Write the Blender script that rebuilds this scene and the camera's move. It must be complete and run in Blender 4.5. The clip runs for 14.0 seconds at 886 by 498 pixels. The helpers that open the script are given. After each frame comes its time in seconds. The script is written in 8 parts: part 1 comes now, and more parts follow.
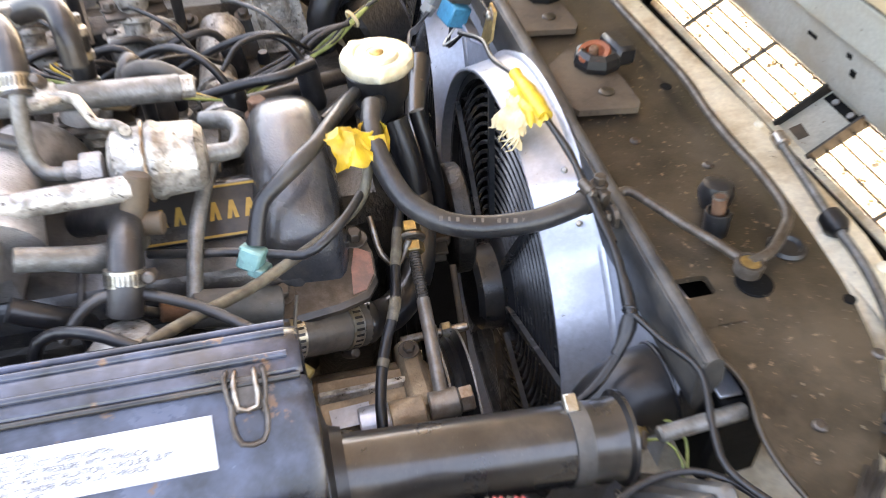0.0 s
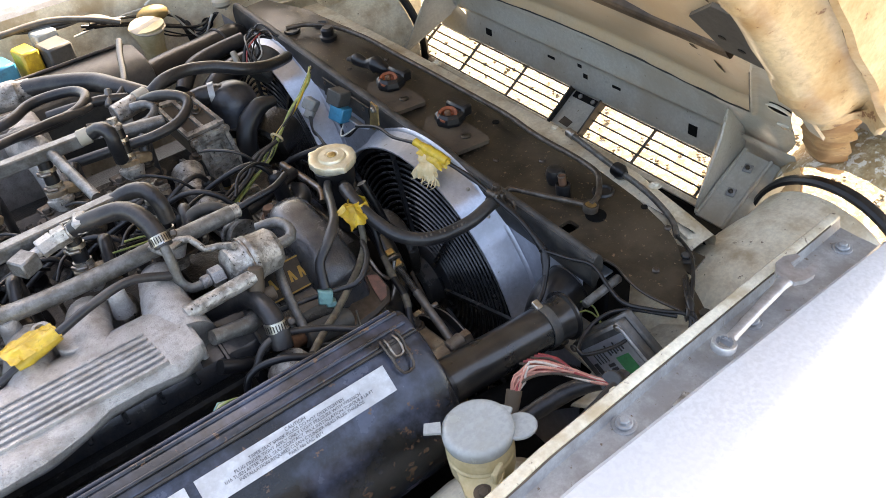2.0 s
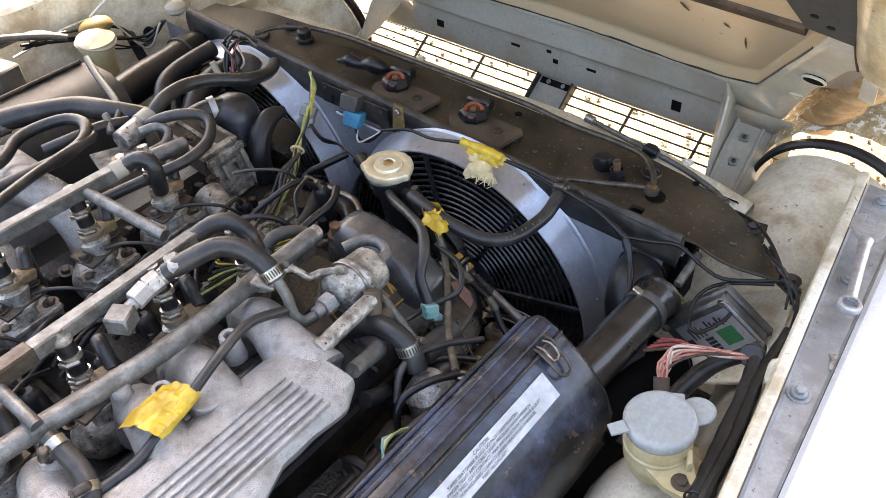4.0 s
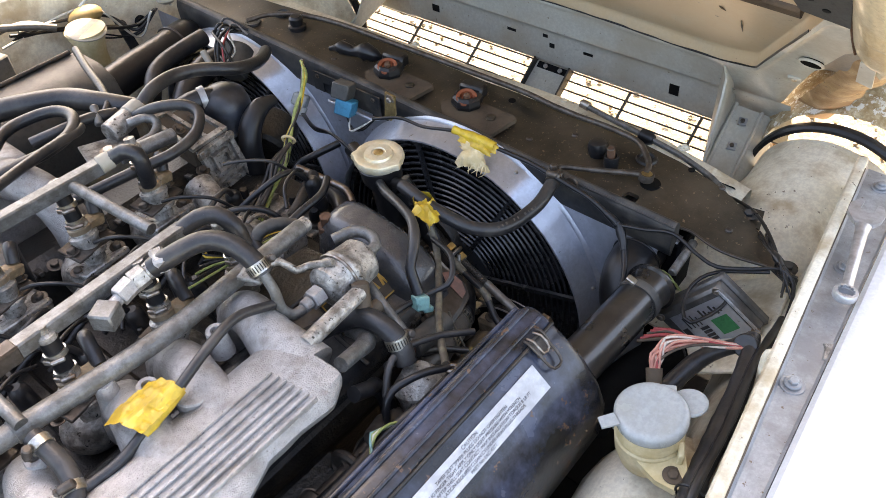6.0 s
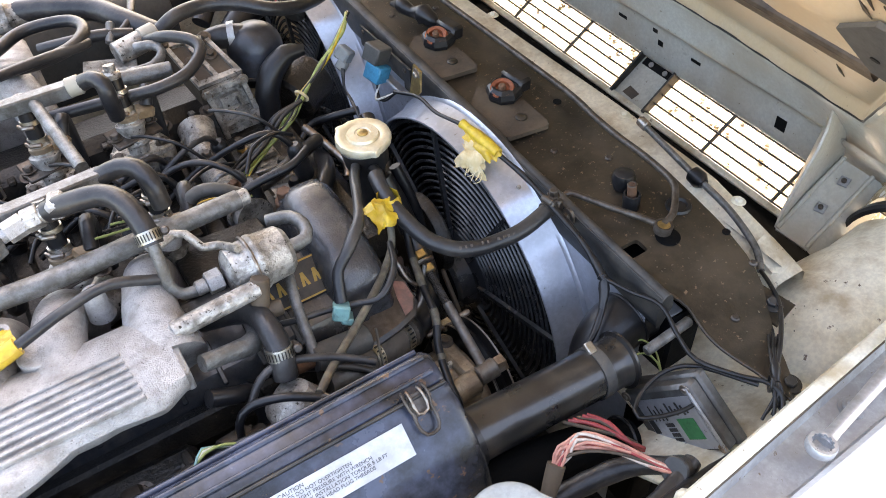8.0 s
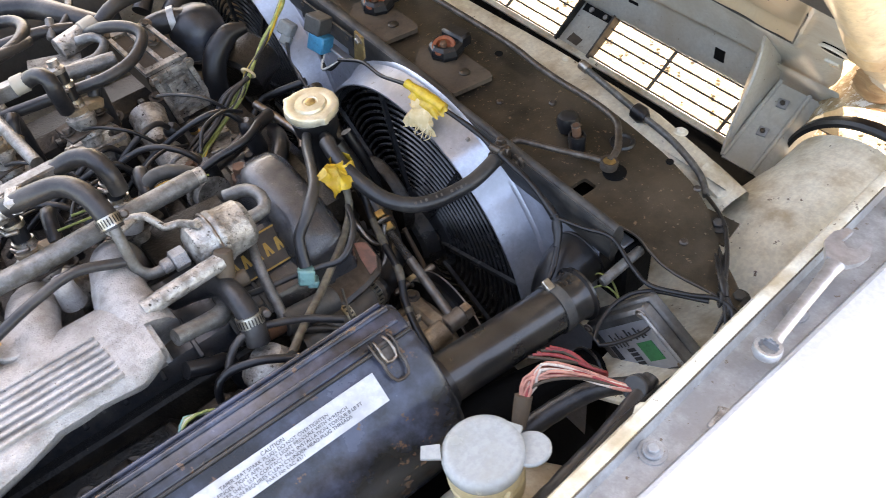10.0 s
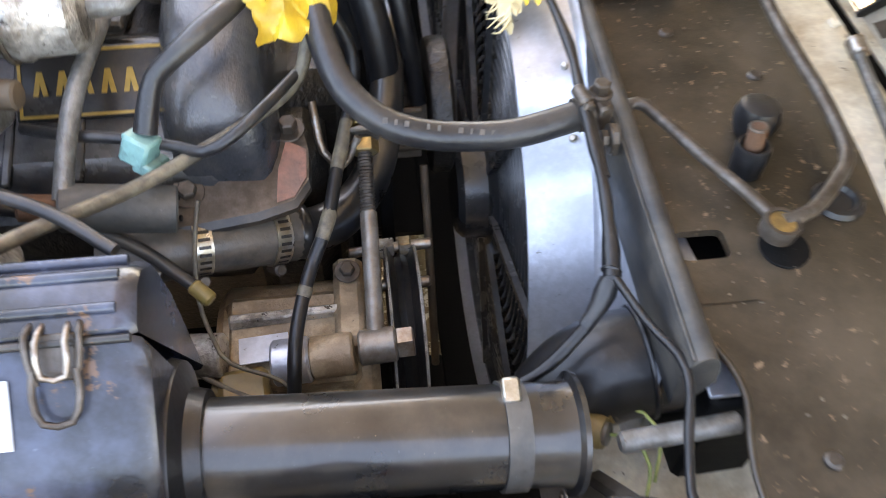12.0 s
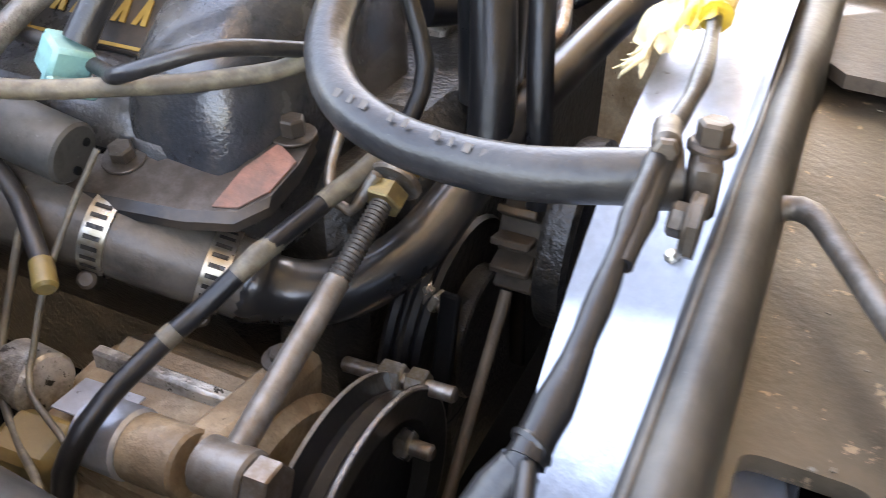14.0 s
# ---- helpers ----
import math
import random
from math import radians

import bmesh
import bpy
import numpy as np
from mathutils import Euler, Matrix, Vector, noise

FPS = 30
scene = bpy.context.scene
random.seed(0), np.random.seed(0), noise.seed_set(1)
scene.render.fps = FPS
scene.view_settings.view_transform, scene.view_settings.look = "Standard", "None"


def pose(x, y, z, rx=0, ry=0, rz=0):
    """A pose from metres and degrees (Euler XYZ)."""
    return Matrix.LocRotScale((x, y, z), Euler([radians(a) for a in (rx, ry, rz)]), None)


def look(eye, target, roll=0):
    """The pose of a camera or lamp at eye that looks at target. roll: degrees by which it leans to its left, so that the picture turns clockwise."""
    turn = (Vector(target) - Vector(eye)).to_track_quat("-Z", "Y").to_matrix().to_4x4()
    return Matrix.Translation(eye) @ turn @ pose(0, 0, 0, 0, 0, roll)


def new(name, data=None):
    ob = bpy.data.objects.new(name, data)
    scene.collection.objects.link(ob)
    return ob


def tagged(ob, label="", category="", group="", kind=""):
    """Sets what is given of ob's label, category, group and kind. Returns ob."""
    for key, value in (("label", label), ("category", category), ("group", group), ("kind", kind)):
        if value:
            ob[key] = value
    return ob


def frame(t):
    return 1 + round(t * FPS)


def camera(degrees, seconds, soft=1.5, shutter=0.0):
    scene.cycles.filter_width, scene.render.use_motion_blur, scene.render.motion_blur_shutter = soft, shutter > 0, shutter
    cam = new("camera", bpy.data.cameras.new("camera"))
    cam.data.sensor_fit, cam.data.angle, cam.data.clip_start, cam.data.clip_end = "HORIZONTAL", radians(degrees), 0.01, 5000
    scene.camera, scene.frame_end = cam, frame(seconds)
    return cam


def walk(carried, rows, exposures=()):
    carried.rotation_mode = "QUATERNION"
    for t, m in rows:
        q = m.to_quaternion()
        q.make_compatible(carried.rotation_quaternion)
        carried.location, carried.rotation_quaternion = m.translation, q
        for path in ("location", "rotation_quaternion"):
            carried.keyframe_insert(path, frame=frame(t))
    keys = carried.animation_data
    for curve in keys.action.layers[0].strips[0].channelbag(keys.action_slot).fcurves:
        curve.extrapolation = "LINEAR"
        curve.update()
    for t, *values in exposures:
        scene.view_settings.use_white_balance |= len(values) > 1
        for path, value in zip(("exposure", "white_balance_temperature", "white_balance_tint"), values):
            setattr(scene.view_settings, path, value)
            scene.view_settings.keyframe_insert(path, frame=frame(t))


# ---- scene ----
cam = camera(57.1, 14.0, soft=0.8, shutter=0.3)
PATH = [
    (0, (0.026, -0.006, 1.256), (0.351, 1.448, -0.079), -0.7),
    (0.5, (-0.039, -0.166, 1.462), (0.356, 1.255, 0.112), -3.6),
    (1, (-0.162, -0.129, 1.518), (0.573, 1.149, 0.166), -3.1),
    (1.5, (-0.24, -0.183, 1.539), (0.602, 1.086, 0.243), -3.2),
    (2, (-0.303, -0.241, 1.53), (0.527, 1.041, 0.239), -6.8),
    (2.5, (-0.353, -0.195, 1.519), (0.562, 0.938, 0.149), -5.0),
    (2.8, (-0.445, -0.091, 1.543), (0.612, 0.923, 0.18), -2.5),
    (3, (-0.489, -0.036, 1.553), (0.598, 0.973, 0.211), -2.1),
    (3.2, (-0.517, -0.007, 1.552), (0.586, 0.997, 0.22), -2.4),
    (5.5, (-0.525, 0.026, 1.549), (0.583, 0.986, 0.189), -3.4),
    (6, (-0.499, 0.011, 1.548), (0.583, 0.987, 0.178), -4.2),
    (6.5, (-0.437, 0.007, 1.547), (0.558, 1.061, 0.169), -5.1),
    (7, (-0.277, -0.027, 1.534), (0.612, 1.12, 0.158), -4.1),
    (7.1, (-0.263, -0.03, 1.511), (0.628, 1.134, 0.151), -3.6),
    (7.5, (-0.208, -0.037, 1.503), (0.59, 1.149, 0.104), -1.7),
    (7.7, (-0.204, -0.047, 1.505), (0.531, 1.152, 0.083), -1.7),
    (9.8, (-0.191, -0.087, 1.501), (0.484, 1.054, 0.003), -8.5),
    (10, (-0.203, -0.101, 1.513), (0.502, 1.024, 0.017), -7.8),
    (10.5, (-0.2, -0.12, 1.504), (0.549, 0.985, 0.016), -5.2),
    (11, (-0.037, -0.124, 1.468), (0.604, 1.074, 0.0), -3.5),
    (11.5, (0.096, -0.053, 1.37), (0.5, 1.218, -0.12), -1.7),
    (12, (0.119, 0.116, 1.188), (0.293, 1.323, -0.398), 1.8),
    (12.5, (0.199, 0.157, 1.07), (0.062, 1.474, -0.429), 2.0),
    (13, (0.284, 0.203, 1.007), (-0.274, 1.666, -0.237), -1.1),
    (13.5, (0.329, 0.243, 0.976), (-0.361, 1.725, -0.176), -1.0),
    (14, (0.291, 0.244, 0.964), (-0.42, 1.735, -0.163), 0.6),
]
EXPOSURES = [(0, 4.08, 9150, 18), (0.5, 3.6, 8500, 16), (1.0, 3.3, 8250, 15), (1.5, 3.02, 8250, 14), (2.2, 2.56, 8350, 15), (3.2, 2.72, 8350, 16), (6.5, 2.88, 8350, 16), (7.5, 3.22, 8350, 16), (10, 3.1, 8550, 17), (10.7, 2.95, 8450, 15), (11.5, 3.2, 8000, 15),
             (12.0, 4.05, 8750, 16), (12.6, 4.7, 8850, 15), (13.2, 4.65, 9000, 18), (14, 4.6, 8950, 18)]
walk(cam, [(t, look(eye, target, roll)) for t, eye, target, roll in PATH], EXPOSURES)

# ---------------------------------------------------------------- light
SUN_DIR = Vector((0.55, 0.45, 0.70)).normalized()
sky_world = bpy.data.worlds.new("sky_world")
scene.world = sky_world
sky_world.use_nodes = True
wn = sky_world.node_tree
sky = wn.nodes.new("ShaderNodeTexSky")
sky.sky_type = "NISHITA"
sky.sun_disc = False
sky.dust_density = 3.0
sky.sun_elevation = math.asin(SUN_DIR.z)
sky.sun_rotation = math.atan2(SUN_DIR.x, SUN_DIR.y)
wn.nodes["Background"].inputs["Strength"].default_value = 0.15
wn.links.new(sky.outputs[0], wn.nodes["Background"].inputs["Color"])
sun_data = bpy.data.lights.new("sun", "SUN")
sun_data.energy, sun_data.angle, sun_data.color = 5.0, radians(0.6), (1.0, 0.95, 0.86)
sun = new("sun", sun_data)
sun.matrix_world = look(SUN_DIR * 20, (0, 0, 0))


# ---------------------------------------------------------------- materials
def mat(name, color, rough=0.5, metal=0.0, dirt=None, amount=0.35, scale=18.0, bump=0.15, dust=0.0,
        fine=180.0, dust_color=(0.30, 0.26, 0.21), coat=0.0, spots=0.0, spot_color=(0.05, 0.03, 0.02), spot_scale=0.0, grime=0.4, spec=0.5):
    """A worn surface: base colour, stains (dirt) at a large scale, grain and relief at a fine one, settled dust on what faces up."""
    m = bpy.data.materials.new(name)
    m.use_nodes = True
    nt = m.node_tree
    bsdf = nt.nodes["Principled BSDF"]
    geo = nt.nodes.new("ShaderNodeNewGeometry")

    def noise_tex(sc, detail=4.0, ro=0.6):
        n = nt.nodes.new("ShaderNodeTexNoise")
        n.inputs["Scale"].default_value, n.inputs["Detail"].default_value, n.inputs["Roughness"].default_value = sc, detail, ro
        nt.links.new(geo.outputs["Position"], n.inputs["Vector"])
        return n.outputs["Fac"]

    def ramp(src, lo, hi):
        n = nt.nodes.new("ShaderNodeMapRange")
        n.inputs["From Min"].default_value, n.inputs["From Max"].default_value = lo, hi
        n.interpolation_type = "SMOOTHSTEP"
        nt.links.new(src, n.inputs["Value"])
        return n.outputs["Result"]

    def scaled(src, k):
        n = nt.nodes.new("ShaderNodeMath")
        n.operation = "MULTIPLY"
        n.inputs[1].default_value = k
        nt.links.new(src, n.inputs[0])
        return n.outputs[0]

    def mix(fac, a, b):
        n = nt.nodes.new("ShaderNodeMix")
        n.data_type = "RGBA"
        nt.links.new(fac, n.inputs["Factor"])
        for sock, v in ((n.inputs[6], a), (n.inputs[7], b)):
            if isinstance(v, tuple):
                sock.default_value = (*v, 1)
            else:
                nt.links.new(v, sock)
        return n.outputs[2]

    big, grain = noise_tex(scale, 6.0, 0.65), noise_tex(fine, 3.0)
    dark = tuple(c * 0.86 for c in color)
    col = mix(ramp(grain, 0.35, 0.65), dark, color)
    if grime:
        worn = tuple(c * (1 - grime) for c in color)
        col = mix(ramp(noise_tex(95.0, 7.0, 0.72), 0.50, 0.68), col, worn)
        col = mix(scaled(ramp(noise_tex(520.0, 2.0, 0.5), 0.70, 0.76), min(1.0, grime * 1.1)), col, tuple(min(0.8, c * 1.5 + 0.05) for c in color))
    if dirt:
        col = mix(scaled(ramp(big, 0.62 - amount, 0.82 - amount * 0.6), 0.85), col, dirt)
    if spots:
        col = mix(ramp(noise_tex(spot_scale or scale * 2.7, 5.0, 0.7), 0.72 - spots, 0.76 - spots), col, spot_color)
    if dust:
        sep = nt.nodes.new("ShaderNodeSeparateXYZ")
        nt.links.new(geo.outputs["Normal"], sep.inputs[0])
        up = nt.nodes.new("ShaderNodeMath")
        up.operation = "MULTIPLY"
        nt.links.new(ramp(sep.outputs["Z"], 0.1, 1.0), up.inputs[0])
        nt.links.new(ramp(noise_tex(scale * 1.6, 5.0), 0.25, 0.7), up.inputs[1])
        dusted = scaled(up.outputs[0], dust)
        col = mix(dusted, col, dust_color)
    nt.links.new(col, bsdf.inputs["Base Color"])
    bsdf.inputs["Metallic"].default_value = metal
    bsdf.inputs["Specular IOR Level"].default_value = spec
    rr = nt.nodes.new("ShaderNodeMapRange")
    rr.inputs["To Min"].default_value, rr.inputs["To Max"].default_value = max(0.04, rough - 0.12), min(1.0, rough + 0.16)
    nt.links.new(big, rr.inputs["Value"])
    nt.links.new(rr.outputs["Result"], bsdf.inputs["Roughness"])
    if coat:
        bsdf.inputs["Coat Weight"].default_value, bsdf.inputs["Coat Roughness"].default_value = coat, 0.12
    if bump:
        b = nt.nodes.new("ShaderNodeBump")
        b.inputs["Strength"].default_value, b.inputs["Distance"].default_value = bump, 0.002
        nt.links.new(grain, b.inputs["Height"])
        nt.links.new(b.outputs[0], bsdf.inputs["Normal"])
    return m


M = {
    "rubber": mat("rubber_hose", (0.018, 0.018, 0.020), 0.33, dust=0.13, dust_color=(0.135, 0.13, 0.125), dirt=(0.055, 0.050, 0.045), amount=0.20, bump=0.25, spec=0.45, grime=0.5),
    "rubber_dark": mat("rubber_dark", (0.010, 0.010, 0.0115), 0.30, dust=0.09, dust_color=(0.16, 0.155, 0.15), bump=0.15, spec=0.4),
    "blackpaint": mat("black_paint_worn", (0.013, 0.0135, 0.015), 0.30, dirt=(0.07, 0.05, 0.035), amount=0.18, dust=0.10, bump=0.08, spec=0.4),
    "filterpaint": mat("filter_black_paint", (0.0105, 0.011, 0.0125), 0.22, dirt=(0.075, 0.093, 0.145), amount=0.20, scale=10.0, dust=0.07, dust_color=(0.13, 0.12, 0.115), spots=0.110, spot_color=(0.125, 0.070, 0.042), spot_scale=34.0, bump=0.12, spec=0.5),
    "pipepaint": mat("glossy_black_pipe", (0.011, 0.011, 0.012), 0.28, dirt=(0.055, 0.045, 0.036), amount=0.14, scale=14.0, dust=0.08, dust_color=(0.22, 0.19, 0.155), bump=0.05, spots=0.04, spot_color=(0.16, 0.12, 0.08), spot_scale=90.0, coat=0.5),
    "alu": mat("cast_aluminium", (0.50, 0.49, 0.485), 0.36, 0.5, dirt=(0.27, 0.25, 0.23), amount=0.22, scale=34.0, bump=0.9, fine=620.0, spots=0.085, spot_color=(0.13, 0.11, 0.095), spot_scale=300.0, grime=0.38),
    "alu_dirty": mat("grimy_aluminium", (0.54, 0.52, 0.485), 0.36, 0.45, dirt=(0.085, 0.070, 0.056), amount=0.27, scale=46.0, bump=0.9, dust=0.05, spots=0.12, spot_color=(0.035, 0.028, 0.022), spot_scale=150.0, grime=0.45),
    "alu_brown": mat("oily_brown_casting", (0.47, 0.375, 0.26), 0.44, 0.2, dirt=(0.17, 0.115, 0.07), amount=0.34, scale=30.0, bump=0.6, dust=0.06, spots=0.06, spot_color=(0.05, 0.035, 0.022)),
    "greypaint": mat("grey_painted_tube", (0.225, 0.228, 0.225), 0.38, 0.4, dirt=(0.085, 0.078, 0.066), amount=0.28, scale=55.0, dust=0.18, dust_color=(0.34, 0.325, 0.30), bump=0.4, fine=420.0, spots=0.07, spot_color=(0.07, 0.055, 0.045), spot_scale=210.0),
    "steel": mat("dull_steel", (0.45, 0.43, 0.40), 0.38, 0.85, dirt=(0.2, 0.13, 0.08), amount=0.3, scale=60.0, bump=0.15),
    "zinc": mat("zinc_clamp", (0.60, 0.59, 0.56), 0.28, 0.9, dirt=(0.34, 0.28, 0.18), amount=0.26, scale=80.0, bump=0.1),
    "chrome": mat("polished_steel", (0.50, 0.51, 0.53), 0.30, 0.6, dirt=(0.34, 0.335, 0.33), amount=0.2, scale=60.0, bump=0.03, grime=0.1),
    "galv": mat("galvanised_sheet", (0.54, 0.575, 0.645), 0.40, 0.68, dirt=(0.40, 0.42, 0.47), amount=0.26, scale=16.0, bump=0.14, spots=0.06, spot_color=(0.20, 0.19, 0.185), spot_scale=95.0, grime=0.16),
    # Grey upward dust also stands in for light caught by the guard rings.
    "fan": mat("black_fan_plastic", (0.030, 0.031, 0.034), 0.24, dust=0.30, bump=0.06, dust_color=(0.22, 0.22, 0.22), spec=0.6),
    "core": mat("dark_radiator_core", (0.006, 0.006, 0.0065), 0.6, bump=0.2, spec=0.15),
    "cream": mat("cream_body_paint", (0.90, 0.85, 0.70), 0.32, dirt=(0.44, 0.33, 0.19), amount=0.22, scale=13.0, bump=0.15, spots=0.075, spot_color=(0.16, 0.11, 0.07), spot_scale=60.0, grime=0.18),
    "greycream": mat("grey_green_undercoat", (0.53, 0.525, 0.465), 0.30, dirt=(0.40, 0.35, 0.27), amount=0.24, scale=7.0, bump=0.08, spots=0.06, spot_color=(0.16, 0.11, 0.07), spot_scale=95.0, grime=0.14),
    # Ochre base puts warm ground light into cream paint; spots are rust.
    "ochre": mat("rusty_warm_lit_cream", (0.64, 0.55, 0.365), 0.32, dirt=(0.40, 0.25, 0.11), amount=0.24, scale=11.0, bump=0.25, spots=0.085, spot_color=(0.20, 0.10, 0.05), spot_scale=44.0, grime=0.3, coat=0.5),
    "white": mat("white_body_paint", (0.60, 0.615, 0.635), 0.22, dirt=(0.55, 0.56, 0.57), amount=0.22, scale=4.0, bump=0.02, spots=0.03, spot_color=(0.50, 0.49, 0.47), spot_scale=60.0, coat=0.5, grime=0.05),
    "gutter": mat("grey_gutter_paint", (0.47, 0.49, 0.50), 0.32, 0.25, dirt=(0.26, 0.255, 0.25), amount=0.30, scale=22.0, bump=0.12, fine=300.0, spots=0.085, spot_color=(0.17, 0.125, 0.085), spot_scale=110.0, grime=0.25),
    "panel": mat("dirty_brown_panel", (0.0135, 0.0112, 0.0088), 0.36, dirt=(0.080, 0.060, 0.041), amount=0.26, scale=9.0, bump=0.16, fine=320.0, dust=0.05, dust_color=(0.26, 0.20, 0.13), spots=0.10, spot_color=(0.20, 0.14, 0.09), spot_scale=130.0, coat=0.2, spec=0.5),
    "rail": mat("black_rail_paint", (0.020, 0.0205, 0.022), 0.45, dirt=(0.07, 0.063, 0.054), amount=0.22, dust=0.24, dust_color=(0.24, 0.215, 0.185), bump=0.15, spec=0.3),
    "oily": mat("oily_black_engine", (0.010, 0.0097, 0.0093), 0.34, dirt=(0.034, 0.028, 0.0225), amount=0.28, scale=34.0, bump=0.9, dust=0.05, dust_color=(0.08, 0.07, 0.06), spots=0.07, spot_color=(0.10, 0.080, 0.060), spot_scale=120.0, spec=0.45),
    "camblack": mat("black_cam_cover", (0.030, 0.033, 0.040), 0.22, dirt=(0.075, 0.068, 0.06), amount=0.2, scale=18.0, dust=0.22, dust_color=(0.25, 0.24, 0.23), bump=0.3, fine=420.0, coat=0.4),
    "yellow": mat("yellow_tape", (0.66, 0.45, 0.04), 0.38, dirt=(0.40, 0.25, 0.03), amount=0.28, scale=50.0, bump=0.4, fine=90.0),
    "paperyellow": mat("torn_cream_tape", (0.75, 0.63, 0.40), 0.7, dirt=(0.55, 0.42, 0.22), amount=0.3, scale=60.0, bump=0.6, fine=90.0),
    "teal": mat("teal_plastic", (0.19, 0.42, 0.40), 0.4, dirt=(0.10, 0.25, 0.26), amount=0.2, dust=0.3, bump=0.05),
    "blue": mat("blue_relay_base", (0.02, 0.25, 0.42), 0.4, dirt=(0.02, 0.12, 0.2), amount=0.2, bump=0.05),
    "greyplastic": mat("grey_plastic", (0.06, 0.06, 0.058), 0.5, dust=0.25, bump=0.1, spec=0.35),
    "orange": mat("orange_plastic", (0.60, 0.13, 0.04), 0.5, dirt=(0.16, 0.05, 0.025), amount=0.42, bump=0.1),
    "brownbar": mat("dark_brown_paint", (0.030, 0.020, 0.014), 0.45, dirt=(0.10, 0.07, 0.045), amount=0.3, bump=0.2),
    "milk": mat("milky_plastic", (0.37, 0.395, 0.39), 0.22, dirt=(0.32, 0.33, 0.30), amount=0.2, scale=30.0, bump=0.02, grime=0.08),
    "milkyellow": mat("yellowed_plastic", (0.68, 0.58, 0.36), 0.42, dirt=(0.48, 0.37, 0.18), amount=0.3, scale=24.0, bump=0.06, spots=0.04, grime=0.1),
    "pink": mat("pink_wire", (0.66, 0.30, 0.22), 0.45, dirt=(0.36, 0.14, 0.10), amount=0.25, scale=40.0, bump=0.05),
    "palewire": mat("pale_wire", (0.66, 0.55, 0.46), 0.5, bump=0.05),
    "greenwire": mat("green_yellow_wire", (0.48, 0.50, 0.16), 0.5, dirt=(0.16, 0.22, 0.07), amount=0.35, scale=70.0, bump=0.05),
    "redwire": mat("red_wire", (0.35, 0.05, 0.05), 0.5, bump=0.05),
    "white_wire": mat("white_wire", (0.66, 0.66, 0.62), 0.5, dirt=(0.4, 0.38, 0.32), amount=0.3, scale=50.0, bump=0.05),
    "brass": mat("brass", (0.62, 0.46, 0.20), 0.36, 0.85, dirt=(0.28, 0.2, 0.1), amount=0.3, scale=80.0, bump=0.1),
    "rust": mat("rusty_iron", (0.20, 0.105, 0.06), 0.7, 0.3, dirt=(0.10, 0.05, 0.03), amount=0.4, scale=60.0, bump=0.5),
    "redoxide": mat("red_oxide_paint", (0.33, 0.15, 0.11), 0.6, dirt=(0.16, 0.10, 0.08), amount=0.3, scale=60.0, bump=0.3),
    "label": mat("printed_label", (0.60, 0.62, 0.64), 0.34, dirt=(0.40, 0.40, 0.405), amount=0.25, scale=40.0, bump=0.03, grime=0.06),
    "ink": mat("label_ink", (0.03, 0.03, 0.034), 0.6, bump=0.0, grime=0.0),
    "gold": mat("gold_print", (0.42, 0.26, 0.06), 0.4, 0.3, bump=0.05, grime=0.0),
    "green": mat("green_print", (0.02, 0.22, 0.08), 0.5, bump=0.03),
    "capmetal": mat("brass_plated_cap", (0.80, 0.76, 0.62), 0.34, 0.5, dirt=(0.60, 0.50, 0.30), amount=0.28, scale=26.0, bump=0.12, spots=0.03, spot_color=(0.2, 0.15, 0.08), grime=0.12),
    "capplastic": mat("white_plastic_cap", (0.34, 0.315, 0.26), 0.45, dirt=(0.36, 0.32, 0.25), amount=0.25, bump=0.05, grime=0.15),
    "bronze": mat("brown_housing", (0.075, 0.056, 0.042), 0.6, dirt=(0.12, 0.09, 0.062), amount=0.3, bump=0.25, spec=0.25),
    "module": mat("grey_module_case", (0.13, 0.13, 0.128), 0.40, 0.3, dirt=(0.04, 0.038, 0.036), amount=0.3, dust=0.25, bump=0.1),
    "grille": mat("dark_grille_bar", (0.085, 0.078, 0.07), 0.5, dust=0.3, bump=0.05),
    "bulb": mat("amber_connector", (0.20, 0.145, 0.045), 0.45, dirt=(0.2, 0.14, 0.06), amount=0.3, bump=0.1),
    "darksteel": mat("dark_oxidised_steel", (0.125, 0.108, 0.094), 0.42, 0.55, dirt=(0.06, 0.045, 0.034), amount=0.3, scale=70.0, bump=0.2),
    # Tan and its orange blotches carry patches of sunlight as well as stains.
    "tan": mat("stained_sun_tinted_tan", (0.50, 0.435, 0.33), 0.30, dirt=(0.52, 0.37, 0.22), amount=0.40, scale=6.0, bump=0.10, spots=0.06, spot_color=(0.13, 0.09, 0.06), spot_scale=46.0, grime=0.24),
    "wornsleeve": mat("worn_tape", (0.22, 0.19, 0.13), 0.5, dirt=(0.06, 0.05, 0.04), amount=0.36, scale=90.0, bump=0.2),
    "dome": mat("black_canister_plastic", (0.014, 0.0145, 0.017), 0.36, dust=0.10, dust_color=(0.22, 0.24, 0.27), dirt=(0.04, 0.05, 0.07), amount=0.2, bump=0.05, coat=0.12),
    "rustochre": mat("rusty_corner_paint", (0.52, 0.36, 0.18), 0.48, dirt=(0.24, 0.12, 0.05), amount=0.36, scale=22.0, bump=0.3, spots=0.10, spot_color=(0.12, 0.06, 0.03), spot_scale=60.0),
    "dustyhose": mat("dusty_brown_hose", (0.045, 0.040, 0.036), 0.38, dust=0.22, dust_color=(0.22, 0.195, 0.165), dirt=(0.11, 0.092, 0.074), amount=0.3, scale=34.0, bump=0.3),
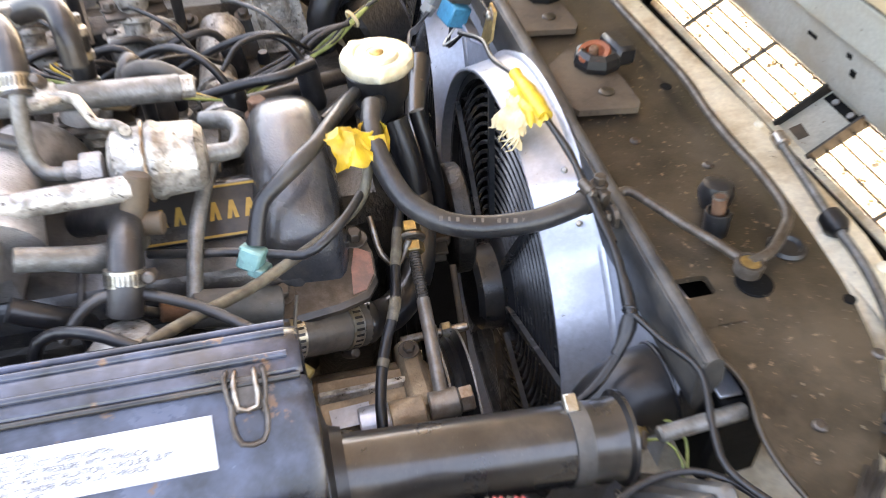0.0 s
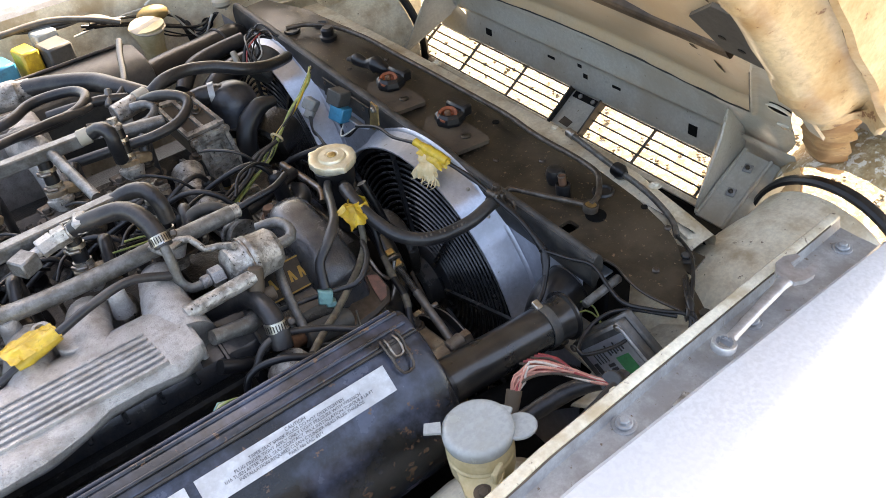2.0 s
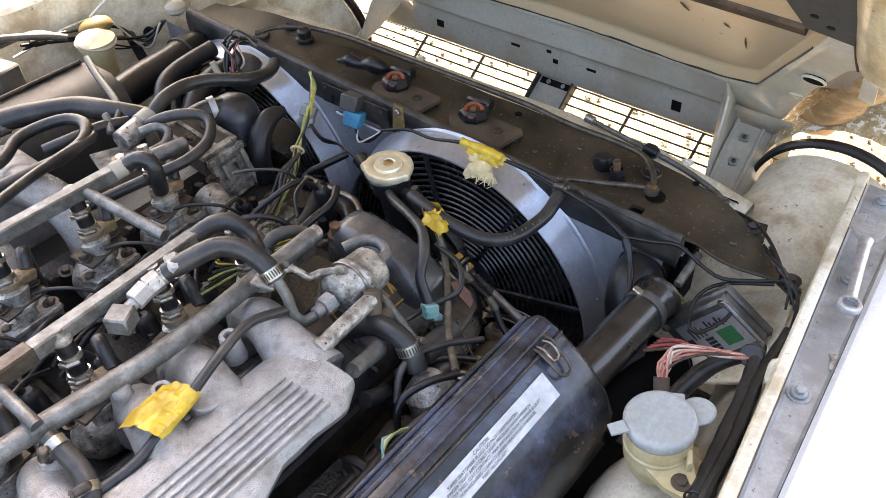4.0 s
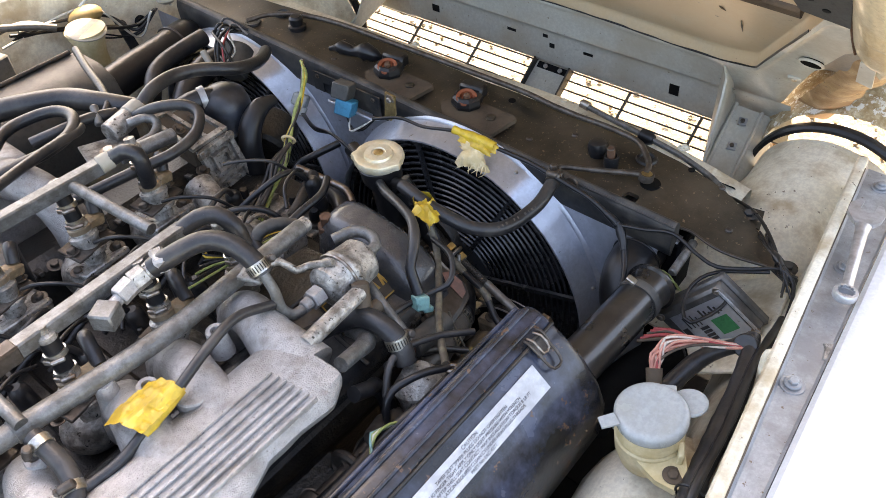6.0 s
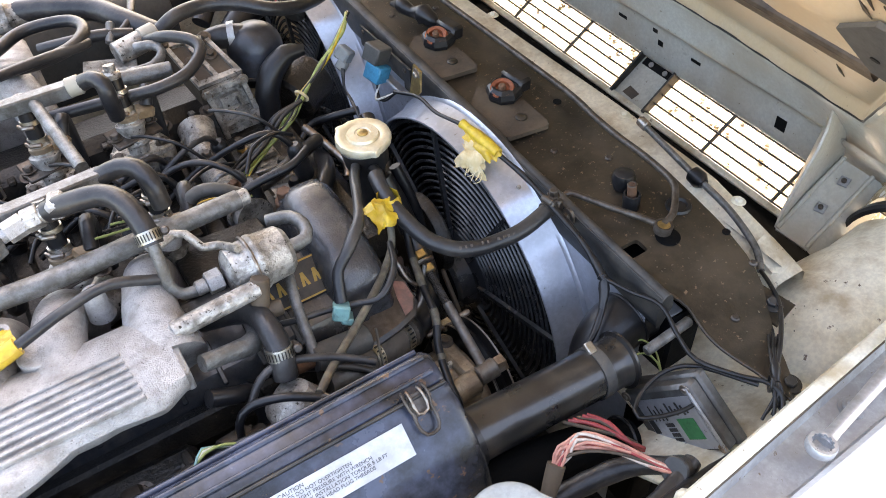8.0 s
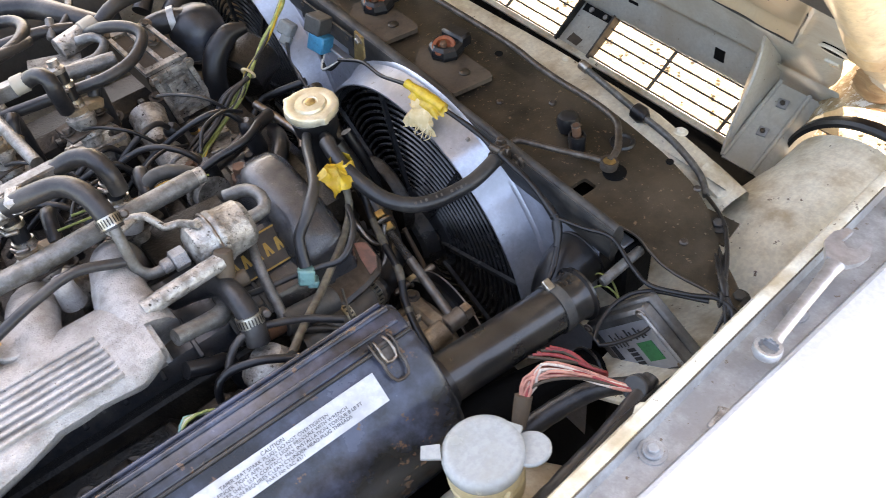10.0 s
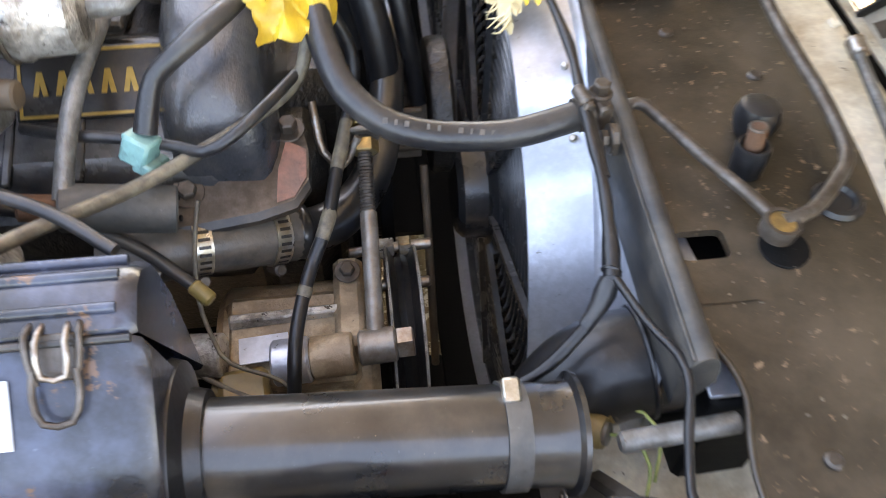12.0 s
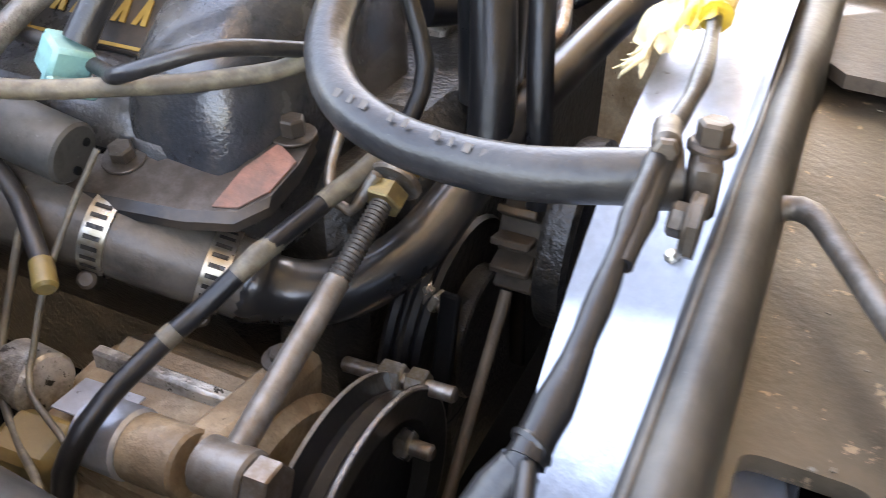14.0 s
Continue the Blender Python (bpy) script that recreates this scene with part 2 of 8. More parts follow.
    "flaky": mat("flaking_golden_paint", (0.74, 0.63, 0.42), 0.5, dirt=(0.34, 0.21, 0.09), amount=0.34, scale=60.0, bump=1.0, fine=110.0, spots=0.18, spot_color=(0.80, 0.77, 0.70), spot_scale=75.0, grime=0.5),
    "rodsteel": mat("dull_grey_rod", (0.27, 0.25, 0.225), 0.42, 0.5, dirt=(0.15, 0.115, 0.085), amount=0.28, scale=90.0, bump=0.2, grime=0.25),
    "tanplug": mat("tan_plastic_plug", (0.34, 0.245, 0.14), 0.45, dirt=(0.16, 0.11, 0.065), amount=0.3, scale=60.0, bump=0.1),
    # Near-black without sheen puts the shade of underbody and gaps into the colour.
    "voidblack": mat("sheenless_void_black", (0.006, 0.006, 0.006), 0.8, bump=0.3, spec=0.03, grime=0.1),
}


# ---------------------------------------------------------------- mesh tools
class Geo:
    """Gathers points and faces of one part."""

    def __init__(self):
        self.v, self.f, self.soft = [], [], False

    def add(self, verts, faces):
        k = len(self.v)
        self.v += [Vector(p) for p in verts]
        self.f += [tuple(i + k for i in f) for f in faces]
        return self

    def box(self, centre, size, rot=(0, 0, 0), bevel=0.002):
        """A box with chamfered edges."""
        r = Euler([radians(a) for a in rot]).to_matrix()
        h = [s / 2 for s in size]
        b = min(bevel, min(h) * 0.45)
        verts, idx = [], {}
        for sx in (-1, 1):
            for sy in (-1, 1):
                for sz in (-1, 1):
                    for ax in range(3):
                        p = [s * (hh - (0 if i == ax else b)) for i, (s, hh) in enumerate(zip((sx, sy, sz), h))]
                        idx[sx, sy, sz, ax] = len(verts)
                        verts.append(r @ Vector(p) + Vector(centre))
        faces = []
        for ax in range(3):
            o = [i for i in range(3) if i != ax]
            for s in (-1, 1):
                loop = []
                for a, c in ((-1, -1), (1, -1), (1, 1), (-1, 1)):
                    k = [0, 0, 0]
                    k[ax], k[o[0]], k[o[1]] = s, a, c
                    loop.append(idx[(*k, ax)])
                flip = (s > 0) == (ax == 1)
                faces.append(tuple(loop[::-1] if flip else loop))
            for a in (-1, 1):
                for c in (-1, 1):
                    k0, k1 = [0, 0, 0], [0, 0, 0]
                    k0[ax], k1[ax] = -1, 1
                    for k in (k0, k1):
                        k[o[0]], k[o[1]] = a, c
                    q = (idx[(*k0, o[0])], idx[(*k1, o[0])], idx[(*k1, o[1])], idx[(*k0, o[1])])
                    faces.append(q)
        for sx in (-1, 1):
            for sy in (-1, 1):
                for sz in (-1, 1):
                    faces.append(tuple(idx[sx, sy, sz, a] for a in range(3)))
        return self.add(verts, faces)

    def rings(self, loops, closed=False, caps=True):
        n = len(loops[0])
        verts = [p for loop in loops for p in loop]
        faces = []
        m = len(loops)
        for i in range(m if closed else m - 1):
            for j in range(n):
                a, b = i * n + j, i * n + (j + 1) % n
                c, d = ((i + 1) % m) * n + (j + 1) % n, ((i + 1) % m) * n + j
                faces.append((a, b, c, d))
        if caps and not closed:
            faces.append(tuple(range(n))[::-1])
            faces.append(tuple(range((m - 1) * n, m * n)))
        return self.add(verts, faces)

    def lathe(self, base, axis, profile, seg=24, closed=False):
        """profile: (height along the axis, radius)."""
        q = Vector(axis).normalized().to_track_quat("Z", "Y").to_matrix()
        base = Vector(base)
        return self.rings([[base + q @ Vector((r * math.cos(2 * math.pi * j / seg), r * math.sin(2 * math.pi * j / seg), h))
                            for j in range(seg)] for h, r in profile], closed)

    def cyl(self, a, b, r, seg=16, bevel=0.0015):
        a, b = Vector(a), Vector(b)
        n = (b - a).length
        e = min(bevel, r * 0.4, n * 0.3)
        return self.lathe(a, b - a, [(0, r - e), (e, r), (n - e, r), (n, r - e)], seg)

    def hexa(self, a, b, r):
        return self.cyl(a, b, r, 6, 0.001)

    def tube(self, pts, r, seg=10, smooth=True, step=0.008, wob=0.0):
        """A round tube along a smooth curve through pts. r: a radius, or one for each point."""
        self.soft = True
        pts = [Vector(p) for p in pts]
        rad = list(r) if isinstance(r, (list, tuple)) else [r] * len(pts)
        path, radii = [], []
        if smooth and len(pts) > 2:
            ext = [pts[0] * 2 - pts[1]] + pts + [pts[-1] * 2 - pts[-2]]
            for i in range(len(pts) - 1):
                p0, p1, p2, p3 = ext[i:i + 4]
                k = max(2, min(14, int((p2 - p1).length / step)))
                for s in range(k):
                    t = s / k
                    path.append(0.5 * (2 * p1 + (p2 - p0) * t + (2 * p0 - 5 * p1 + 4 * p2 - p3) * t * t + (3 * p1 - p0 - 3 * p2 + p3) * t ** 3))
                    radii.append(rad[i] + (rad[i + 1] - rad[i]) * t)
            path.append(pts[-1])
            radii.append(rad[-1])
        else:
            path, radii = pts, rad
        loops = []
        d0 = (path[1] - path[0]).normalized()
        up = d0.orthogonal().normalized()
        for i, p in enumerate(path):
            d = (path[min(i + 1, len(path) - 1)] - path[max(i - 1, 0)]).normalized()
            up = (up - d * up.dot(d)).normalized()
            side = d.cross(up)
            rr = radii[i] * (1 + wob * noise.noise(p * 60))
            loops.append([p + (up * math.cos(2 * math.pi * j / seg) + side * math.sin(2 * math.pi * j / seg)) * rr for j in range(seg)])
        return self.rings(loops)

    def prism(self, outline, depth):
        """A plate: an outline in space, thickened along the vector depth."""
        d = Vector(depth)
        a = [Vector(p) for p in outline]
        n = len(a)
        faces = [tuple(range(n)), tuple(range(n, 2 * n))[::-1]] + [(i, i + n, (i + 1) % n + n, (i + 1) % n) for i in range(n)]
        return self.add(a + [p + d for p in a], faces)

    def grid(self, rows, closed=False):
        """A sheet through rows of points."""
        n = len(rows[0])
        faces = [(i * n + j, i * n + j + 1, (i + 1) * n + j + 1, (i + 1) * n + j) for i in range(len(rows) - 1) for j in range(n - 1)]
        return self.add([p for r in rows for p in r], faces)

    def torus(self, centre, axis, big, small, seg=48, sub=6):
        q = Vector(axis).normalized().to_track_quat("Z", "Y").to_matrix()
        c = Vector(centre)
        loops = []
        for i in range(seg):
            a = 2 * math.pi * i / seg
            loops.append([c + q @ Vector(((big + small * math.cos(2 * math.pi * j / sub)) * math.cos(a),
                                          (big + small * math.cos(2 * math.pi * j / sub)) * math.sin(a),
                                          small * math.sin(2 * math.pi * j / sub))) for j in range(sub)])
        return self.rings(loops, closed=True)

    def blob(self, centre, size, seg=14):
        """A rounded lump."""
        c, prof = Vector(centre), []
        loops = []
        for i in range(seg // 2 + 1):
            a = math.pi * (i + 0.02) / (seg // 2 + 0.04)
            loops.append([c + Vector((size[0] * math.sin(a) * math.cos(2 * math.pi * j / seg), size[1] * math.sin(a) * math.sin(2 * math.pi * j / seg),
                                      -size[2] * math.cos(a))) for j in range(seg)])
        return self.rings(loops)


ORIGIN = {}


def mesh_of(name, g, material, origin, sharp=38):
    me = bpy.data.meshes.new(name)
    me.from_pydata([p - origin for p in g.v], [], g.f)
    bm = bmesh.new()
    bm.from_mesh(me)
    bmesh.ops.recalc_face_normals(bm, faces=bm.faces)
    bm.to_mesh(me)
    bm.free()
    me.materials.append(M[material])
    me.polygons.foreach_set("use_smooth", [True] * len(me.polygons))
    me.set_sharp_from_angle(angle=radians(max(sharp, 75) if g.soft else sharp))
    me.update()
    return me


def thing(name, label, category, at=(0, 0, 0), group="", kind=""):
    """An empty that carries the parts of one thing."""
    ob = tagged(new(name), label, category, group, kind)
    ob.empty_display_size = 0.02
    ob.location = at
    ORIGIN[ob] = Vector(at)
    return ob


def single(name, g, material, label, category, group="", kind="", sharp=38):
    """A thing of one mesh."""
    lo = Vector([min(p[i] for p in g.v) for i in range(3)])
    hi = Vector([max(p[i] for p in g.v) for i in range(3)])
    o = Vector(((lo.x + hi.x) / 2, (lo.y + hi.y) / 2, lo.z))
    ob = tagged(new(name, mesh_of(name, g, material, o, sharp)), label, category, group, kind)
    ob.location = o
    ORIGIN[ob] = o
    return ob


def part(name, g, material, parent, label="", sharp=38):
    """One mesh under a thing or under a part of it."""
    o = ORIGIN[parent]
    ob = new(name, mesh_of(name, g, material, o, sharp))
    ob.parent = parent
    ORIGIN[ob] = o
    if label:
        ob["label"] = label
    return ob


def worm_clamp(parent, at, axis, r, screw_dir, width=0.011, material="zinc"):
    """A slotted band clamp with its screw housing round a hose."""
    at, axis, sd = Vector(at), Vector(axis).normalized(), Vector(screw_dir).normalized()
    g = Geo()
    g.lathe(at - axis * width / 2, axis, [(0, r), (0, r + 0.0012), (width, r + 0.0012), (width, r)], 28)
    band = part("hose_clamp", g, material, parent, "slotted worm-drive clamp")
    q = axis.to_track_quat("Z", "Y").to_matrix()
    for j in range(26 if width > 0.0105 else 0):
        a = 2 * math.pi * j / 26
        c = at + q @ Vector(((r + 0.0014) * math.cos(a), (r + 0.0014) * math.sin(a), 0))
        u = q @ Vector((-math.sin(a), math.cos(a), 0))
        o = q @ Vector((math.cos(a), math.sin(a), 0)) * 0.0002
        w = axis * width * 0.33
        e = u * r * 0.055
        part("slot", Geo().add([c - w - e + o, c + w - e + o, c + w + e + o, c - w + e + o], [(0, 1, 2, 3)]), "oily", band)
    s = (sd - axis * sd.dot(axis)).normalized()
    t = axis.cross(s)
    g = Geo().cyl(at + s * (r + 0.004) - t * 0.009, at + s * (r + 0.004) + t * 0.007, 0.0048, 12)
    g.hexa(at + s * (r + 0.004) + t * 0.007, at + s * (r + 0.004) + t * 0.011, 0.0042)
    part("screw", g, "darksteel", band)
    return band


def hose(name, pts, r, label, material="rubber", category="hose", seg=12, group="", wob=0.0):
    return single(name, Geo().tube(pts, r, seg, wob=wob), material, label, category, group, sharp=60)


def bolt(parent, at, axis, r=0.006, h=0.006, washer=True, material="steel", name="bolt"):
    at, axis = Vector(at), Vector(axis).normalized()
    g = Geo()
    if washer:
        g.cyl(at, at + axis * 0.0015, r * 1.75, 18, 0.0005)
    g.hexa(at + axis * 0.0012, at + axis * (0.0015 + h), r)
    return part(name, g, material, parent)


# ---------------------------------------------------------------- ground
def ground():
    m = mat("pale_gravel", (0.23, 0.18, 0.105), 0.85, dirt=(0.11, 0.075, 0.035), amount=0.40, scale=34.0, bump=1.0, fine=70.0, spots=0.19, spot_color=(0.46, 0.41, 0.33), spot_scale=60.0, grime=0.6)
    M["gravel"] = m
    g = Geo()
    xs = [-600, -60, -8] + [x * 0.5 for x in range(-8, 14)] + [12, 60, 600]
    g.grid([[(x, y, 0.012 * noise.noise(Vector((x, y, 0)) * 0.9) if abs(x) < 8 and abs(y) < 8 else 0) for y in xs] for x in xs])
    single("ground", g, "gravel", "pale sunlit gravel yard under the car", "ground", kind="structure")
    rng = random.Random(4)
    g = Geo()
    for _ in range(1500):
        if rng.random() < 0.75:
            x, y = rng.uniform(0.9, 2.6), rng.uniform(-0.6, 2.4)
        else:
            x, y = rng.uniform(-0.3, 0.5), rng.uniform(0.2, 1.3)
        s = rng.uniform(0.005, 0.013)
        g.box((x, y, s * 0.4), (s * rng.uniform(0.8, 1.6), s, s * 0.8), (rng.uniform(-30, 30), rng.uniform(-30, 30), rng.uniform(0, 180)), s * 0.25)
    single("gravel_stones", g, "gravel", "loose pale gravel stones strewn on the ground", "gravel", kind="stuff")


ground()


# ---------------------------------------------------------------- wing and inner wing
def wing_z(x):
    return 0.886 - (0.15 * x if x > 0 else 0.05 * x)


def lip_y(x):
    return 0.094 + 0.12 * x


def gut_y(x):
    return 0.056 + 0.07 * x


def outer_y(x):
    return -0.232 + 0.43 * x if x > -0.1 else -0.24 + 0.03 * (x + 0.1)


XS = [-1.2 + 0.06 * i for i in range(31)]
# Unseen panels, added only to keep sun and ground bounce out of the bay.
shell = thing("light_block_shell", "added body panels that keep outside light out of the engine bay", "car body", (-1.5, 0.8, 0.2))
part("bulkhead_blocker", Geo().box((-0.86, 0.80, 0.60), (0.02, 1.50, 0.74), (0, 0, 0), 0.004), "voidblack", shell)
part("body_blocker", Geo().box((-2.3, 0.80, 0.60), (2.8, 1.72, 0.72), (0, 0, 0), 0.06), "white", shell)
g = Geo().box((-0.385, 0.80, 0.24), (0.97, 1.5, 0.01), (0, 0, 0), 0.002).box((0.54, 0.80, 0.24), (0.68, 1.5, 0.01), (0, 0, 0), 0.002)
part("underside_blocker", g.box((0.15, 0.355, 0.24), (0.10, 0.61, 0.01), (0, 0, 0), 0.002).box((0.15, 1.21, 0.24), (0.10, 0.68, 0.01), (0, 0, 0), 0.002), "voidblack", shell)
part("apron_blocker", Geo().box((0.86, 0.80, 0.34), (0.03, 1.5, 0.26), (0, -8, 0), 0.01), "white", shell)
car_wing = thing("wing", "white painted car wing with grey gutter, spanner lying in it", "car wing", (0, 0, 0.3))
rows = []
for x in XS:
    yo, yg, z = min(outer_y(x), gut_y(x) - 0.012), gut_y(x), wing_z(x)
    w = yg - yo
    rows.append([(x, yg + 0.001, z - 0.012), (x, yg, z + 0.002), (x, yg - 0.005, z + 0.007), (x, yg - w * 0.3, z + 0.008), (x, yg - w * 0.6, z + 0.004),
                 (x, yg - w * 0.85, z - 0.010), (x, yo, z - 0.035), (x, yo - 0.02, z - 0.12), (x, yo - 0.035, z - 0.32), (x, yo - 0.03, z - 0.5), (x, yo, z - 0.66)])
part("outer_skin", Geo().grid(rows), "white", car_wing, "white glossy outer skin")
rows = []
for x in XS:
    yl, yg, z = lip_y(x), gut_y(x), wing_z(x)
    rows.append([(x, yl - 0.0052, z + 0.0045), (x, yl - 0.0065, z - 0.004), (x, yl - 0.009, z - 0.0095),
                 (x, (yl + yg) / 2, z - 0.010), (x, yg + 0.004, z - 0.009), (x, yg + 0.001, z - 0.003)])
part("gutter", Geo().grid(rows), "gutter", car_wing, "grey gutter channel with bolts and scratches")
rows = [[(x, lip_y(x) + 0.010, wing_z(x) - 0.07), (x, lip_y(x) + 0.010, wing_z(x) + 0.004), (x, lip_y(x) + 0.007, wing_z(x) + 0.008), (x, lip_y(x), wing_z(x) + 0.0095), (x, lip_y(x) - 0.004, wing_z(x) + 0.008), (x, lip_y(x) - 0.0052, wing_z(x) + 0.004)] for x in XS]
part("lip", Geo().grid(rows), "cream", car_wing, "rounded cream inner lip")
part("sealer_line", Geo().tube([(x, lip_y(x) - 0.0050 + 0.0008 * noise.noise(Vector((x * 25, 0, 0))), wing_z(x) + 0.0052) for x in [-1.2 + 0.03 * i for i in range(60)]], 0.0013, 6), "brownbar", car_wing, "dark line of old sealer")
for x in (-0.42, -0.16, 0.094, 0.33, 0.555):
    z, y = wing_z(x) - 0.009, (lip_y(x) + gut_y(x)) / 2
    g = Geo().cyl((x, y, z), (x, y, z + 0.002), 0.013, 22).cyl((x, y, z + 0.002), (x, y, z + 0.006), 0.009, 18)
    g.hexa((x, y, z + 0.004), (x, y, z + 0.010), 0.0055)
    part("wing_bolt", g, "gutter", car_wing)
g = Geo().box((0.165, 0.069, wing_z(0.165) - 0.0085), (0.024, 0.013, 0.004), (0, 8, 10), 0.0015).box((0.178, 0.071, wing_z(0.18) - 0.0085), (0.010, 0.017, 0.004), (0, 8, 30), 0.0015)
part("gutter_patch", g, "alu_dirty", car_wing, "small lump of old sealer")

inner = thing("inner_wing", "cream painted inner wing, dirty and dusty", "inner wing", (0, 0.15, 0.4))
rows = []
for i in range(24):
    x = -1.1 + 0.065 * i
    yl, z = lip_y(x) + 0.006, wing_z(x)
    rows.append([(x, yl, z - 0.004), (x, yl + 0.004, z - 0.04), (x, yl + 0.012, z - 0.09), (x, yl + 0.045 + 0.01 * noise.noise(Vector((x * 4, 0, 0))), z - 0.15),
                 (x, yl + 0.075, z - 0.24), (x, yl + 0.085, z - 0.36), (x, yl + 0.09, z - 0.48)])
part("inner_panel", Geo().grid(rows), "cream", inner)
g = Geo().tube([(0.112, 0.110, 0.868), (0.118, 0.116, 0.862), (0.118, 0.116, 0.835)], 0.009, 10).tube([(0.118, 0.118, 0.838), (0.098, 0.116, 0.826), (0.090, 0.104, 0.832)], 0.002, 6)
part("wing_clip", g, "cream", inner, "cream rubber bump stop with bent wire")
g = Geo().blob((-0.03, 0.16, 0.66), (0.13, 0.085, 0.105), 20)
part("wheel_arch_bulge", g, "cream", inner, "rounded cream pressing")
g = Geo().box((0.27, 0.205, 0.715), (0.20, 0.13, 0.006), (-30, 4, 8), 0.002)
part("front_gusset", g, "cream", inner)

def step(a, b, v):
    t = min(1, max(0, (v - a) / (b - a)))
    return t * t * (3 - 2 * t)


part("front_shelf", Geo().prism([(0.225, 0.135, 0.690), (0.42, 0.185, 0.700), (0.44, 0.385, 0.690), (0.36, 0.390, 0.685), (0.25, 0.380, 0.672)], (0, 0, -0.004)), "cream", inner, "cream shelf under the control module")
# headlamp bowl
bowl = thing("headlamp_bowl", "cream painted headlamp bowl, dusty, with dark sealing ring", "headlamp bowl", (0.6, 0.24, 0.45))
BC = Vector((0.47, 0.225, 0.605))
ax = Vector((1, -0.05, 0.07)).normalized()
g = Geo()
g.lathe(BC, ax, [(-0.085, 0.02), (-0.08, 0.06), (-0.06, 0.098), (-0.02, 0.122), (0.02, 0.130), (0.05, 0.133), (0.08, 0.130), (0.11, 0.134), (0.14, 0.133), (0.17, 0.130), (0.20, 0.132), (0.225, 0.134), (0.225, 0.128)], 60)
for p in g.v:
    p += Vector((0, 0.004 * noise.noise(p * 11 + Vector((9, 0, 0))), 0.009 * noise.noise(p * 13)))
part("bowl", g, "cream", bowl)
part("sealing_ring", Geo().lathe(BC + ax * 0.232, ax, [(0, 0.141), (0, 0.147), (0.004, 0.151), (0.014, 0.152), (0.019, 0.149), (0.019, 0.146), (0.008, 0.142)], 64, True), "rubber_dark", bowl, "black rubber sealing ring")

fairing = thing("headlamp_surround", "arched headlamp surround with gritty flaking golden paint and rusty edge", "headlamp surround", (0.75, 0.24, 0.5))
rows, edge = [], []
for i in range(46):
    d = -40 + 165 * i / 45
    a = radians(d)
    row = []
    for k in range(15):
        u = k / 14
        c = BC + ax * (0.266 + 0.150 * u)
        rr = 0.152 + 0.026 * math.sin(u * 1.7) + 0.0035 * noise.noise(Vector((a * 6, u * 9, 1))) + 0.0015 * noise.noise(Vector((a * 25, u * 40, 4)))
        row.append(c + Vector((0, math.cos(a) * rr, math.sin(a) * rr)))
    rows.append(row)
    edge.append(row[-1] + Vector((0.002, 0, 0.001)))
part("arch", Geo().grid(rows), "flaky", fairing, sharp=70)
part("rusty_edge", Geo().tube(edge, 0.0055, 8, wob=0.5), "rustochre", fairing, "rusty rolled edge")


# ---------------------------------------------------------------- slam panel, rail, grille
PZ = lambda y: 0.806 + 0.035 * (y - 0.30)
slam = thing("slam_panel", "dirty dark brown radiator top panel with rust and dust", "body panel", (0.37, 0.75, 0.7))
front = [(0.318, 0.150), (0.340, 0.175), (0.360, 0.215), (0.381, 0.245), (0.403, 0.275), (0.418, 0.310), (0.430, 0.36), (0.438, 0.42), (0.442, 0.50), (0.438, 0.60), (0.430, 0.75), (0.424, 0.95), (0.418, 1.12), (0.40, 1.25), (0.36, 1.36)]
rows = []
for k in range(60):
    y = 0.150 + (1.36 - 0.150) * k / 59
    xf = np.interp(y, [p[1] for p in front], [p[0] for p in front])
    xr = np.interp(y, [0.150, 0.195, 0.225, 0.248, 0.270, 0.292, 0.310, 0.325, 0.345, 1.36], [0.310, 0.307, 0.299, 0.297, 0.301, 0.307, 0.306, 0.298, 0.290, 0.290])
    row = []
    for j in range(13):
        x = xr + (xf - xr) * j / 12
        z = PZ(y) + 0.0018 * noise.noise(Vector((x, y, 0)) * 22)
        if y < 0.30:
            z -= 0.010 * ((0.30 - y) / 0.15) * (j / 12)
        row.append((x, y, z))
    row.append((xf + 0.003, y, PZ(y) - 0.012))
    row.append((xf + 0.003, y, PZ(y) - 0.03))
    rows.append(row)
g = Geo()
nr = len(rows[0])
g.add([p for r in rows for p in r], [(i * nr + j, i * nr + j + 1, (i + 1) * nr + j + 1, (i + 1) * nr + j) for i in range(len(rows) - 1) for j in range(nr - 1)
                                     if not (10 <= i <= 12 and j <= 3)])
part("top_sheet", g, "panel", slam)
hx0, hx1 = rows[10][0][0], rows[10][4][0]
hy0, hy1 = rows[10][0][1], rows[13][0][1]
hc = Vector(((hx0 + hx1) / 2, (hy0 + hy1) / 2, 0))
outer, inner_loop = [], []
for k in range(32):
    a = 2 * math.pi * k / 32
    ca, sa = math.cos(a), math.sin(a)
    q = max(abs(ca), abs(sa))
    x, y = hc.x + ca / q * (hx1 - hx0) * 0.57, hc.y + sa / q * (hy1 - hy0) * 0.57
    outer.append(Vector((x, y, PZ(y) + 0.0006)))
    e = 0.35
    x = 0.3135 + math.copysign(abs(ca) ** e, ca) * 0.0155
    y = 0.391 + math.copysign(abs(sa) ** e, sa) * 0.0105
    inner_loop.append(Vector((x, y, PZ(y) + 0.0006)))
part("hole_rim", Geo().rings([outer, inner_loop, [p - Vector((0, 0, 0.006)) for p in inner_loop]], caps=False), "panel", slam)
part("lower_web", Geo().box((0.345, 0.385, 0.770), (0.11, 0.13, 0.003), (0, 6, 0), 0.001), "galv", slam, "pale metal web under the panel")
part("lower_web", Geo().box((0.303, 0.392, 0.797), (0.020, 0.05, 0.002), (0, 4, 6), 0.0006), "galv", slam, "pale metal lip under the hole")

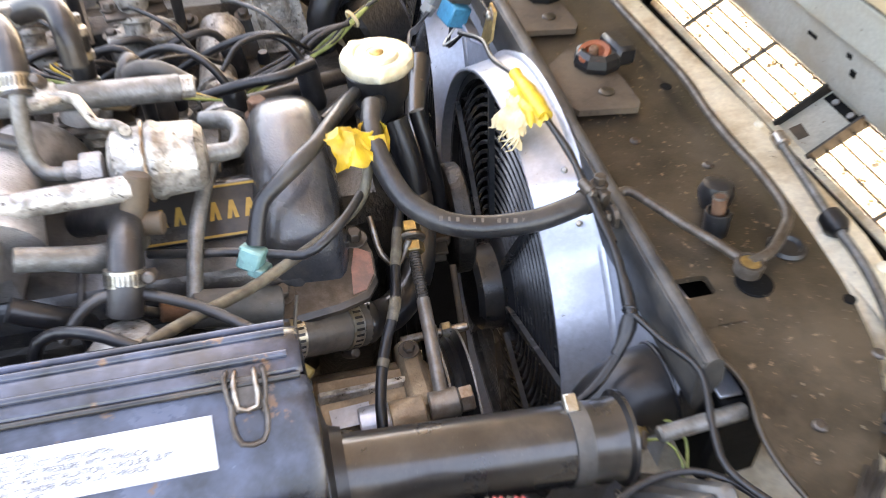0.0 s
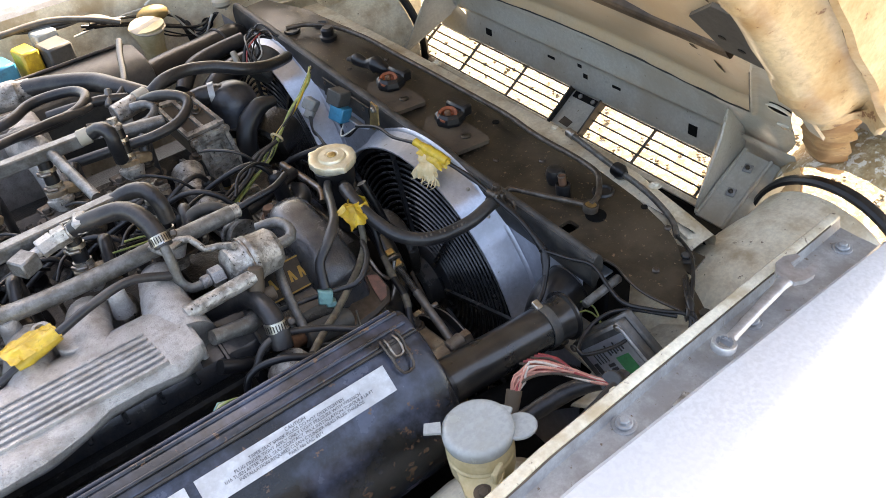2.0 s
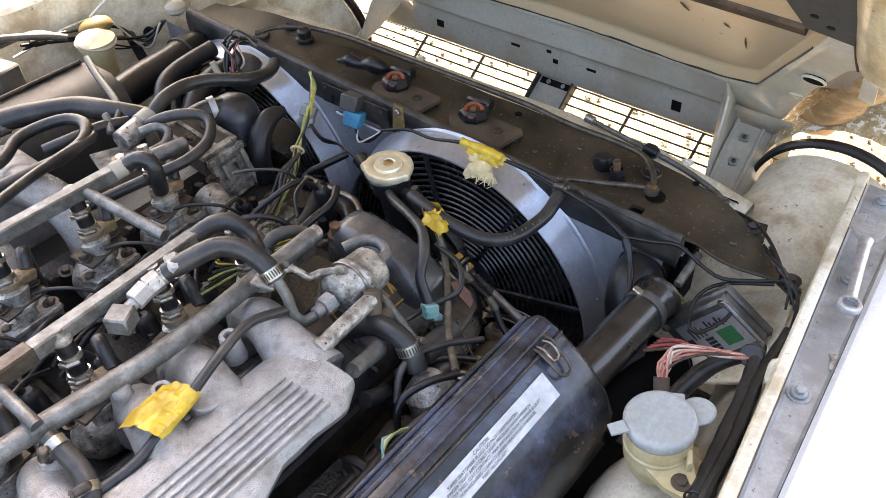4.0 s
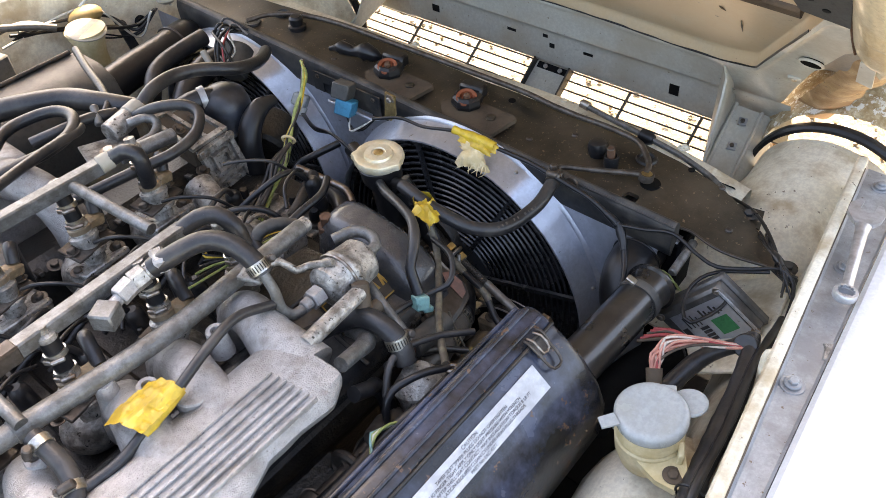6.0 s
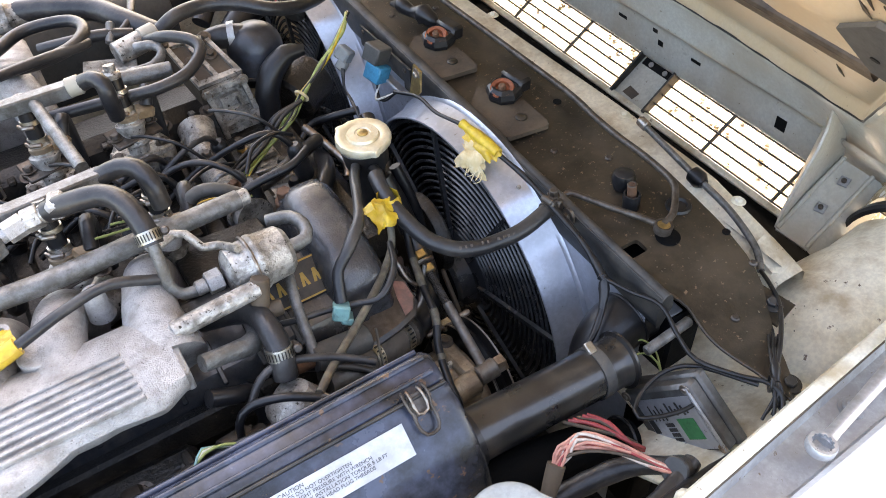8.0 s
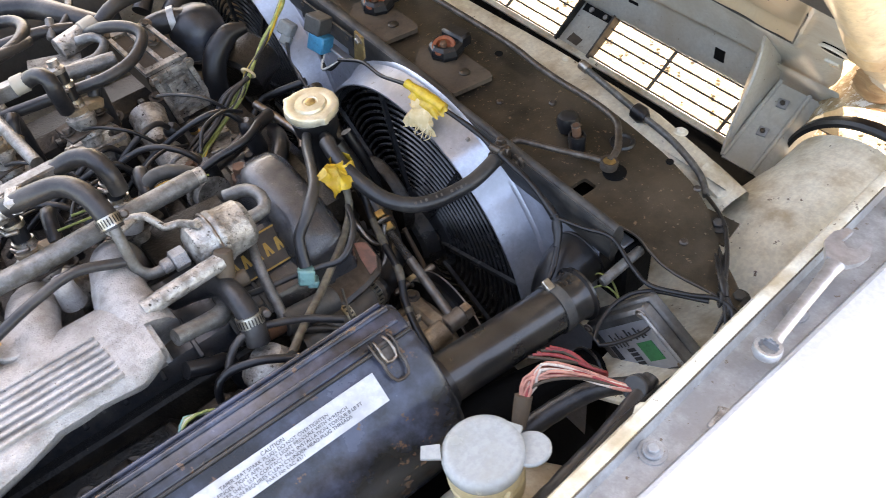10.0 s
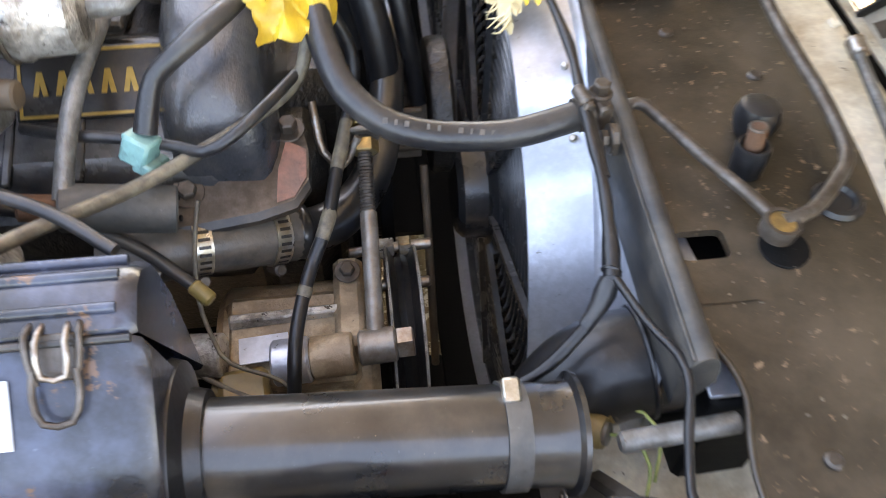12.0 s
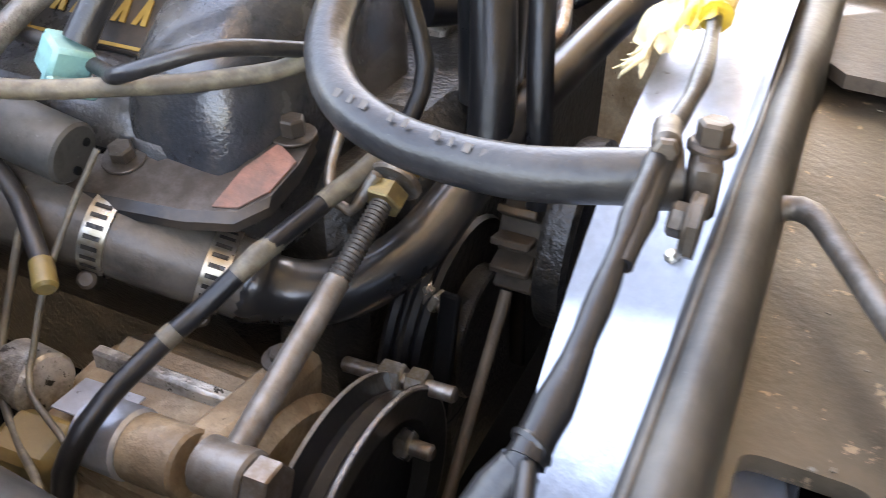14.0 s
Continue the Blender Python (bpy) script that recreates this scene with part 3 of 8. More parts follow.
g = Geo().prism([(0.404, 0.288, 0.797), (0.416, 0.236, 0.794), (0.376, 0.226, 0.795), (0.372, 0.246, 0.797)], (0, 0, -0.003))
part("corner_tab", g, "panel", slam, "dark brown tab beside the corner")
g = Geo().prism([(0.352, 0.214, 0.795), (0.334, 0.156, 0.792), (0.303, 0.158, 0.792), (0.322, 0.200, 0.795)], (0, 0, -0.003))
part("corner_tab", g, "rail", slam, "black tab at the corner")
g = Geo().tube([(r[0][0] + 0.001, r[0][1], r[0][2] - 0.001) for r in rows[:10]], 0.0022, 8)
part("rolled_edge", g, "panel", slam, "rolled rear edge")
for x, y, z in ((0.394, 0.250, 0.796), (0.330, 0.168, 0.793)):
    bolt(slam, (x, y, z), (0, 0, 1), 0.007, 0.005, material="rail")
for x, y, lx, ly in ((0.3620, 0.384, 0.030, 0.030), (0.425, 0.352, 0.010, 0.010), (0.412, 0.66, 0.012, 0.012)):
    g = Geo().cyl((x, y, PZ(y) - 0.004), (x, y, PZ(y) + 0.0012), lx / 2, 20, 0.0002)
    part("hole", g, "core", slam)
for x, y in ((0.408, 0.415), (0.328, 1.189), (0.385, 1.17)):
    g = Geo().torus((x, y, PZ(y) + 0.001), (0, 0, 1), 0.013, 0.0035, 24, 6).cyl((x, y, PZ(y) - 0.002), (x, y, PZ(y) + 0.001), 0.011, 18, 0.0002)
    part("grommet", g, "rubber_dark", slam)

rail = thing("radiator_rail", "black painted radiator support rail with dusty rounded top", "support rail", (0.285, 0.8, 0.76))
rows = []
for k in range(96):
    y = 0.305 + 1.035 * k / 95
    z = PZ(y) + 0.004
    b = 0.0015 * noise.noise(Vector((0, y * 7, 0)))
    w = 0.0115 * step(0.600, 0.625, y)
    prof = ((0.2845 + b, -0.034), (0.282 + b, -0.033), (0.2788 + b, -0.029), (0.2772 + b, -0.014), (0.2768 + b, -0.002), (0.2774 + b, 0.0055), (0.2792 + b, 0.0120), (0.2822 + b, 0.0172), (0.2860, 0.0200), (0.2895 + w * 0.4, 0.0208),
            (0.2930 + w * 0.8, 0.0190), (0.2960 + w, 0.0150), (0.2980 + w, 0.009), (0.2990 + w, 0.002), (0.2997 + w, -0.006))
    rows.append([(0.2735 + (x - 0.2768) * (0.94 - 0.25 * step(0.600, 0.625, y)), y, z + h) for x, h in prof])
part("channel", Geo().grid(rows), "rail", rail, sharp=180)
g = Geo().prism([(p[0], 0.3045, p[2]) for p in rows[0]], (0, 0.003, 0))
part("end_plate", g, "rail", rail)
for off, top in ((0.0045, 0.0205), (0.0125, 0.0222)):
    part("bead", Geo().tube([(0.2735 + off, 0.306 + 1.03 * k / 60, PZ(0.306 + 1.03 * k / 60) + top) for k in range(61)], 0.0016, 6), "rail", rail, "pressed bead along the rail")

tube = thing("front_cross_member", "dirty cream pressed front cross member behind the slam panel", "body panel", (0.48, 0.8, 0.75))
rows = []
for k in range(40):
    y = 0.285 + 1.075 * k / 39
    xc = float(np.interp(y, [0.285, 0.35, 0.47, 0.66, 0.84, 1.36], [0.475, 0.481, 0.488, 0.486, 0.474, 0.448]))
    z = float(np.interp(y, [0.285, 0.36, 0.45, 1.36], [0.752, 0.764, 0.776, 0.800])) + 0.0015 * noise.noise(Vector((0, y * 12, 5)))
    rows.append([(xc - 0.022, y, z - 0.05), (xc - 0.021, y, z - 0.006), (xc - 0.016, y, z), (xc - 0.004, y, z + 0.002), (xc + 0.026, y, z + 0.001), (xc + 0.033, y, z - 0.006), (xc + 0.035, y, z - 0.03), (xc + 0.036, y, z - 0.06)])
part("channel", Geo().grid(rows), "cream", tube, "dirty cream channel", sharp=60)
part("end_gusset", Geo().prism([(0.462, 0.338, 0.772), (0.490, 0.342, 0.774), (0.500, 0.308, 0.760), (0.486, 0.290, 0.752), (0.462, 0.300, 0.760)], (0, 0, -0.008)), "cream", tube, "cream gusset plate")
for y in (0.40, 0.62, 0.95):
    bolt(tube, (0.505, y, 0.778 + 0.012 * (y - 0.4)), (0.1, 0, 1), 0.0055, 0.004, material="cream")

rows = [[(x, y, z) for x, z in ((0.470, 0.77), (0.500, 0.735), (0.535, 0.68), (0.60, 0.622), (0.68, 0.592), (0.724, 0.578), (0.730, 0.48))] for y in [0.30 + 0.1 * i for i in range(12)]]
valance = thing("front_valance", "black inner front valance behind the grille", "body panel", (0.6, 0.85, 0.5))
# The sheet's near-black also carries the dark gap behind the grille.
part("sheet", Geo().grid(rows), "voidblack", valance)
part("folded_edge", Geo().tube([(0.724, 0.30 + 0.1 * i, 0.580) for i in range(12)], 0.004, 8), "rail", valance, "black folded lower edge")

release = thing("bonnet_cable", "black bonnet release cable with rubber grommet on the cross tube", "cable", (0.46, 0.4, 0.775))
part("cable", Geo().tube([(0.500, 0.575, 0.793), (0.492, 0.51, 0.790), (0.484, 0.454, 0.789), (0.483, 0.41, 0.783), (0.478, 0.374, 0.778), (0.462, 0.330, 0.776), (0.440, 0.302, 0.775)], 0.0046, 10), "greypaint", release)
part("lead", Geo().tube([(0.440, 0.302, 0.775), (0.420, 0.275, 0.790), (0.395, 0.243, 0.803), (0.360, 0.212, 0.811), (0.325, 0.186, 0.813), (0.300, 0.170, 0.812)], 0.0026, 8), "rubber_dark", release, "thin black lead")
part("grommet", Geo().lathe((0.486, 0.468, 0.789), (-0.1, -1, -0.03), [(0, 0.006), (0.004, 0.011), (0.018, 0.012), (0.026, 0.007)], 16), "rubber_dark", release)
part("ferrule", Geo().cyl((0.502, 0.585, 0.794), (0.500, 0.568, 0.793), 0.0075, 12), "steel", release)

GT, GB = Vector((0.80, 0, 0.637)), Vector((0.728, 0, 0.588))
grille = thing("front_grille", "black bar grille with centre bracket, seen from behind", "grille", (0.76, 0.84, 0.58))
gd = GT - GB
for k in range(5):
    c = GB + gd * (0.04 + 0.235 * k)
    part("bar", Geo().box((c.x, 0.85, c.z), (0.0028, 1.10, 0.0036), (0, -20, 0), 0.0006), "grille", grille)
for y in (0.34, 0.49, 0.645, 1.024, 1.192, 1.35):
    part("upright", Geo().tube([GB + Vector((0, y, -0.003)), GT + Vector((0, y, -0.003))], 0.0034, 6, smooth=False), "grille", grille)
part("lower_strip", Geo().box((0.721, 0.85, 0.588), (0.012, 1.10, 0.006), (0, -25, 0), 0.001), "cream", grille, "pale lower edge strip")
gn = Vector((-gd.z, 0, gd.x)).normalized()
if gn.x > 0:
    gn = -gn


def on_gr(u, y, h=0.0):
    return GB + gd * u + Vector((0, y, 0)) + gn * h


for y in (0.780, 0.866):
    part("bracket_side", Geo().prism([on_gr(-0.05, y, -0.004), on_gr(1.02, y, -0.004), on_gr(1.02, y, 0.020), on_gr(-0.05, y, 0.014)], (0, 0.004, 0)), "rail", grille, "black bracket flange")
face = part("bracket_face", Geo().prism([on_gr(-0.04, 0.784, 0.003), on_gr(1.0, 0.784, 0.003), on_gr(1.0, 0.866, 0.003), on_gr(-0.04, 0.866, 0.003)], -gn * 0.003), "greycream", grille, "grey bracket face")
part("bracket_hole", Geo().prism([on_gr(0.06, 0.822, 0.0036), on_gr(0.24, 0.818, 0.0036), on_gr(0.28, 0.846, 0.0036), on_gr(0.08, 0.850, 0.0036)], -gn * 0.0004), "brownbar", face)
part("bracket_slot", Geo().prism([on_gr(0.80, 0.790, 0.0036), on_gr(0.97, 0.790, 0.0036), on_gr(0.97, 0.862, 0.0036), on_gr(0.80, 0.862, 0.0036)], -gn * 0.0004), "core", face)
for y in (0.806, 0.842):
    part("bracket_bolt", Geo().lathe(on_gr(0.88, y, 0.004), gn, [(0, 0.005), (0.003, 0.005), (0.004, 0.003)], 10), "alu", face)

# ---------------------------------------------------------------- bonnet, hinged at the front and leaning back over the bay
B0, BS, BN = Vector((0.829, 0, 0.704)), Vector((-0.727, 0, 0.687)), Vector((-0.687, 0, -0.727))


def bon(s, y, h):
    return B0 + BS * s + Vector((0, y, 0)) + BN * (h - 0.1 * max(0.0, s - 0.5))


def crown(y):
    return -0.024 * max(0.0, 1 - ((y - 0.84) / 0.47) ** 2)


def recess_low(y):
    """Lower and side border of the pressed recess."""
    d = abs(y - 0.84)
    return min(0.535, max(0.103 + 0.097 * (d / 0.47) ** 5, 0.227 + (d - 0.476) / 0.42))


def bon_h(s, y):
    """Depth of the pressed inner panel, towards the engine."""
    return crown(y) * (1 - step(0.5, 0.9, s)) - 0.020 * step(0.0, 0.014, s - recess_low(y)) * (1 - step(0.515, 0.535, s)) - 0.016 * step(0.62, 0.66, s) * (1 - step(0.55, 0.60, abs(y - 0.84)))


bonnet = thing("bonnet", "raised car bonnet seen from inside, grey-cream with rust and sunlight", "car bonnet", (0.6, 0.84, 0.7))
NJ = 170
for name, mtl, label in (("inner_panel", "greycream", "grey-green pressed inner panel"), ("recess_panel", "tan", "stained recessed panel, sunlight put into its tan"), ("upper_panel", "tan", "stained upper panel, sunlight put into its tan")):
    rows = []
    for j in range(NJ):
        y = 0.20 + 1.26 * j / (NJ - 1)
        d = abs(y - 0.83)
        low = recess_low(y)
        row = []
        if name == "inner_panel":
            start = float(np.interp(d, [0.38, 0.40, 0.475, 0.491, 0.551, 0.607, 0.63], [0.040, 0.050, 0.062, 0.075, 0.27, 0.41, 0.44]))
            turn = 0.021 + 0.002 * step(0.385, 0.402, d) - 0.023 * step(0.475, 0.50, d)
            for i in range(16):
                u = i / 15
                s = start + (low - start) * u
                row.append(bon(s, y, turn * (1 - u) ** 2 + crown(y) * u + 0.004 * math.exp(-((u - 0.93) / 0.05) ** 2) + 0.0010 * noise.noise(Vector((s * 9, y * 9, 0)))))
        else:
            a, b = (low, 0.535) if name == "recess_panel" else (0.535, 1.23)
            for i in range(34):
                u = (i / 33) ** 1.6 if name == "recess_panel" else i / 33
                s = a + (b - a) * u
                row.append(bon(s, y, bon_h(s, y) + 0.0016 * noise.noise(Vector((s * 7, y * 7, 3))) * min(1, u * 6)))
        rows.append(row)
    if name == "recess_panel":
        rows = [r for r in rows if (r[0] - r[-1]).length > 0.004]
    part(name, Geo().grid(rows), mtl, bonnet, label, sharp=70)
rows = []
for i in range(40):
    s = -0.01 + 1.26 * i / 39
    row = []
    for j in range(24):
        y = 0.075 + 1.51 * j / 23
        row.append(bon(s, y, -0.055 - 0.02 * math.sin(math.pi * j / 23)))
    rows.append(row)
part("outer_skin", Geo().grid(rows), "white", bonnet, "white outer skin")
for side, y0 in ((1, 0.20), (-1, 1.46)):
    rows = []
    for i in range(90):
        s = 0.425 + 0.815 * i / 89
        e = 1 - step(0.425, 0.49, s)
        emboss = 0.006 * sum(math.exp(-((s - c) / 0.007) ** 2) for c in (0.545, 0.568, 0.74, 0.765))
        row = []
        for dy, h in ((0.008, bon_h(s, 0.21)), (0.002, 0.008), (-0.010, 0.020), (-0.025, 0.028), (-0.042, 0.030), (-0.054, 0.026), (-0.066, 0.012), (-0.074, -0.006), (-0.082, -0.020), (-0.098, -0.022), (-0.108, -0.010), (-0.116, 0.004), (-0.124, 0.002), (-0.130, -0.05)):
            crease = (0.004 + 0.010 * e) * noise.noise(Vector((s * 16, dy * 34, side)))
            ridge = emboss if -0.058 < dy < -0.012 else 0
            row.append(bon(s, y0 + side * (dy * (1 - 0.25 * e)), (h + ridge) * (1 - 0.55 * e) + crease * (0.4 if dy > -0.005 else 1)))
        rows.append(row)
    # Near flange takes the warm-lit colour, the far one plain cream.
    part("side_flange", Geo().grid(rows), "ochre" if side > 0 else "cream", bonnet, "creased rusty side flange, warm ground light in its ochre" if side > 0 else "cream side flange", sharp=60)
    for s0, s1 in ((0.55, 0.64), (0.68, 0.84), (0.88, 1.05)):
        part("flange_slot", Geo().tube([bon(s0, y0 - side * 0.090, -0.0195), bon((s0 + s1) / 2, y0 - side * 0.091, -0.0195), bon(s1, y0 - side * 0.090, -0.0195)], [0.002, 0.0045, 0.002], 8), "core", bonnet, "dark slot in the flange")
    part("fold_seam", Geo().tube([bon(0.44 + 0.04 * k, y0 + side * 0.006, 0.004 + bon_h(0.44 + 0.04 * k, 0.21)) for k in range(19)], 0.0018, 6), "rust", bonnet)
# crumpled rusty end of the flange, tab and stiffener at the hinge corner
rows = []
for i in range(36):
    u = i / 35
    row = []
    for j in range(10):
        v = j / 9
        p = bon(0.450 - 0.43 * u, 0.190 + 0.148 * u ** 0.9 - 0.068 * v, 0.008 + 0.014 * math.sin(v * 3.0) - 0.030 * v * (1 - u) - 0.006 * u)
        row.append(p + Vector([0.007 * noise.noise(Vector((u * 9, v * 3, 7 + 3 * c))) for c in range(3)]))
    rows.append(row)
part("crumpled_corner", Geo().grid(rows), "rustochre", bonnet, "crumpled rusty ochre corner", sharp=30)
part("corner_tab", Geo().prism([bon(0.465, 0.192, 0.018), bon(0.465, 0.172, 0.022), bon(0.375, 0.180, 0.024), bon(0.375, 0.202, 0.020)], (0.003, 0, 0.003)), "greycream", bonnet, "small grey tab")

part("weld_nut", Geo().box(bon(0.203, 0.313, 0.002), (0.018, 0.020, 0.004), (0, 46, 6), 0.0015), "greycream", bonnet, "square pressed boss")
part("weld_nut", Geo().lathe(bon(0.203, 0.313, 0.003), BN, [(0, 0.005), (0.002, 0.0045), (0.003, 0.002)], 12), "tan", bonnet, "round weld nut")
for side in (1, -1):
    rows = []
    for k in range(12):
        y = 0.325 + 0.125 * k / 11
        if side < 0:
            y = 1.66 - y
        rows.append([(0.752, y, 0.748), (0.757, y, 0.738), (0.775, y, 0.715), (0.790, y, 0.690), (0.795, y, 0.640)])
    part("corner_return", Geo().grid(rows), "greycream", bonnet, "shaded return behind the hinge", sharp=60)
# lip with slots above the grille
prof = [(0.802, 0.640), (0.789, 0.646), (0.7865, 0.652), (0.7860, 0.672), (0.7855, 0.690), (0.7850, 0.708), (0.7835, 0.717), (0.7800, 0.723), (0.7750, 0.728)]

part("front_lip", Geo().grid([[(x, y, z + 0.0006 * noise.noise(Vector((x * 9, y * 30, z)))) for x, z in prof] for y in [0.435 + 0.0196 * i for i in range(41)]]), "greycream", bonnet, "grey front lip", sharp=60)
for y, w, hh, z in ((0.549, 0.010, 0.011, 0.683), (0.740, 0.011, 0.003, 0.697), (0.826, 0.006, 0.005, 0.690), (0.843, 0.006, 0.004, 0.708), (0.928, 0.011, 0.003, 0.697), (1.137, 0.010, 0.008, 0.687)):
    part("slot", Geo().prism([(0.7848, y - w, z - hh), (0.7848, y + w, z - hh), (0.7842, y + w, z + hh), (0.7842, y - w, z + hh)], (0.003, 0, 0)), "core", bonnet, "dark slot in the lip")
# Thin black tube drawn for the shadow gap along the recess edge.
ys = [0.262 + 1.156 * i / 150 for i in range(151)]
g = Geo().tube([bon(recess_low(y) + 0.0025 * noise.noise(Vector((y * 17, 0, 2))), y, crown(y) - 0.0005 + 0.0008 * noise.noise(Vector((y * 30, 4, 0)))) for y in ys], 0.0021, 6)
part("shadow_gap_line", g, "rubber_dark", bonnet)
rows = []
for k in range(30):
    y = 0.265 + 1.15 * k / 29
    s = 0.530 + 0.030 * (1 - ((y - 0.84) / 0.575) ** 2)
    rows.append([bon(s - 0.011, y, -0.030), bon(s - 0.011, y, 0.003), bon(s - 0.008, y, 0.006), bon(s + 0.008, y, 0.006), bon(s + 0.011, y, 0.003), bon(s + 0.011, y, -0.030)])
part("brown_strip", Geo().grid(rows), "brownbar", bonnet, "dark brown raised strip across the bonnet")
for k, (quad, lab) in enumerate((((( 0.613, 0.283), (0.548, 0.262), (0.533, 0.206), (0.655, 0.200), (0.660, 0.235)), "grey brace plate with two holes"), (((0.775, 0.31), (0.745, 0.31), (0.705, 0.205), (0.750, 0.203)), "grey upper brace strip"))):
    brace = part("grey_plate", Geo().prism([bon(s, y, 0.002) for s, y in quad], BN * 0.005), "greyplastic", bonnet, lab)
    for s, y in (((0.585, 0.250), (0.565, 0.232)), ((0.74, 0.262),))[k]:
        part("hole", Geo().cyl(bon(s, y, 0.005), bon(s, y, 0.0075), 0.0052, 14, 0.0003), "core", brace)
for s, y, a, l in ((0.40, 0.47, 0.5, 0.016), (0.385, 0.405, 0.9, 0.010), (0.33, 0.385, -0.3, 0.030), (0.66, 0.25, 1.0, 0.014), (0.69, 0.24, 0.2, 0.018), (0.705, 0.232, 1.3, 0.012), (0.675, 0.222, 0.6, 0.016), (0.52, 0.70, 0.5, 0.018), (0.46, 0.62, 0.8, 0.010)):
    p0, p1 = ((s - l * math.cos(a), y - l * math.sin(a) * 0.5), (s + l * math.cos(a), y + l * math.sin(a) * 0.5))
    part("scratch", Geo().tube([bon(*p0, bon_h(*p0) + 0.0012), bon(s + 0.002, y, bon_h(s, y) + 0.0014), bon(*p1, bon_h(*p1) + 0.0012)], [0.0006, 0.0016, 0.0005], 6), "brownbar", bonnet, "dark scratch")
g = Geo().cyl(bon(0.333, 0.272, -0.004), bon(0.333, 0.272, 0.0055), 0.0160, 24, 0.0003)
part("hole", g, "voidblack", bonnet)
part("hole_flange", Geo().torus(bon(0.333, 0.272, 0.0042), BN, 0.0165, 0.0022, 28, 6), "greycream", bonnet, "pressed hole edge")
for side in (1, -1):
    def hp(x, y, z, s=side):
        return Vector((x, y if s > 0 else 1.655 - y, z))
    hb = part("hinge_bracket", Geo().prism([hp(0.755, 0.418, 0.716), hp(0.770, 0.372, 0.704), hp(0.640, 0.360, 0.642), hp(0.622, 0.405, 0.658)], (0.002, 0, -0.004)), "greycream", bonnet, "grey pressed hinge bracket")
    part("gusset", Geo().prism([hp(0.722, 0.438, 0.803), hp(0.776, 0.434, 0.74), hp(0.757, 0.419, 0.716), hp(0.624, 0.405, 0.658), hp(0.630, 0.408, 0.674), hp(0.684, 0.418, 0.768), hp(0.694, 0.421, 0.797)], (0, 0.004, 0)), "greycream", hb)
    rows = [[hp(0.770, 0.372, 0.704), hp(0.775, 0.362, 0.700), hp(0.778, 0.352, 0.690), hp(0.780, 0.345, 0.668)], [hp(0.700, 0.366, 0.671), hp(0.703, 0.355, 0.667), hp(0.706, 0.346, 0.655), hp(0.708, 0.340, 0.635)],
            [hp(0.640, 0.360, 0.642), hp(0.640, 0.349, 0.638), hp(0.640, 0.341, 0.628), hp(0.640, 0.336, 0.610)]]
    part("turned_edge", Geo().grid(rows), "greycream", hb)
    for x, y, z in ((0.733, 0.392, 0.7015), (0.686, 0.386, 0.6795)):
        nut = part("square_nut", Geo().box(hp(x, y, z), (0.015, 0.015, 0.004), (0, -26, 14 * side), 0.001), "gutter", hb)
        part("stud_end", Geo().cyl(hp(x, y, z), hp(x - 0.003, y, z + 0.006), 0.0038, 12), "darksteel", nut)
    part("side_lip", Geo().tube([hp(0.757, 0.417, 0.718), hp(0.690, 0.411, 0.690), hp(0.624, 0.404, 0.660)], 0.0035, 8), "greycream", hb)
    part("side_lip", Geo().tube([hp(0.770, 0.373, 0.706), hp(0.705, 0.367, 0.676), hp(0.640, 0.361, 0.645)], 0.0035, 8), "greycream", hb)


# ---------------------------------------------------------------- radiator and fans
rad = thing("radiator", "black radiator core with pale metal top flange behind the fans", "radiator", (0.325, 0.82, 0.32))
part("core", Geo().box((0.325, 0.82, 0.55), (0.05, 1.04, 0.46), (0, 0, 0), 0.004), "core", rad)
part("top_flange", Geo().box((0.307, 0.82, 0.7835), (0.018, 1.03, 0.003), (0, 0, 0), 0.001), "galv", rad, "pale metal flange")

FAN_Y, FAN_Z, FAN_R = 0.650, 0.585, 0.250
shroud = thing("fan_shroud", "galvanised silver sheet-metal fan shroud with two round openings", "fan shroud", (0.26, 0.85, 0.35))


def ring_sheet(cy, cz, r, seg=72):
    g, rows = Geo(), []
    for i in range(seg + 1):
        a = 2 * math.pi * i / seg
        row = []
        for x, rr in ((0.268, r + 0.002), (0.2275, r - 0.0015), (0.227, r), (0.2275, r + 0.0015), (0.272, r + 0.010), (0.2735, r + 0.0145), (0.2765, r + 0.016)):
            d = 0.0012 * noise.noise(Vector((math.cos(a) * 3, math.sin(a) * 3, x * 20)))
            row.append((x, cy + (rr + d) * math.sin(a), cz + (rr + d) * math.cos(a)))
        rows.append(row)
    return g.grid(rows)


part("near_ring", ring_sheet(FAN_Y, FAN_Z, FAN_R), "galv", shroud, "rolled silver ring", sharp=60)
part("far_ring", ring_sheet(1.165, 0.60, 0.235), "galv", shroud, "rolled silver ring", sharp=60)
# back sheet with the two round openings cut out
g = Geo()
NY, NZ = 90, 44
y0, y1, z0, z1 = 0.322, 1.42, 0.34, 0.822


idx = {}
verts, faces = [], []
for i in range(NY + 1):
    for j in range(NZ + 1):
        y, z = y0 + (y1 - y0) * i / NY, z0 + (z1 - z0) * j / NZ
        for cy, cz, r in ((FAN_Y, FAN_Z, FAN_R + 0.008), (1.165, 0.60, 0.243)):
            d = math.hypot(y - cy, z - cz)
            if r - 0.012 < d < r:
                y, z = cy + (y - cy) * r / d, cz + (z - cz) * r / d
        idx[i, j] = len(verts)
        verts.append((0.2765 + 0.0008 * noise.noise(Vector((y, z, 0)) * 12), y, z))
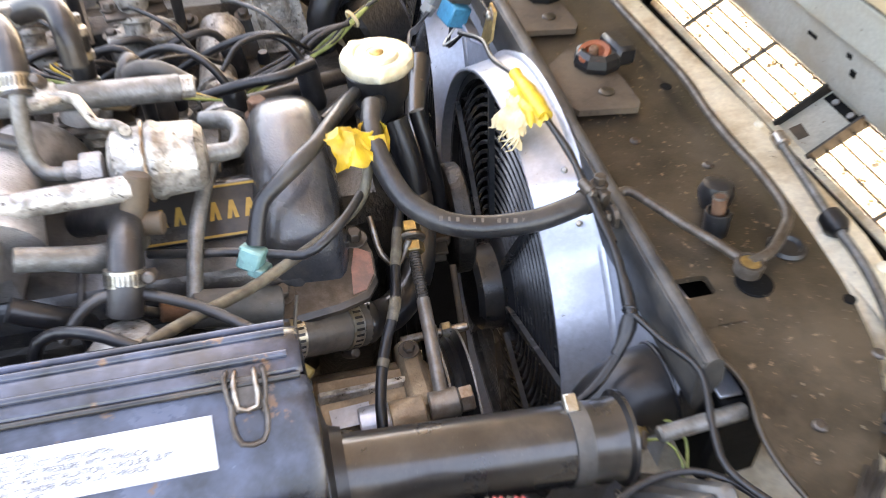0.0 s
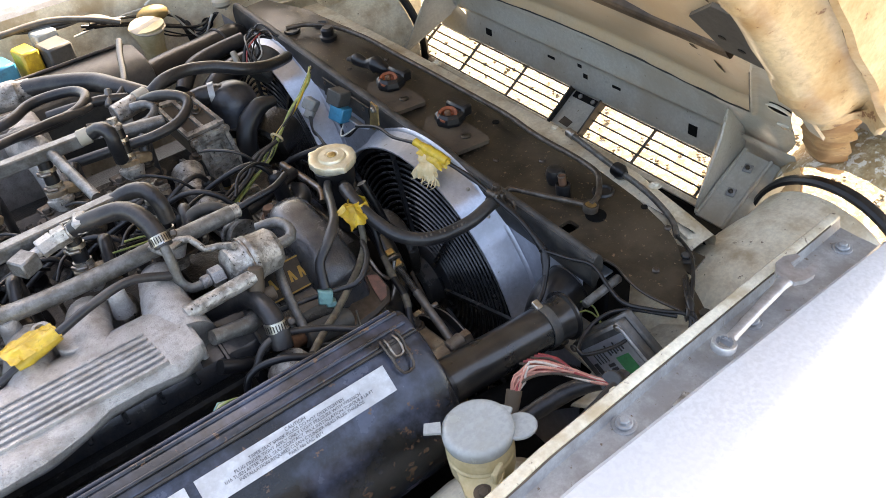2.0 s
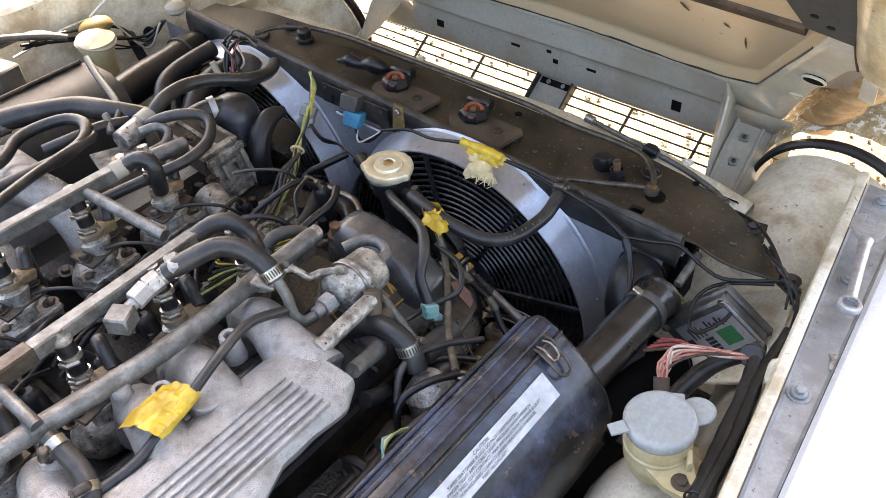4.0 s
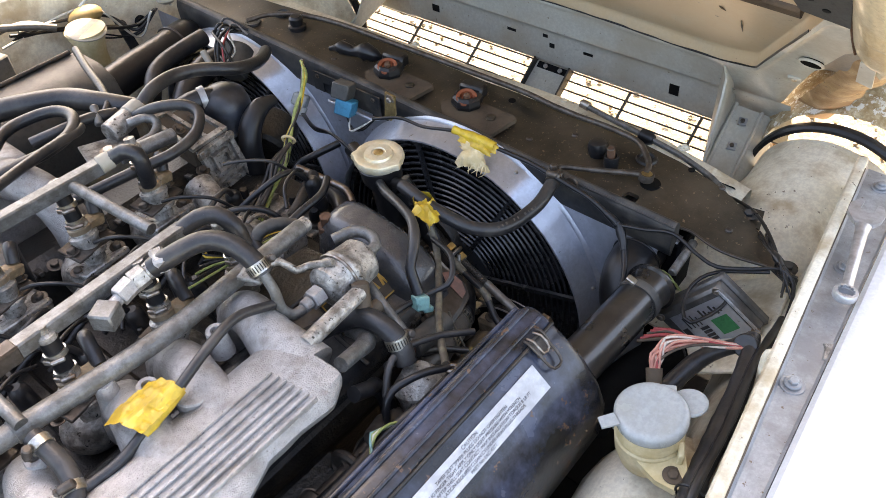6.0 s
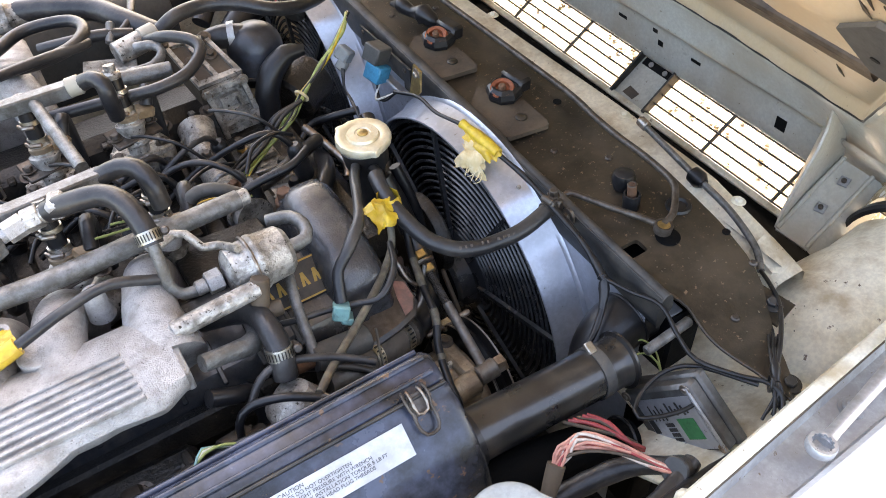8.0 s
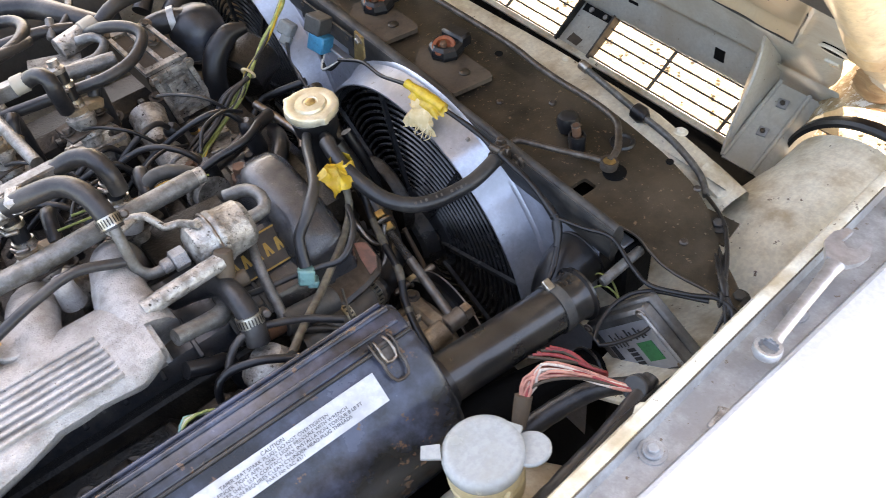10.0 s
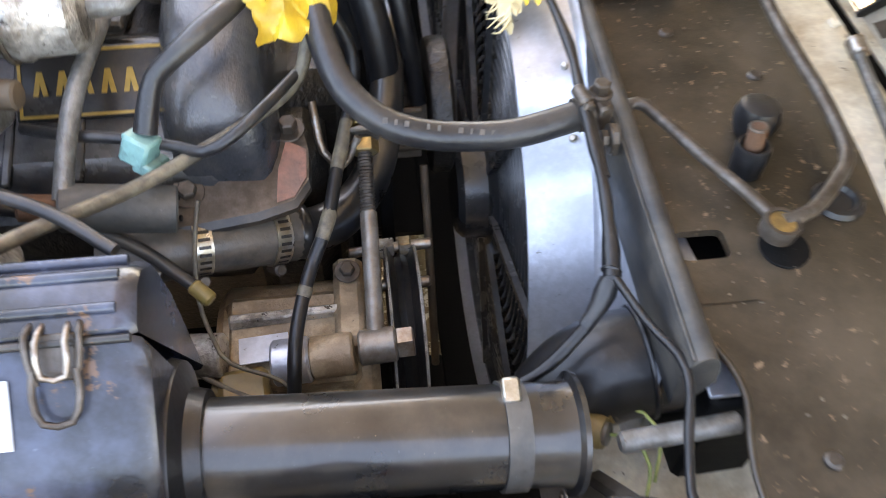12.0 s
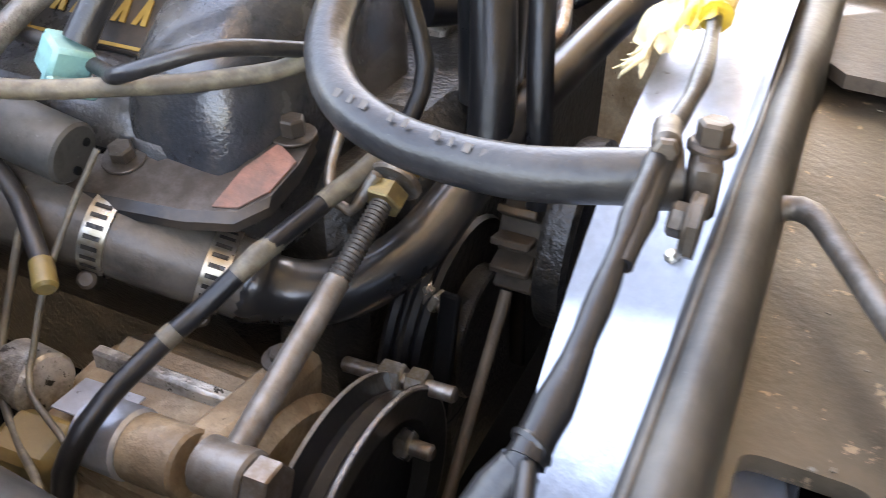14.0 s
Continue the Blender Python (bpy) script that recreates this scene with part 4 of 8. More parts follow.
for i in range(NY):
    for j in range(NZ):
        y, z = y0 + (y1 - y0) * (i + 0.5) / NY, z0 + (z1 - z0) * (j + 0.5) / NZ
        if math.hypot(y - FAN_Y, z - FAN_Z) > FAN_R + 0.004 and math.hypot(y - 1.165, z - 0.60) > 0.239:
            faces.append((idx[i, j], idx[i + 1, j], idx[i + 1, j + 1], idx[i, j + 1]))
part("back_sheet", g.add(verts, faces), "galv", shroud, "flat silver sheet")
g = Geo().box((0.252, 0.862, 0.812), (0.02, 0.10, 0.004), (0, 30, 0), 0.001)
part("top_bracket", g, "galv", shroud, "bent silver sheet bracket")
for a in (0.42, 0.62, 1.25):
    y, z = FAN_Y - 0.257 * math.sin(a), FAN_Z + 0.257 * math.cos(a)
    part("screw", Geo().cyl((0.262, y, z), (0.2605, y - 0.003 * math.sin(a), z + 0.004 * math.cos(a)), 0.003, 8), "zinc", shroud)


def fan(cy, cz, r, name, label, guard=True):
    f = thing(name, label, "cooling fan", (0.27, cy, cz - r), group="radiator fans")
    x = 0.240
    c = Vector((x, cy, cz))
    k = int((r - 0.075) / 0.0102)
    for i in range(k):
        rr = 0.072 + (r - 0.082) * i / (k - 1)
        part("guard_ring", Geo().torus((x + 0.010 * (rr / r) ** 2, cy, cz), (1, 0, 0), rr, 0.0026, 72, 6), "fan", f)
    for i in range(8):
        a = 2 * math.pi * (i + 0.35) / 8
        u = Vector((0, math.sin(a), math.cos(a)))
        w = Vector((0, math.cos(a), -math.sin(a)))
        p, q = c + u * 0.06 + Vector((-0.004, 0, 0)), c + u * (r - 0.006) + Vector((0.004, 0, 0))
        g = Geo().prism([p - w * 0.004, q - w * 0.003, q + w * 0.003, p + w * 0.004], (-0.006, 0, 0))
        part("guard_strut", g, "fan", f)
    part("hub", Geo().lathe(c + Vector((0.02, 0, 0)), (-1, 0, 0), [(0, 0.075), (0.018, 0.075), (0.024, 0.070), (0.028, 0.052), (0.050, 0.050), (0.056, 0.044), (0.058, 0.02)], 36), "fan", f)
    for i in range(10):
        a = 2 * math.pi * i / 10
        rows = []
        for s in range(7):
            rr = 0.07 + (r - 0.08) * s / 6
            sw = a + 0.35 * (s / 6) ** 2
            row = []
            for e in (-1, 0, 1):
                aa = sw + e * (0.22 - 0.05 * s / 6)
                row.append((x + 0.035 + 0.016 * e, cy + rr * math.sin(aa), cz + rr * math.cos(aa)))
            rows.append(row)
        part("blade", Geo().grid(rows), "fan", f)
    part("frame_ring", Geo().lathe((x, cy, cz), (1, 0, 0), [(0, r - 0.012), (0, r - 0.003), (0.03, r - 0.003), (0.03, r - 0.012)], 64, True), "fan", f)
    return f


fan(FAN_Y, FAN_Z, FAN_R, "electric_fan", "large black electric cooling fan with ring guard")
fan(1.165, 0.60, 0.235, "electric_fan", "black electric cooling fan, half hidden behind hoses")

# filler neck and cap
neck = thing("filler_neck", "black coolant filler neck with brass-coloured pressure cap", "filler neck", (0.12, 0.67, 0.74))
g = Geo().lathe((0.122, 0.662, 0.765), (-0.02, 0.03, 0.35), [(0, 0.019), (0.07, 0.020), (0.085, 0.028), (0.108, 0.030), (0.112, 0.026)], 28)
part("neck", g, "blackpaint", neck)
cb = Vector((0.1165, 0.671, 0.8795))
g, loops = Geo(), []
for h, r in ((-0.004, 0.0315), (0.0, 0.0345), (0.006, 0.0348), (0.009, 0.0335), (0.0105, 0.030), (0.0095, 0.022), (0.0085, 0.0205), (0.0120, 0.019), (0.0125, 0.010), (0.0115, 0.009)):
    loop = []
    for j in range(64):
        a = 2 * math.pi * j / 64
        k = 1 + (0.010 * math.cos(15 * a) if r > 0.033 else 0) + (0.125 * max(0, math.cos(2.5 * a + 0.9)) ** 14 if r > 0.0325 else 0)
        loop.append(cb + Vector((r * k * math.cos(a), r * k * math.sin(a), h)))
    loops.append(loop)
pc = part("pressure_cap", g.rings(loops), "capmetal", neck, "brass-plated pressure cap with scalloped rim")
part("rivet", Geo().lathe(cb + Vector((0, 0, 0.011)), (0, 0, 1), [(0, 0.007), (0.002, 0.0065), (0.003, 0.004)], 18), "brass", pc)
part("overflow_pipe", Geo().tube([(0.112, 0.645, 0.855), (0.108, 0.622, 0.862), (0.10, 0.60, 0.866)], 0.0075, 12), "blackpaint", neck)
g = Geo().tube([(0.150, 0.66, 0.83), (0.16, 0.64, 0.78), (0.168, 0.63, 0.72)], 0.008, 8)
part("stay", g, "rubber_dark", neck)

# bleed hose from the neck to the rail
h = hose("bleed_hose", [(0.102, 0.618, 0.868), (0.097, 0.590, 0.866), (0.096, 0.560, 0.860), (0.101, 0.534, 0.852), (0.111, 0.510, 0.842), (0.130, 0.490, 0.835), (0.152, 0.481, 0.830), (0.178, 0.477, 0.828), (0.212, 0.473, 0.831), (0.245, 0.477, 0.836), (0.262, 0.481, 0.838)], 0.0095,
         "worn black rubber coolant bleed hose looping to the rail", seg=16)
worm_clamp(h, (0.257, 0.480, 0.8375), (1, 0.2, 0.15), 0.0098, (0, 0, 1), 0.010, "darksteel")
part("end_screw", Geo().box((0.268, 0.481, 0.838), (0.010, 0.018, 0.020), (0, 0, 12), 0.002).cyl((0.268, 0.486, 0.846), (0.268, 0.486, 0.850), 0.0078, 16).hexa((0.268, 0.486, 0.849), (0.268, 0.486, 0.857), 0.0056), "darksteel", h)
for k, w in enumerate((0.003, 0.002, 0.003, 0, 0.002, 0.002, 0, 0.003, 0.0015, 0.003, 0.002)):
    if w:
        u = k / 10
        c = Vector((0.135, 0.4875, 0.834)).lerp(Vector((0.200, 0.4745, 0.8298)), u) + Vector((0.0, -0.001 * math.sin(math.pi * u), 0))
        d = Vector((0.98, -0.18, -0.05)).normalized()
        n = Vector((-0.15, -0.62, 0.77)).normalized()
        e = d.cross(n).normalized()
        part("printed_bar", Geo().prism([c + n * 0.0094 - d * w / 2 - e * 0.0018, c + n * 0.0094 + d * w / 2 - e * 0.0018, c + n * 0.0094 + d * w / 2 + e * 0.0018, c + n * 0.0094 - d * w / 2 + e * 0.0018], n * 0.0002), "dustyhose", h)
brk = thing("hose_bracket", "small grey rounded bracket bolted to the rail", "bracket", (0.272, 0.46, 0.82))
part("plate", Geo().prism([(0.2725, 0.468, 0.832), (0.2725, 0.466, 0.841), (0.2725, 0.461, 0.845), (0.2725, 0.454, 0.845), (0.2725, 0.449, 0.840), (0.2725, 0.449, 0.830), (0.2725, 0.454, 0.826), (0.2725, 0.463, 0.827)], (-0.003, 0, 0)), "darksteel", brk)
bolt(brk, (0.2695, 0.458, 0.836), (-1, 0, 0.05), 0.0055, 0.005, material="darksteel")


def crumple(corner, amp, ragged, seed, nu=17, nv=15, puff=0.010):
    """A torn, crumpled sheet between four corners."""
    corner = [Vector(p) for p in corner]
    mid = sum(corner, Vector()) / 4
    rows = []
    for i in range(nu):
        u = i / (nu - 1)
        row = []
        for j in range(nv):
            v = j / (nv - 1)
            p = corner[0].lerp(corner[1], u).lerp(corner[3].lerp(corner[2], u), v)
            edge = max(abs(u - 0.5), abs(v - 0.5)) * 2
            n = Vector([noise.noise(Vector((u * 3.3, v * 3.0, seed + 5.1 * k))) for k in range(3)])
            p = mid.lerp(p, 1 + (ragged * noise.noise(Vector((math.atan2(v - 0.5, u - 0.5) * 2.6, seed, 9))) - 0.03) * edge)
            p = mid.lerp(p, 1 + 0.5 * ragged * noise.noise(Vector((math.atan2(v - 0.5, u - 0.5) * 9, seed, 2))) * edge * edge)
            row.append(p + n * amp + Vector((-0.003, -0.003, puff * (1 - edge * edge))))
        rows.append(row)
    return Geo().grid(rows)


flag = thing("tape_flag", "torn bright yellow tape wrapped round the bleed hose", "tape", (0.078, 0.56, 0.84))
rows = []
for i in range(9):
    a = 2 * math.pi * i / 8
    rows.append([(0.095 + 0.012 * math.cos(a) * k, 0.572 + 0.012 * math.sin(a) * k + 0.004 * s, 0.862 + s * 0.010 + 0.002 * noise.noise(Vector((a, s, 2)))) for s, k in ((-1, 1.1), (0, 1.25), (1, 1.1))])
part("wrap", Geo().grid(rows), "yellow", flag)
part("torn_sheet", crumple(((0.052, 0.563, 0.890), (0.100, 0.583, 0.872), (0.100, 0.548, 0.858), (0.064, 0.536, 0.860)), 0.008, 0.22, 4.2), "yellow", flag, "crumpled yellow tape end", sharp=24)

flag = thing("tape_flag", "yellow and cream torn tape round the wiring loom", "tape", (0.238, 0.60, 0.84))
part("wrap", Geo().tube([(0.242, 0.642, 0.868), (0.246, 0.612, 0.865), (0.251, 0.575, 0.860)], [0.006, 0.0078, 0.007], 10, wob=0.3), "yellow", flag)
part("tape_tail", crumple(((0.250, 0.640, 0.872), (0.255, 0.572, 0.862), (0.240, 0.575, 0.852), (0.236, 0.630, 0.860)), 0.004, 0.2, 1.7, puff=0.004), "yellow", flag)
part("frayed_tail", crumple(((0.240, 0.628, 0.860), (0.247, 0.578, 0.854), (0.228, 0.575, 0.834), (0.217, 0.618, 0.836)), 0.009, 0.42, 8.3, 25, 21, 0.006), "paperyellow", flag, "cream frayed tape tail", sharp=24)
rng = random.Random(11)
for k in range(12):
    y = 0.618 - 0.045 * k / 11
    part("fray", Geo().tube([(0.226, y, 0.840), (0.220 + rng.uniform(-0.003, 0.003), y + rng.uniform(-0.005, 0.005), 0.834), (0.215 + rng.uniform(-0.006, 0.004), y + rng.uniform(-0.008, 0.008), 0.829 + rng.uniform(-0.004, 0.003))], [0.0013, 0.0009, 0.0003], 5), "paperyellow", flag)

# looms at the rail
single("wiring_loom", Geo().tube([(0.225, 0.79, 0.838), (0.238, 0.745, 0.850), (0.236, 0.695, 0.855), (0.243, 0.635, 0.866), (0.250, 0.58, 0.860), (0.256, 0.526, 0.854), (0.255, 0.485, 0.850), (0.255, 0.45, 0.844), (0.256, 0.418, 0.836), (0.255, 0.396, 0.826), (0.252, 0.374, 0.815)], [0.0026, 0.0026, 0.0026, 0.0028, 0.0030, 0.0032, 0.0034, 0.0036, 0.0038, 0.0040, 0.0044], 12, wob=0.3), "rubber_dark", "black taped wiring loom along the fan shroud", "wiring")
single("wiring_loom", Geo().tube([(0.253, 0.372, 0.816), (0.263, 0.338, 0.818), (0.275, 0.305, 0.820), (0.266, 0.265, 0.812), (0.262, 0.235, 0.810), (0.280, 0.200, 0.812), (0.300, 0.172, 0.812), (0.296, 0.150, 0.803), (0.255, 0.137, 0.793), (0.19, 0.131, 0.790)], 0.0026, 10, wob=0.25), "rubber_dark", "black taped wiring loom crossing to the inner wing", "wiring")
single("wiring_loom", Geo().tube([(0.253, 0.372, 0.816), (0.244, 0.358, 0.800), (0.230, 0.347, 0.789), (0.214, 0.337, 0.780), (0.195, 0.330, 0.773), (0.165, 0.328, 0.755)], [0.0050, 0.0050, 0.0036, 0.0032, 0.003, 0.003], 10, wob=0.35), "rubber_dark", "black taped wiring loom falling beside the intake pipe", "wiring")
single("wiring_loom", Geo().tube([(0.291, 0.179, 0.81), (0.262, 0.235, 0.800), (0.232, 0.252, 0.79), (0.195, 0.244, 0.785), (0.180, 0.226, 0.785), (0.224, 0.207, 0.787), (0.264, 0.211, 0.79)], 0.0025, 8), "rubber_dark", "thin black looped wire over the control module", "wiring")
single("wiring_loom", Geo().tube([(0.170, 0.150, 0.822), (0.114, 0.135, 0.82), (0.049, 0.126, 0.82), (-0.022, 0.119, 0.82), (-0.075, 0.112, 0.815), (-0.2, 0.10, 0.81)], [0.009, 0.012, 0.013, 0.012, 0.013, 0.013], 14, wob=0.12), "rubber", "thick taped black wiring loom along the inner wing", "wiring")
single("wiring_loom", Geo().tube([(0.22, 0.135, 0.815), (0.12, 0.130, 0.836), (0.03, 0.118, 0.838), (-0.045, 0.113, 0.838), (-0.08, 0.108, 0.83)], 0.005, 10, wob=0.15), "rubber_dark", "black wire bundle beside the thick loom", "wiring")
knot = thing("loom_knot", "knotted black wires tied together at the panel corner", "wiring", (0.312, 0.176, 0.80))
rng = random.Random(11)
for k in range(7):
    o = [rng.uniform(-0.007, 0.007) for _ in range(9)]
    part("wire", Geo().tube([(0.352 + o[0], 0.214 + o[1], 0.806), (0.330 + o[2] * 0.5, 0.196 + o[3] * 0.5, 0.812), (0.315, 0.180 + o[4] * 0.3, 0.813), (0.302 + o[5], 0.166 + o[6], 0.808), (0.285 + 2 * o[7], 0.150 + o[8], 0.795)], 0.0017, 7), "rubber_dark" if k % 3 else "rubber", knot)
part("tape", Geo().tube([(0.325, 0.190, 0.812), (0.316, 0.181, 0.813), (0.307, 0.171, 0.811)], [0.0035, 0.0060, 0.0040], 10, wob=0.5), "rubber_dark", knot, "crumpled black tape")
for k in range(3):
    single("tie_strap", Geo().torus(((0.300, 0.173, 0.812), (-0.055, 0.114, 0.823), (0.253, 0.374, 0.816))[k], ((1, -1, 0), (1, 0.1, 0), (0.4, 1, 0.3))[k], (0.008, 0.015, 0.0048)[k], 0.0014, 20, 6), "rubber_dark", "black plastic tie round the loom", "cable tie", group="cable ties")

for ob in [o for o in ORIGIN if o.name.startswith("wiring_loom")]:
    if ob.name == "wiring_loom":
        part("tape_wrap", Geo().tube([(0.2562, 0.400, 0.828), (0.2545, 0.384, 0.821), (0.253, 0.370, 0.815)], [0.0036, 0.0050, 0.0054], 10, wob=0.5), "rubber_dark", ob, "crumpled black tape")
        part("tape_wrap", Geo().tube([(0.2567, 0.480, 0.8475), (0.2575, 0.445, 0.8415), (0.2582, 0.425, 0.838)], [0.0035, 0.0042, 0.0036], 10, wob=0.4), "rubber_dark", ob)
    if ob.name == "wiring_loom.002":
        part("tape_wrap", Geo().tube([(0.252, 0.370, 0.813), (0.245, 0.360, 0.802), (0.236, 0.352, 0.794)], [0.0058, 0.0068, 0.005], 10, wob=0.5), "rubber", ob, "crumpled black tape")

# relay, plugs and clips on the rail
relay = thing("relay", "grey square relay on a blue socket, on the shroud bracket", "relay", (0.25, 0.87, 0.81))
part("case", Geo().box((0.243, 0.868, 0.853), (0.030, 0.030, 0.026), (8, 20, 18), 0.002), "greyplastic", relay)
part("socket", Geo().box((0.236, 0.860, 0.828), (0.026, 0.030, 0.026), (8, 20, 18), 0.002), "blue", relay, "blue plastic socket")
part("mounting_plate", Geo().prism([(0.2635, 0.812, 0.846), (0.2635, 0.812, 0.806), (0.2635, 0.830, 0.806), (0.2635, 0.830, 0.818), (0.2635, 0.842, 0.818), (0.2635, 0.842, 0.830), (0.2635, 0.940, 0.830), (0.2635, 0.940, 0.812), (0.2635, 0.962, 0.812), (0.2635, 0.962, 0.846)], (0.003, 0, 0)), "rail", relay, "black notched mounting plate")
for y, z in ((0.826, 0.838), (0.952, 0.839), (0.905, 0.840)):
    part("rivet", Geo().lathe((0.2635, y, z), (-1, 0, 0), [(0, 0.004), (0.0015, 0.0038), (0.0025, 0.002)], 12), "darksteel", relay)
single("white_plug", Geo().box((0.238, 0.976, 0.797), (0.022, 0.026, 0.022), (20, 30, 30), 0.003).box((0.228, 0.968, 0.784), (0.012, 0.018, 0.016), (20, 30, 30), 0.002), "milk", "dirty white plastic wiring plug", "plug")
clip = thing("cable_clip", "olive metal clip bolted to the rail", "clip", (0.26, 0.78, 0.82))
part("strap", Geo().prism([(0.262, 0.792, 0.868), (0.262, 0.772, 0.866), (0.258, 0.770, 0.835), (0.252, 0.775, 0.826), (0.252, 0.788, 0.828), (0.259, 0.790, 0.845)], (-0.003, 0, 0)), "brass", clip)
bolt(clip, (0.259, 0.782, 0.858), (-1, 0, 0), 0.005, 0.004)
for k, c in enumerate(((0.0, 0.0), (0.004, -0.003), (-0.004, 0.003))):
    single("wire", Geo().tube([(0.236 + c[0], 0.858, 0.815), (0.222 + c[1], 0.84, 0.800), (0.220, 0.815 + c[0], 0.812), (0.228, 0.79, 0.835)], 0.0018, 6), ("rubber_dark", "white_wire", "rubber_dark")[k], "thin wire from the relay socket", "wiring", group="relay wires")
    single("wire", Geo().tube([(0.226, 0.962 + c[0], 0.782), (0.200, 0.905, 0.790 + c[1]), (0.178, 0.835 + c[1], 0.818), (0.165, 0.778, 0.815)], 0.002, 6), ("rubber_dark", "rubber", "rubber_dark")[k], "thin black wire along the shroud edge", "wiring", group="relay wires")
rng = random.Random(3)
for k in range(9):
    o = [rng.uniform(-0.005, 0.005) for _ in range(8)]
    single("wire", Geo().tube([(0.246 + o[0] * 0.6, 0.963 + o[1] * 0.6, 0.872), (0.215 + o[1], 0.925 + o[0], 0.868), (0.165 + o[2], 0.893 + o[3], 0.850), (0.118 + o[3], 0.868 + o[2], 0.830), (0.085 + o[4], 0.850 + o[5], 0.812), (0.042 + o[5] * 2, 0.835 + o[6] * 2, 0.797), (-0.005 + o[6] * 3, 0.812 + o[7] * 3, 0.785)], 0.0023, 7),
           ("greenwire", "yellow", "rubber_dark", "greenwire", "greenwire", "rubber", "rubber_dark", "palewire", "greenwire")[k], "green and yellow engine wire in a loose bundle", "wiring", group="engine wires")
for k in range(3):
    o = [rng.uniform(-0.008, 0.008) for _ in range(6)]
    single("wire", Geo().tube([(0.112 + o[0] * 0.3, 0.858, 0.830), (0.072 + o[1], 0.850 + o[0], 0.824), (0.036 + o[2], 0.838 + o[3], 0.806), (-0.015 + o[4], 0.815 + o[5], 0.792), (-0.06 + o[3], 0.79 + o[4], 0.785)], 0.0032, 8), "rubber_dark" if k % 2 else "rubber", "loose black engine wire over the thermostat housing", "wiring", group="engine wires")
tie = single("tie_strap", Geo().torus((0.118, 0.868, 0.830), (0.8, 0.4, 0.35), 0.0095, 0.0022, 22, 6), "paperyellow", "string tie round the green wire bundle", "cable tie", group="cable ties")

# fittings on the slam panel
for y, xx in ((0.868, 0.345), (0.708, 0.352)):
    c = thing("orange_clamp", "black octagonal block with a dirty orange ring on a brown plate", "clamp block", (xx, y, PZ(y)), group="clamp blocks")
    zz = PZ(y) + 0.009
    part("base_plate", Geo().prism([(xx - 0.060, y - 0.004, PZ(y) + 0.0015), (xx - 0.056, y - 0.072, PZ(y) + 0.0015), (xx - 0.048, y - 0.084, PZ(y) + 0.0015), (xx + 0.010, y - 0.092, PZ(y) + 0.0015), (xx + 0.016, y - 0.082, PZ(y) + 0.0015), (xx + 0.018, y + 0.020, PZ(y) + 0.0015), (xx - 0.02, y + 0.034, PZ(y) + 0.0015)], (0, 0, 0.0065)), "bronze", c, "thick brown steel base plate")
    part("block", Geo().lathe((xx, y - 0.004, zz), (0, 0, 1), [(0, 0.001), (0, 0.024), (0.006, 0.026), (0.014, 0.024), (0.018, 0.019), (0.017, 0.014), (0.012, 0.012)], 8), "rubber_dark", c, sharp=20)
    part("side_block", Geo().box((xx + 0.024, y + 0.002, zz + 0.012), (0.024, 0.042, 0.022), (0, 4, 8), 0.004), "rubber_dark", c)
    part("ring", Geo().lathe((xx - 0.004, y - 0.006, zz + 0.008), (-0.25, -0.2, 1), [(0.002, 0.016), (0.008, 0.0175), (0.011, 0.016), (0.010, 0.011), (0.004, 0.010)], 20), "orange", c, "dirty orange plastic ring")
    part("pin", Geo().cyl((xx - 0.004, y - 0.006, zz), (xx - 0.008, y - 0.010, zz + 0.024), 0.005, 12), "rust", c)
    part("rivet", Geo().lathe((xx - 0.010, y - 0.058, PZ(y) + 0.008), (0, 0, 1), [(0, 0.008), (0.0015, 0.008), (0.003, 0.006), (0.003, 0.001)], 16), "panel", c)
bung = thing("rubber_bung", "black rubber bung on the slam panel", "rubber bung", (0.372, 0.475, PZ(0.47)))
part("bung", Geo().lathe((0.374, 0.478, PZ(0.47)), (0.05, 0.1, 1), [(0, 0.012), (0.006, 0.014), (0.014, 0.0155), (0.022, 0.013), (0.025, 0.008)], 20), "rubber_dark", bung)
drain = thing("drain_fitting", "short rusty pipe stub in a tall rubber grommet", "pipe stub", (0.358, 0.445, PZ(0.44)))
part("stub", Geo().tube([(0.360, 0.446, PZ(0.44) + 0.004), (0.358, 0.449, PZ(0.44) + 0.036)], 0.0058, 14), "rust", drain)
part("stub_top", Geo().torus((0.358, 0.449, PZ(0.44) + 0.035), (-0.06, 0.1, 1), 0.0048, 0.0014, 18, 6), "darksteel", drain, "worn pipe end")
part("grommet", Geo().lathe((0.359, 0.446, PZ(0.44)), (-0.02, 0.04, 1), [(0, 0.0105), (0.006, 0.0108), (0.020, 0.0112), (0.0225, 0.0105), (0.0225, 0.0085), (0.018, 0.0070)], 22), "rubber_dark", drain)
stay = thing("stay_rod", "bent brown steel stay rod with an eye, lying on the panel", "stay rod", (0.352, 0.386, PZ(0.386)))
part("rod", Geo().tube([(0.286, 0.488, 0.824), (0.294, 0.4965, 0.827), (0.302, 0.494, 0.828), (0.309, 0.482, 0.828), (0.327, 0.446, 0.827), (0.343, 0.416, 0.827), (0.352, 0.398, 0.8265)], [0.0040, 0.0042, 0.0042, 0.0042, 0.0042, 0.0042, 0.0046], 12), "darksteel", stay)
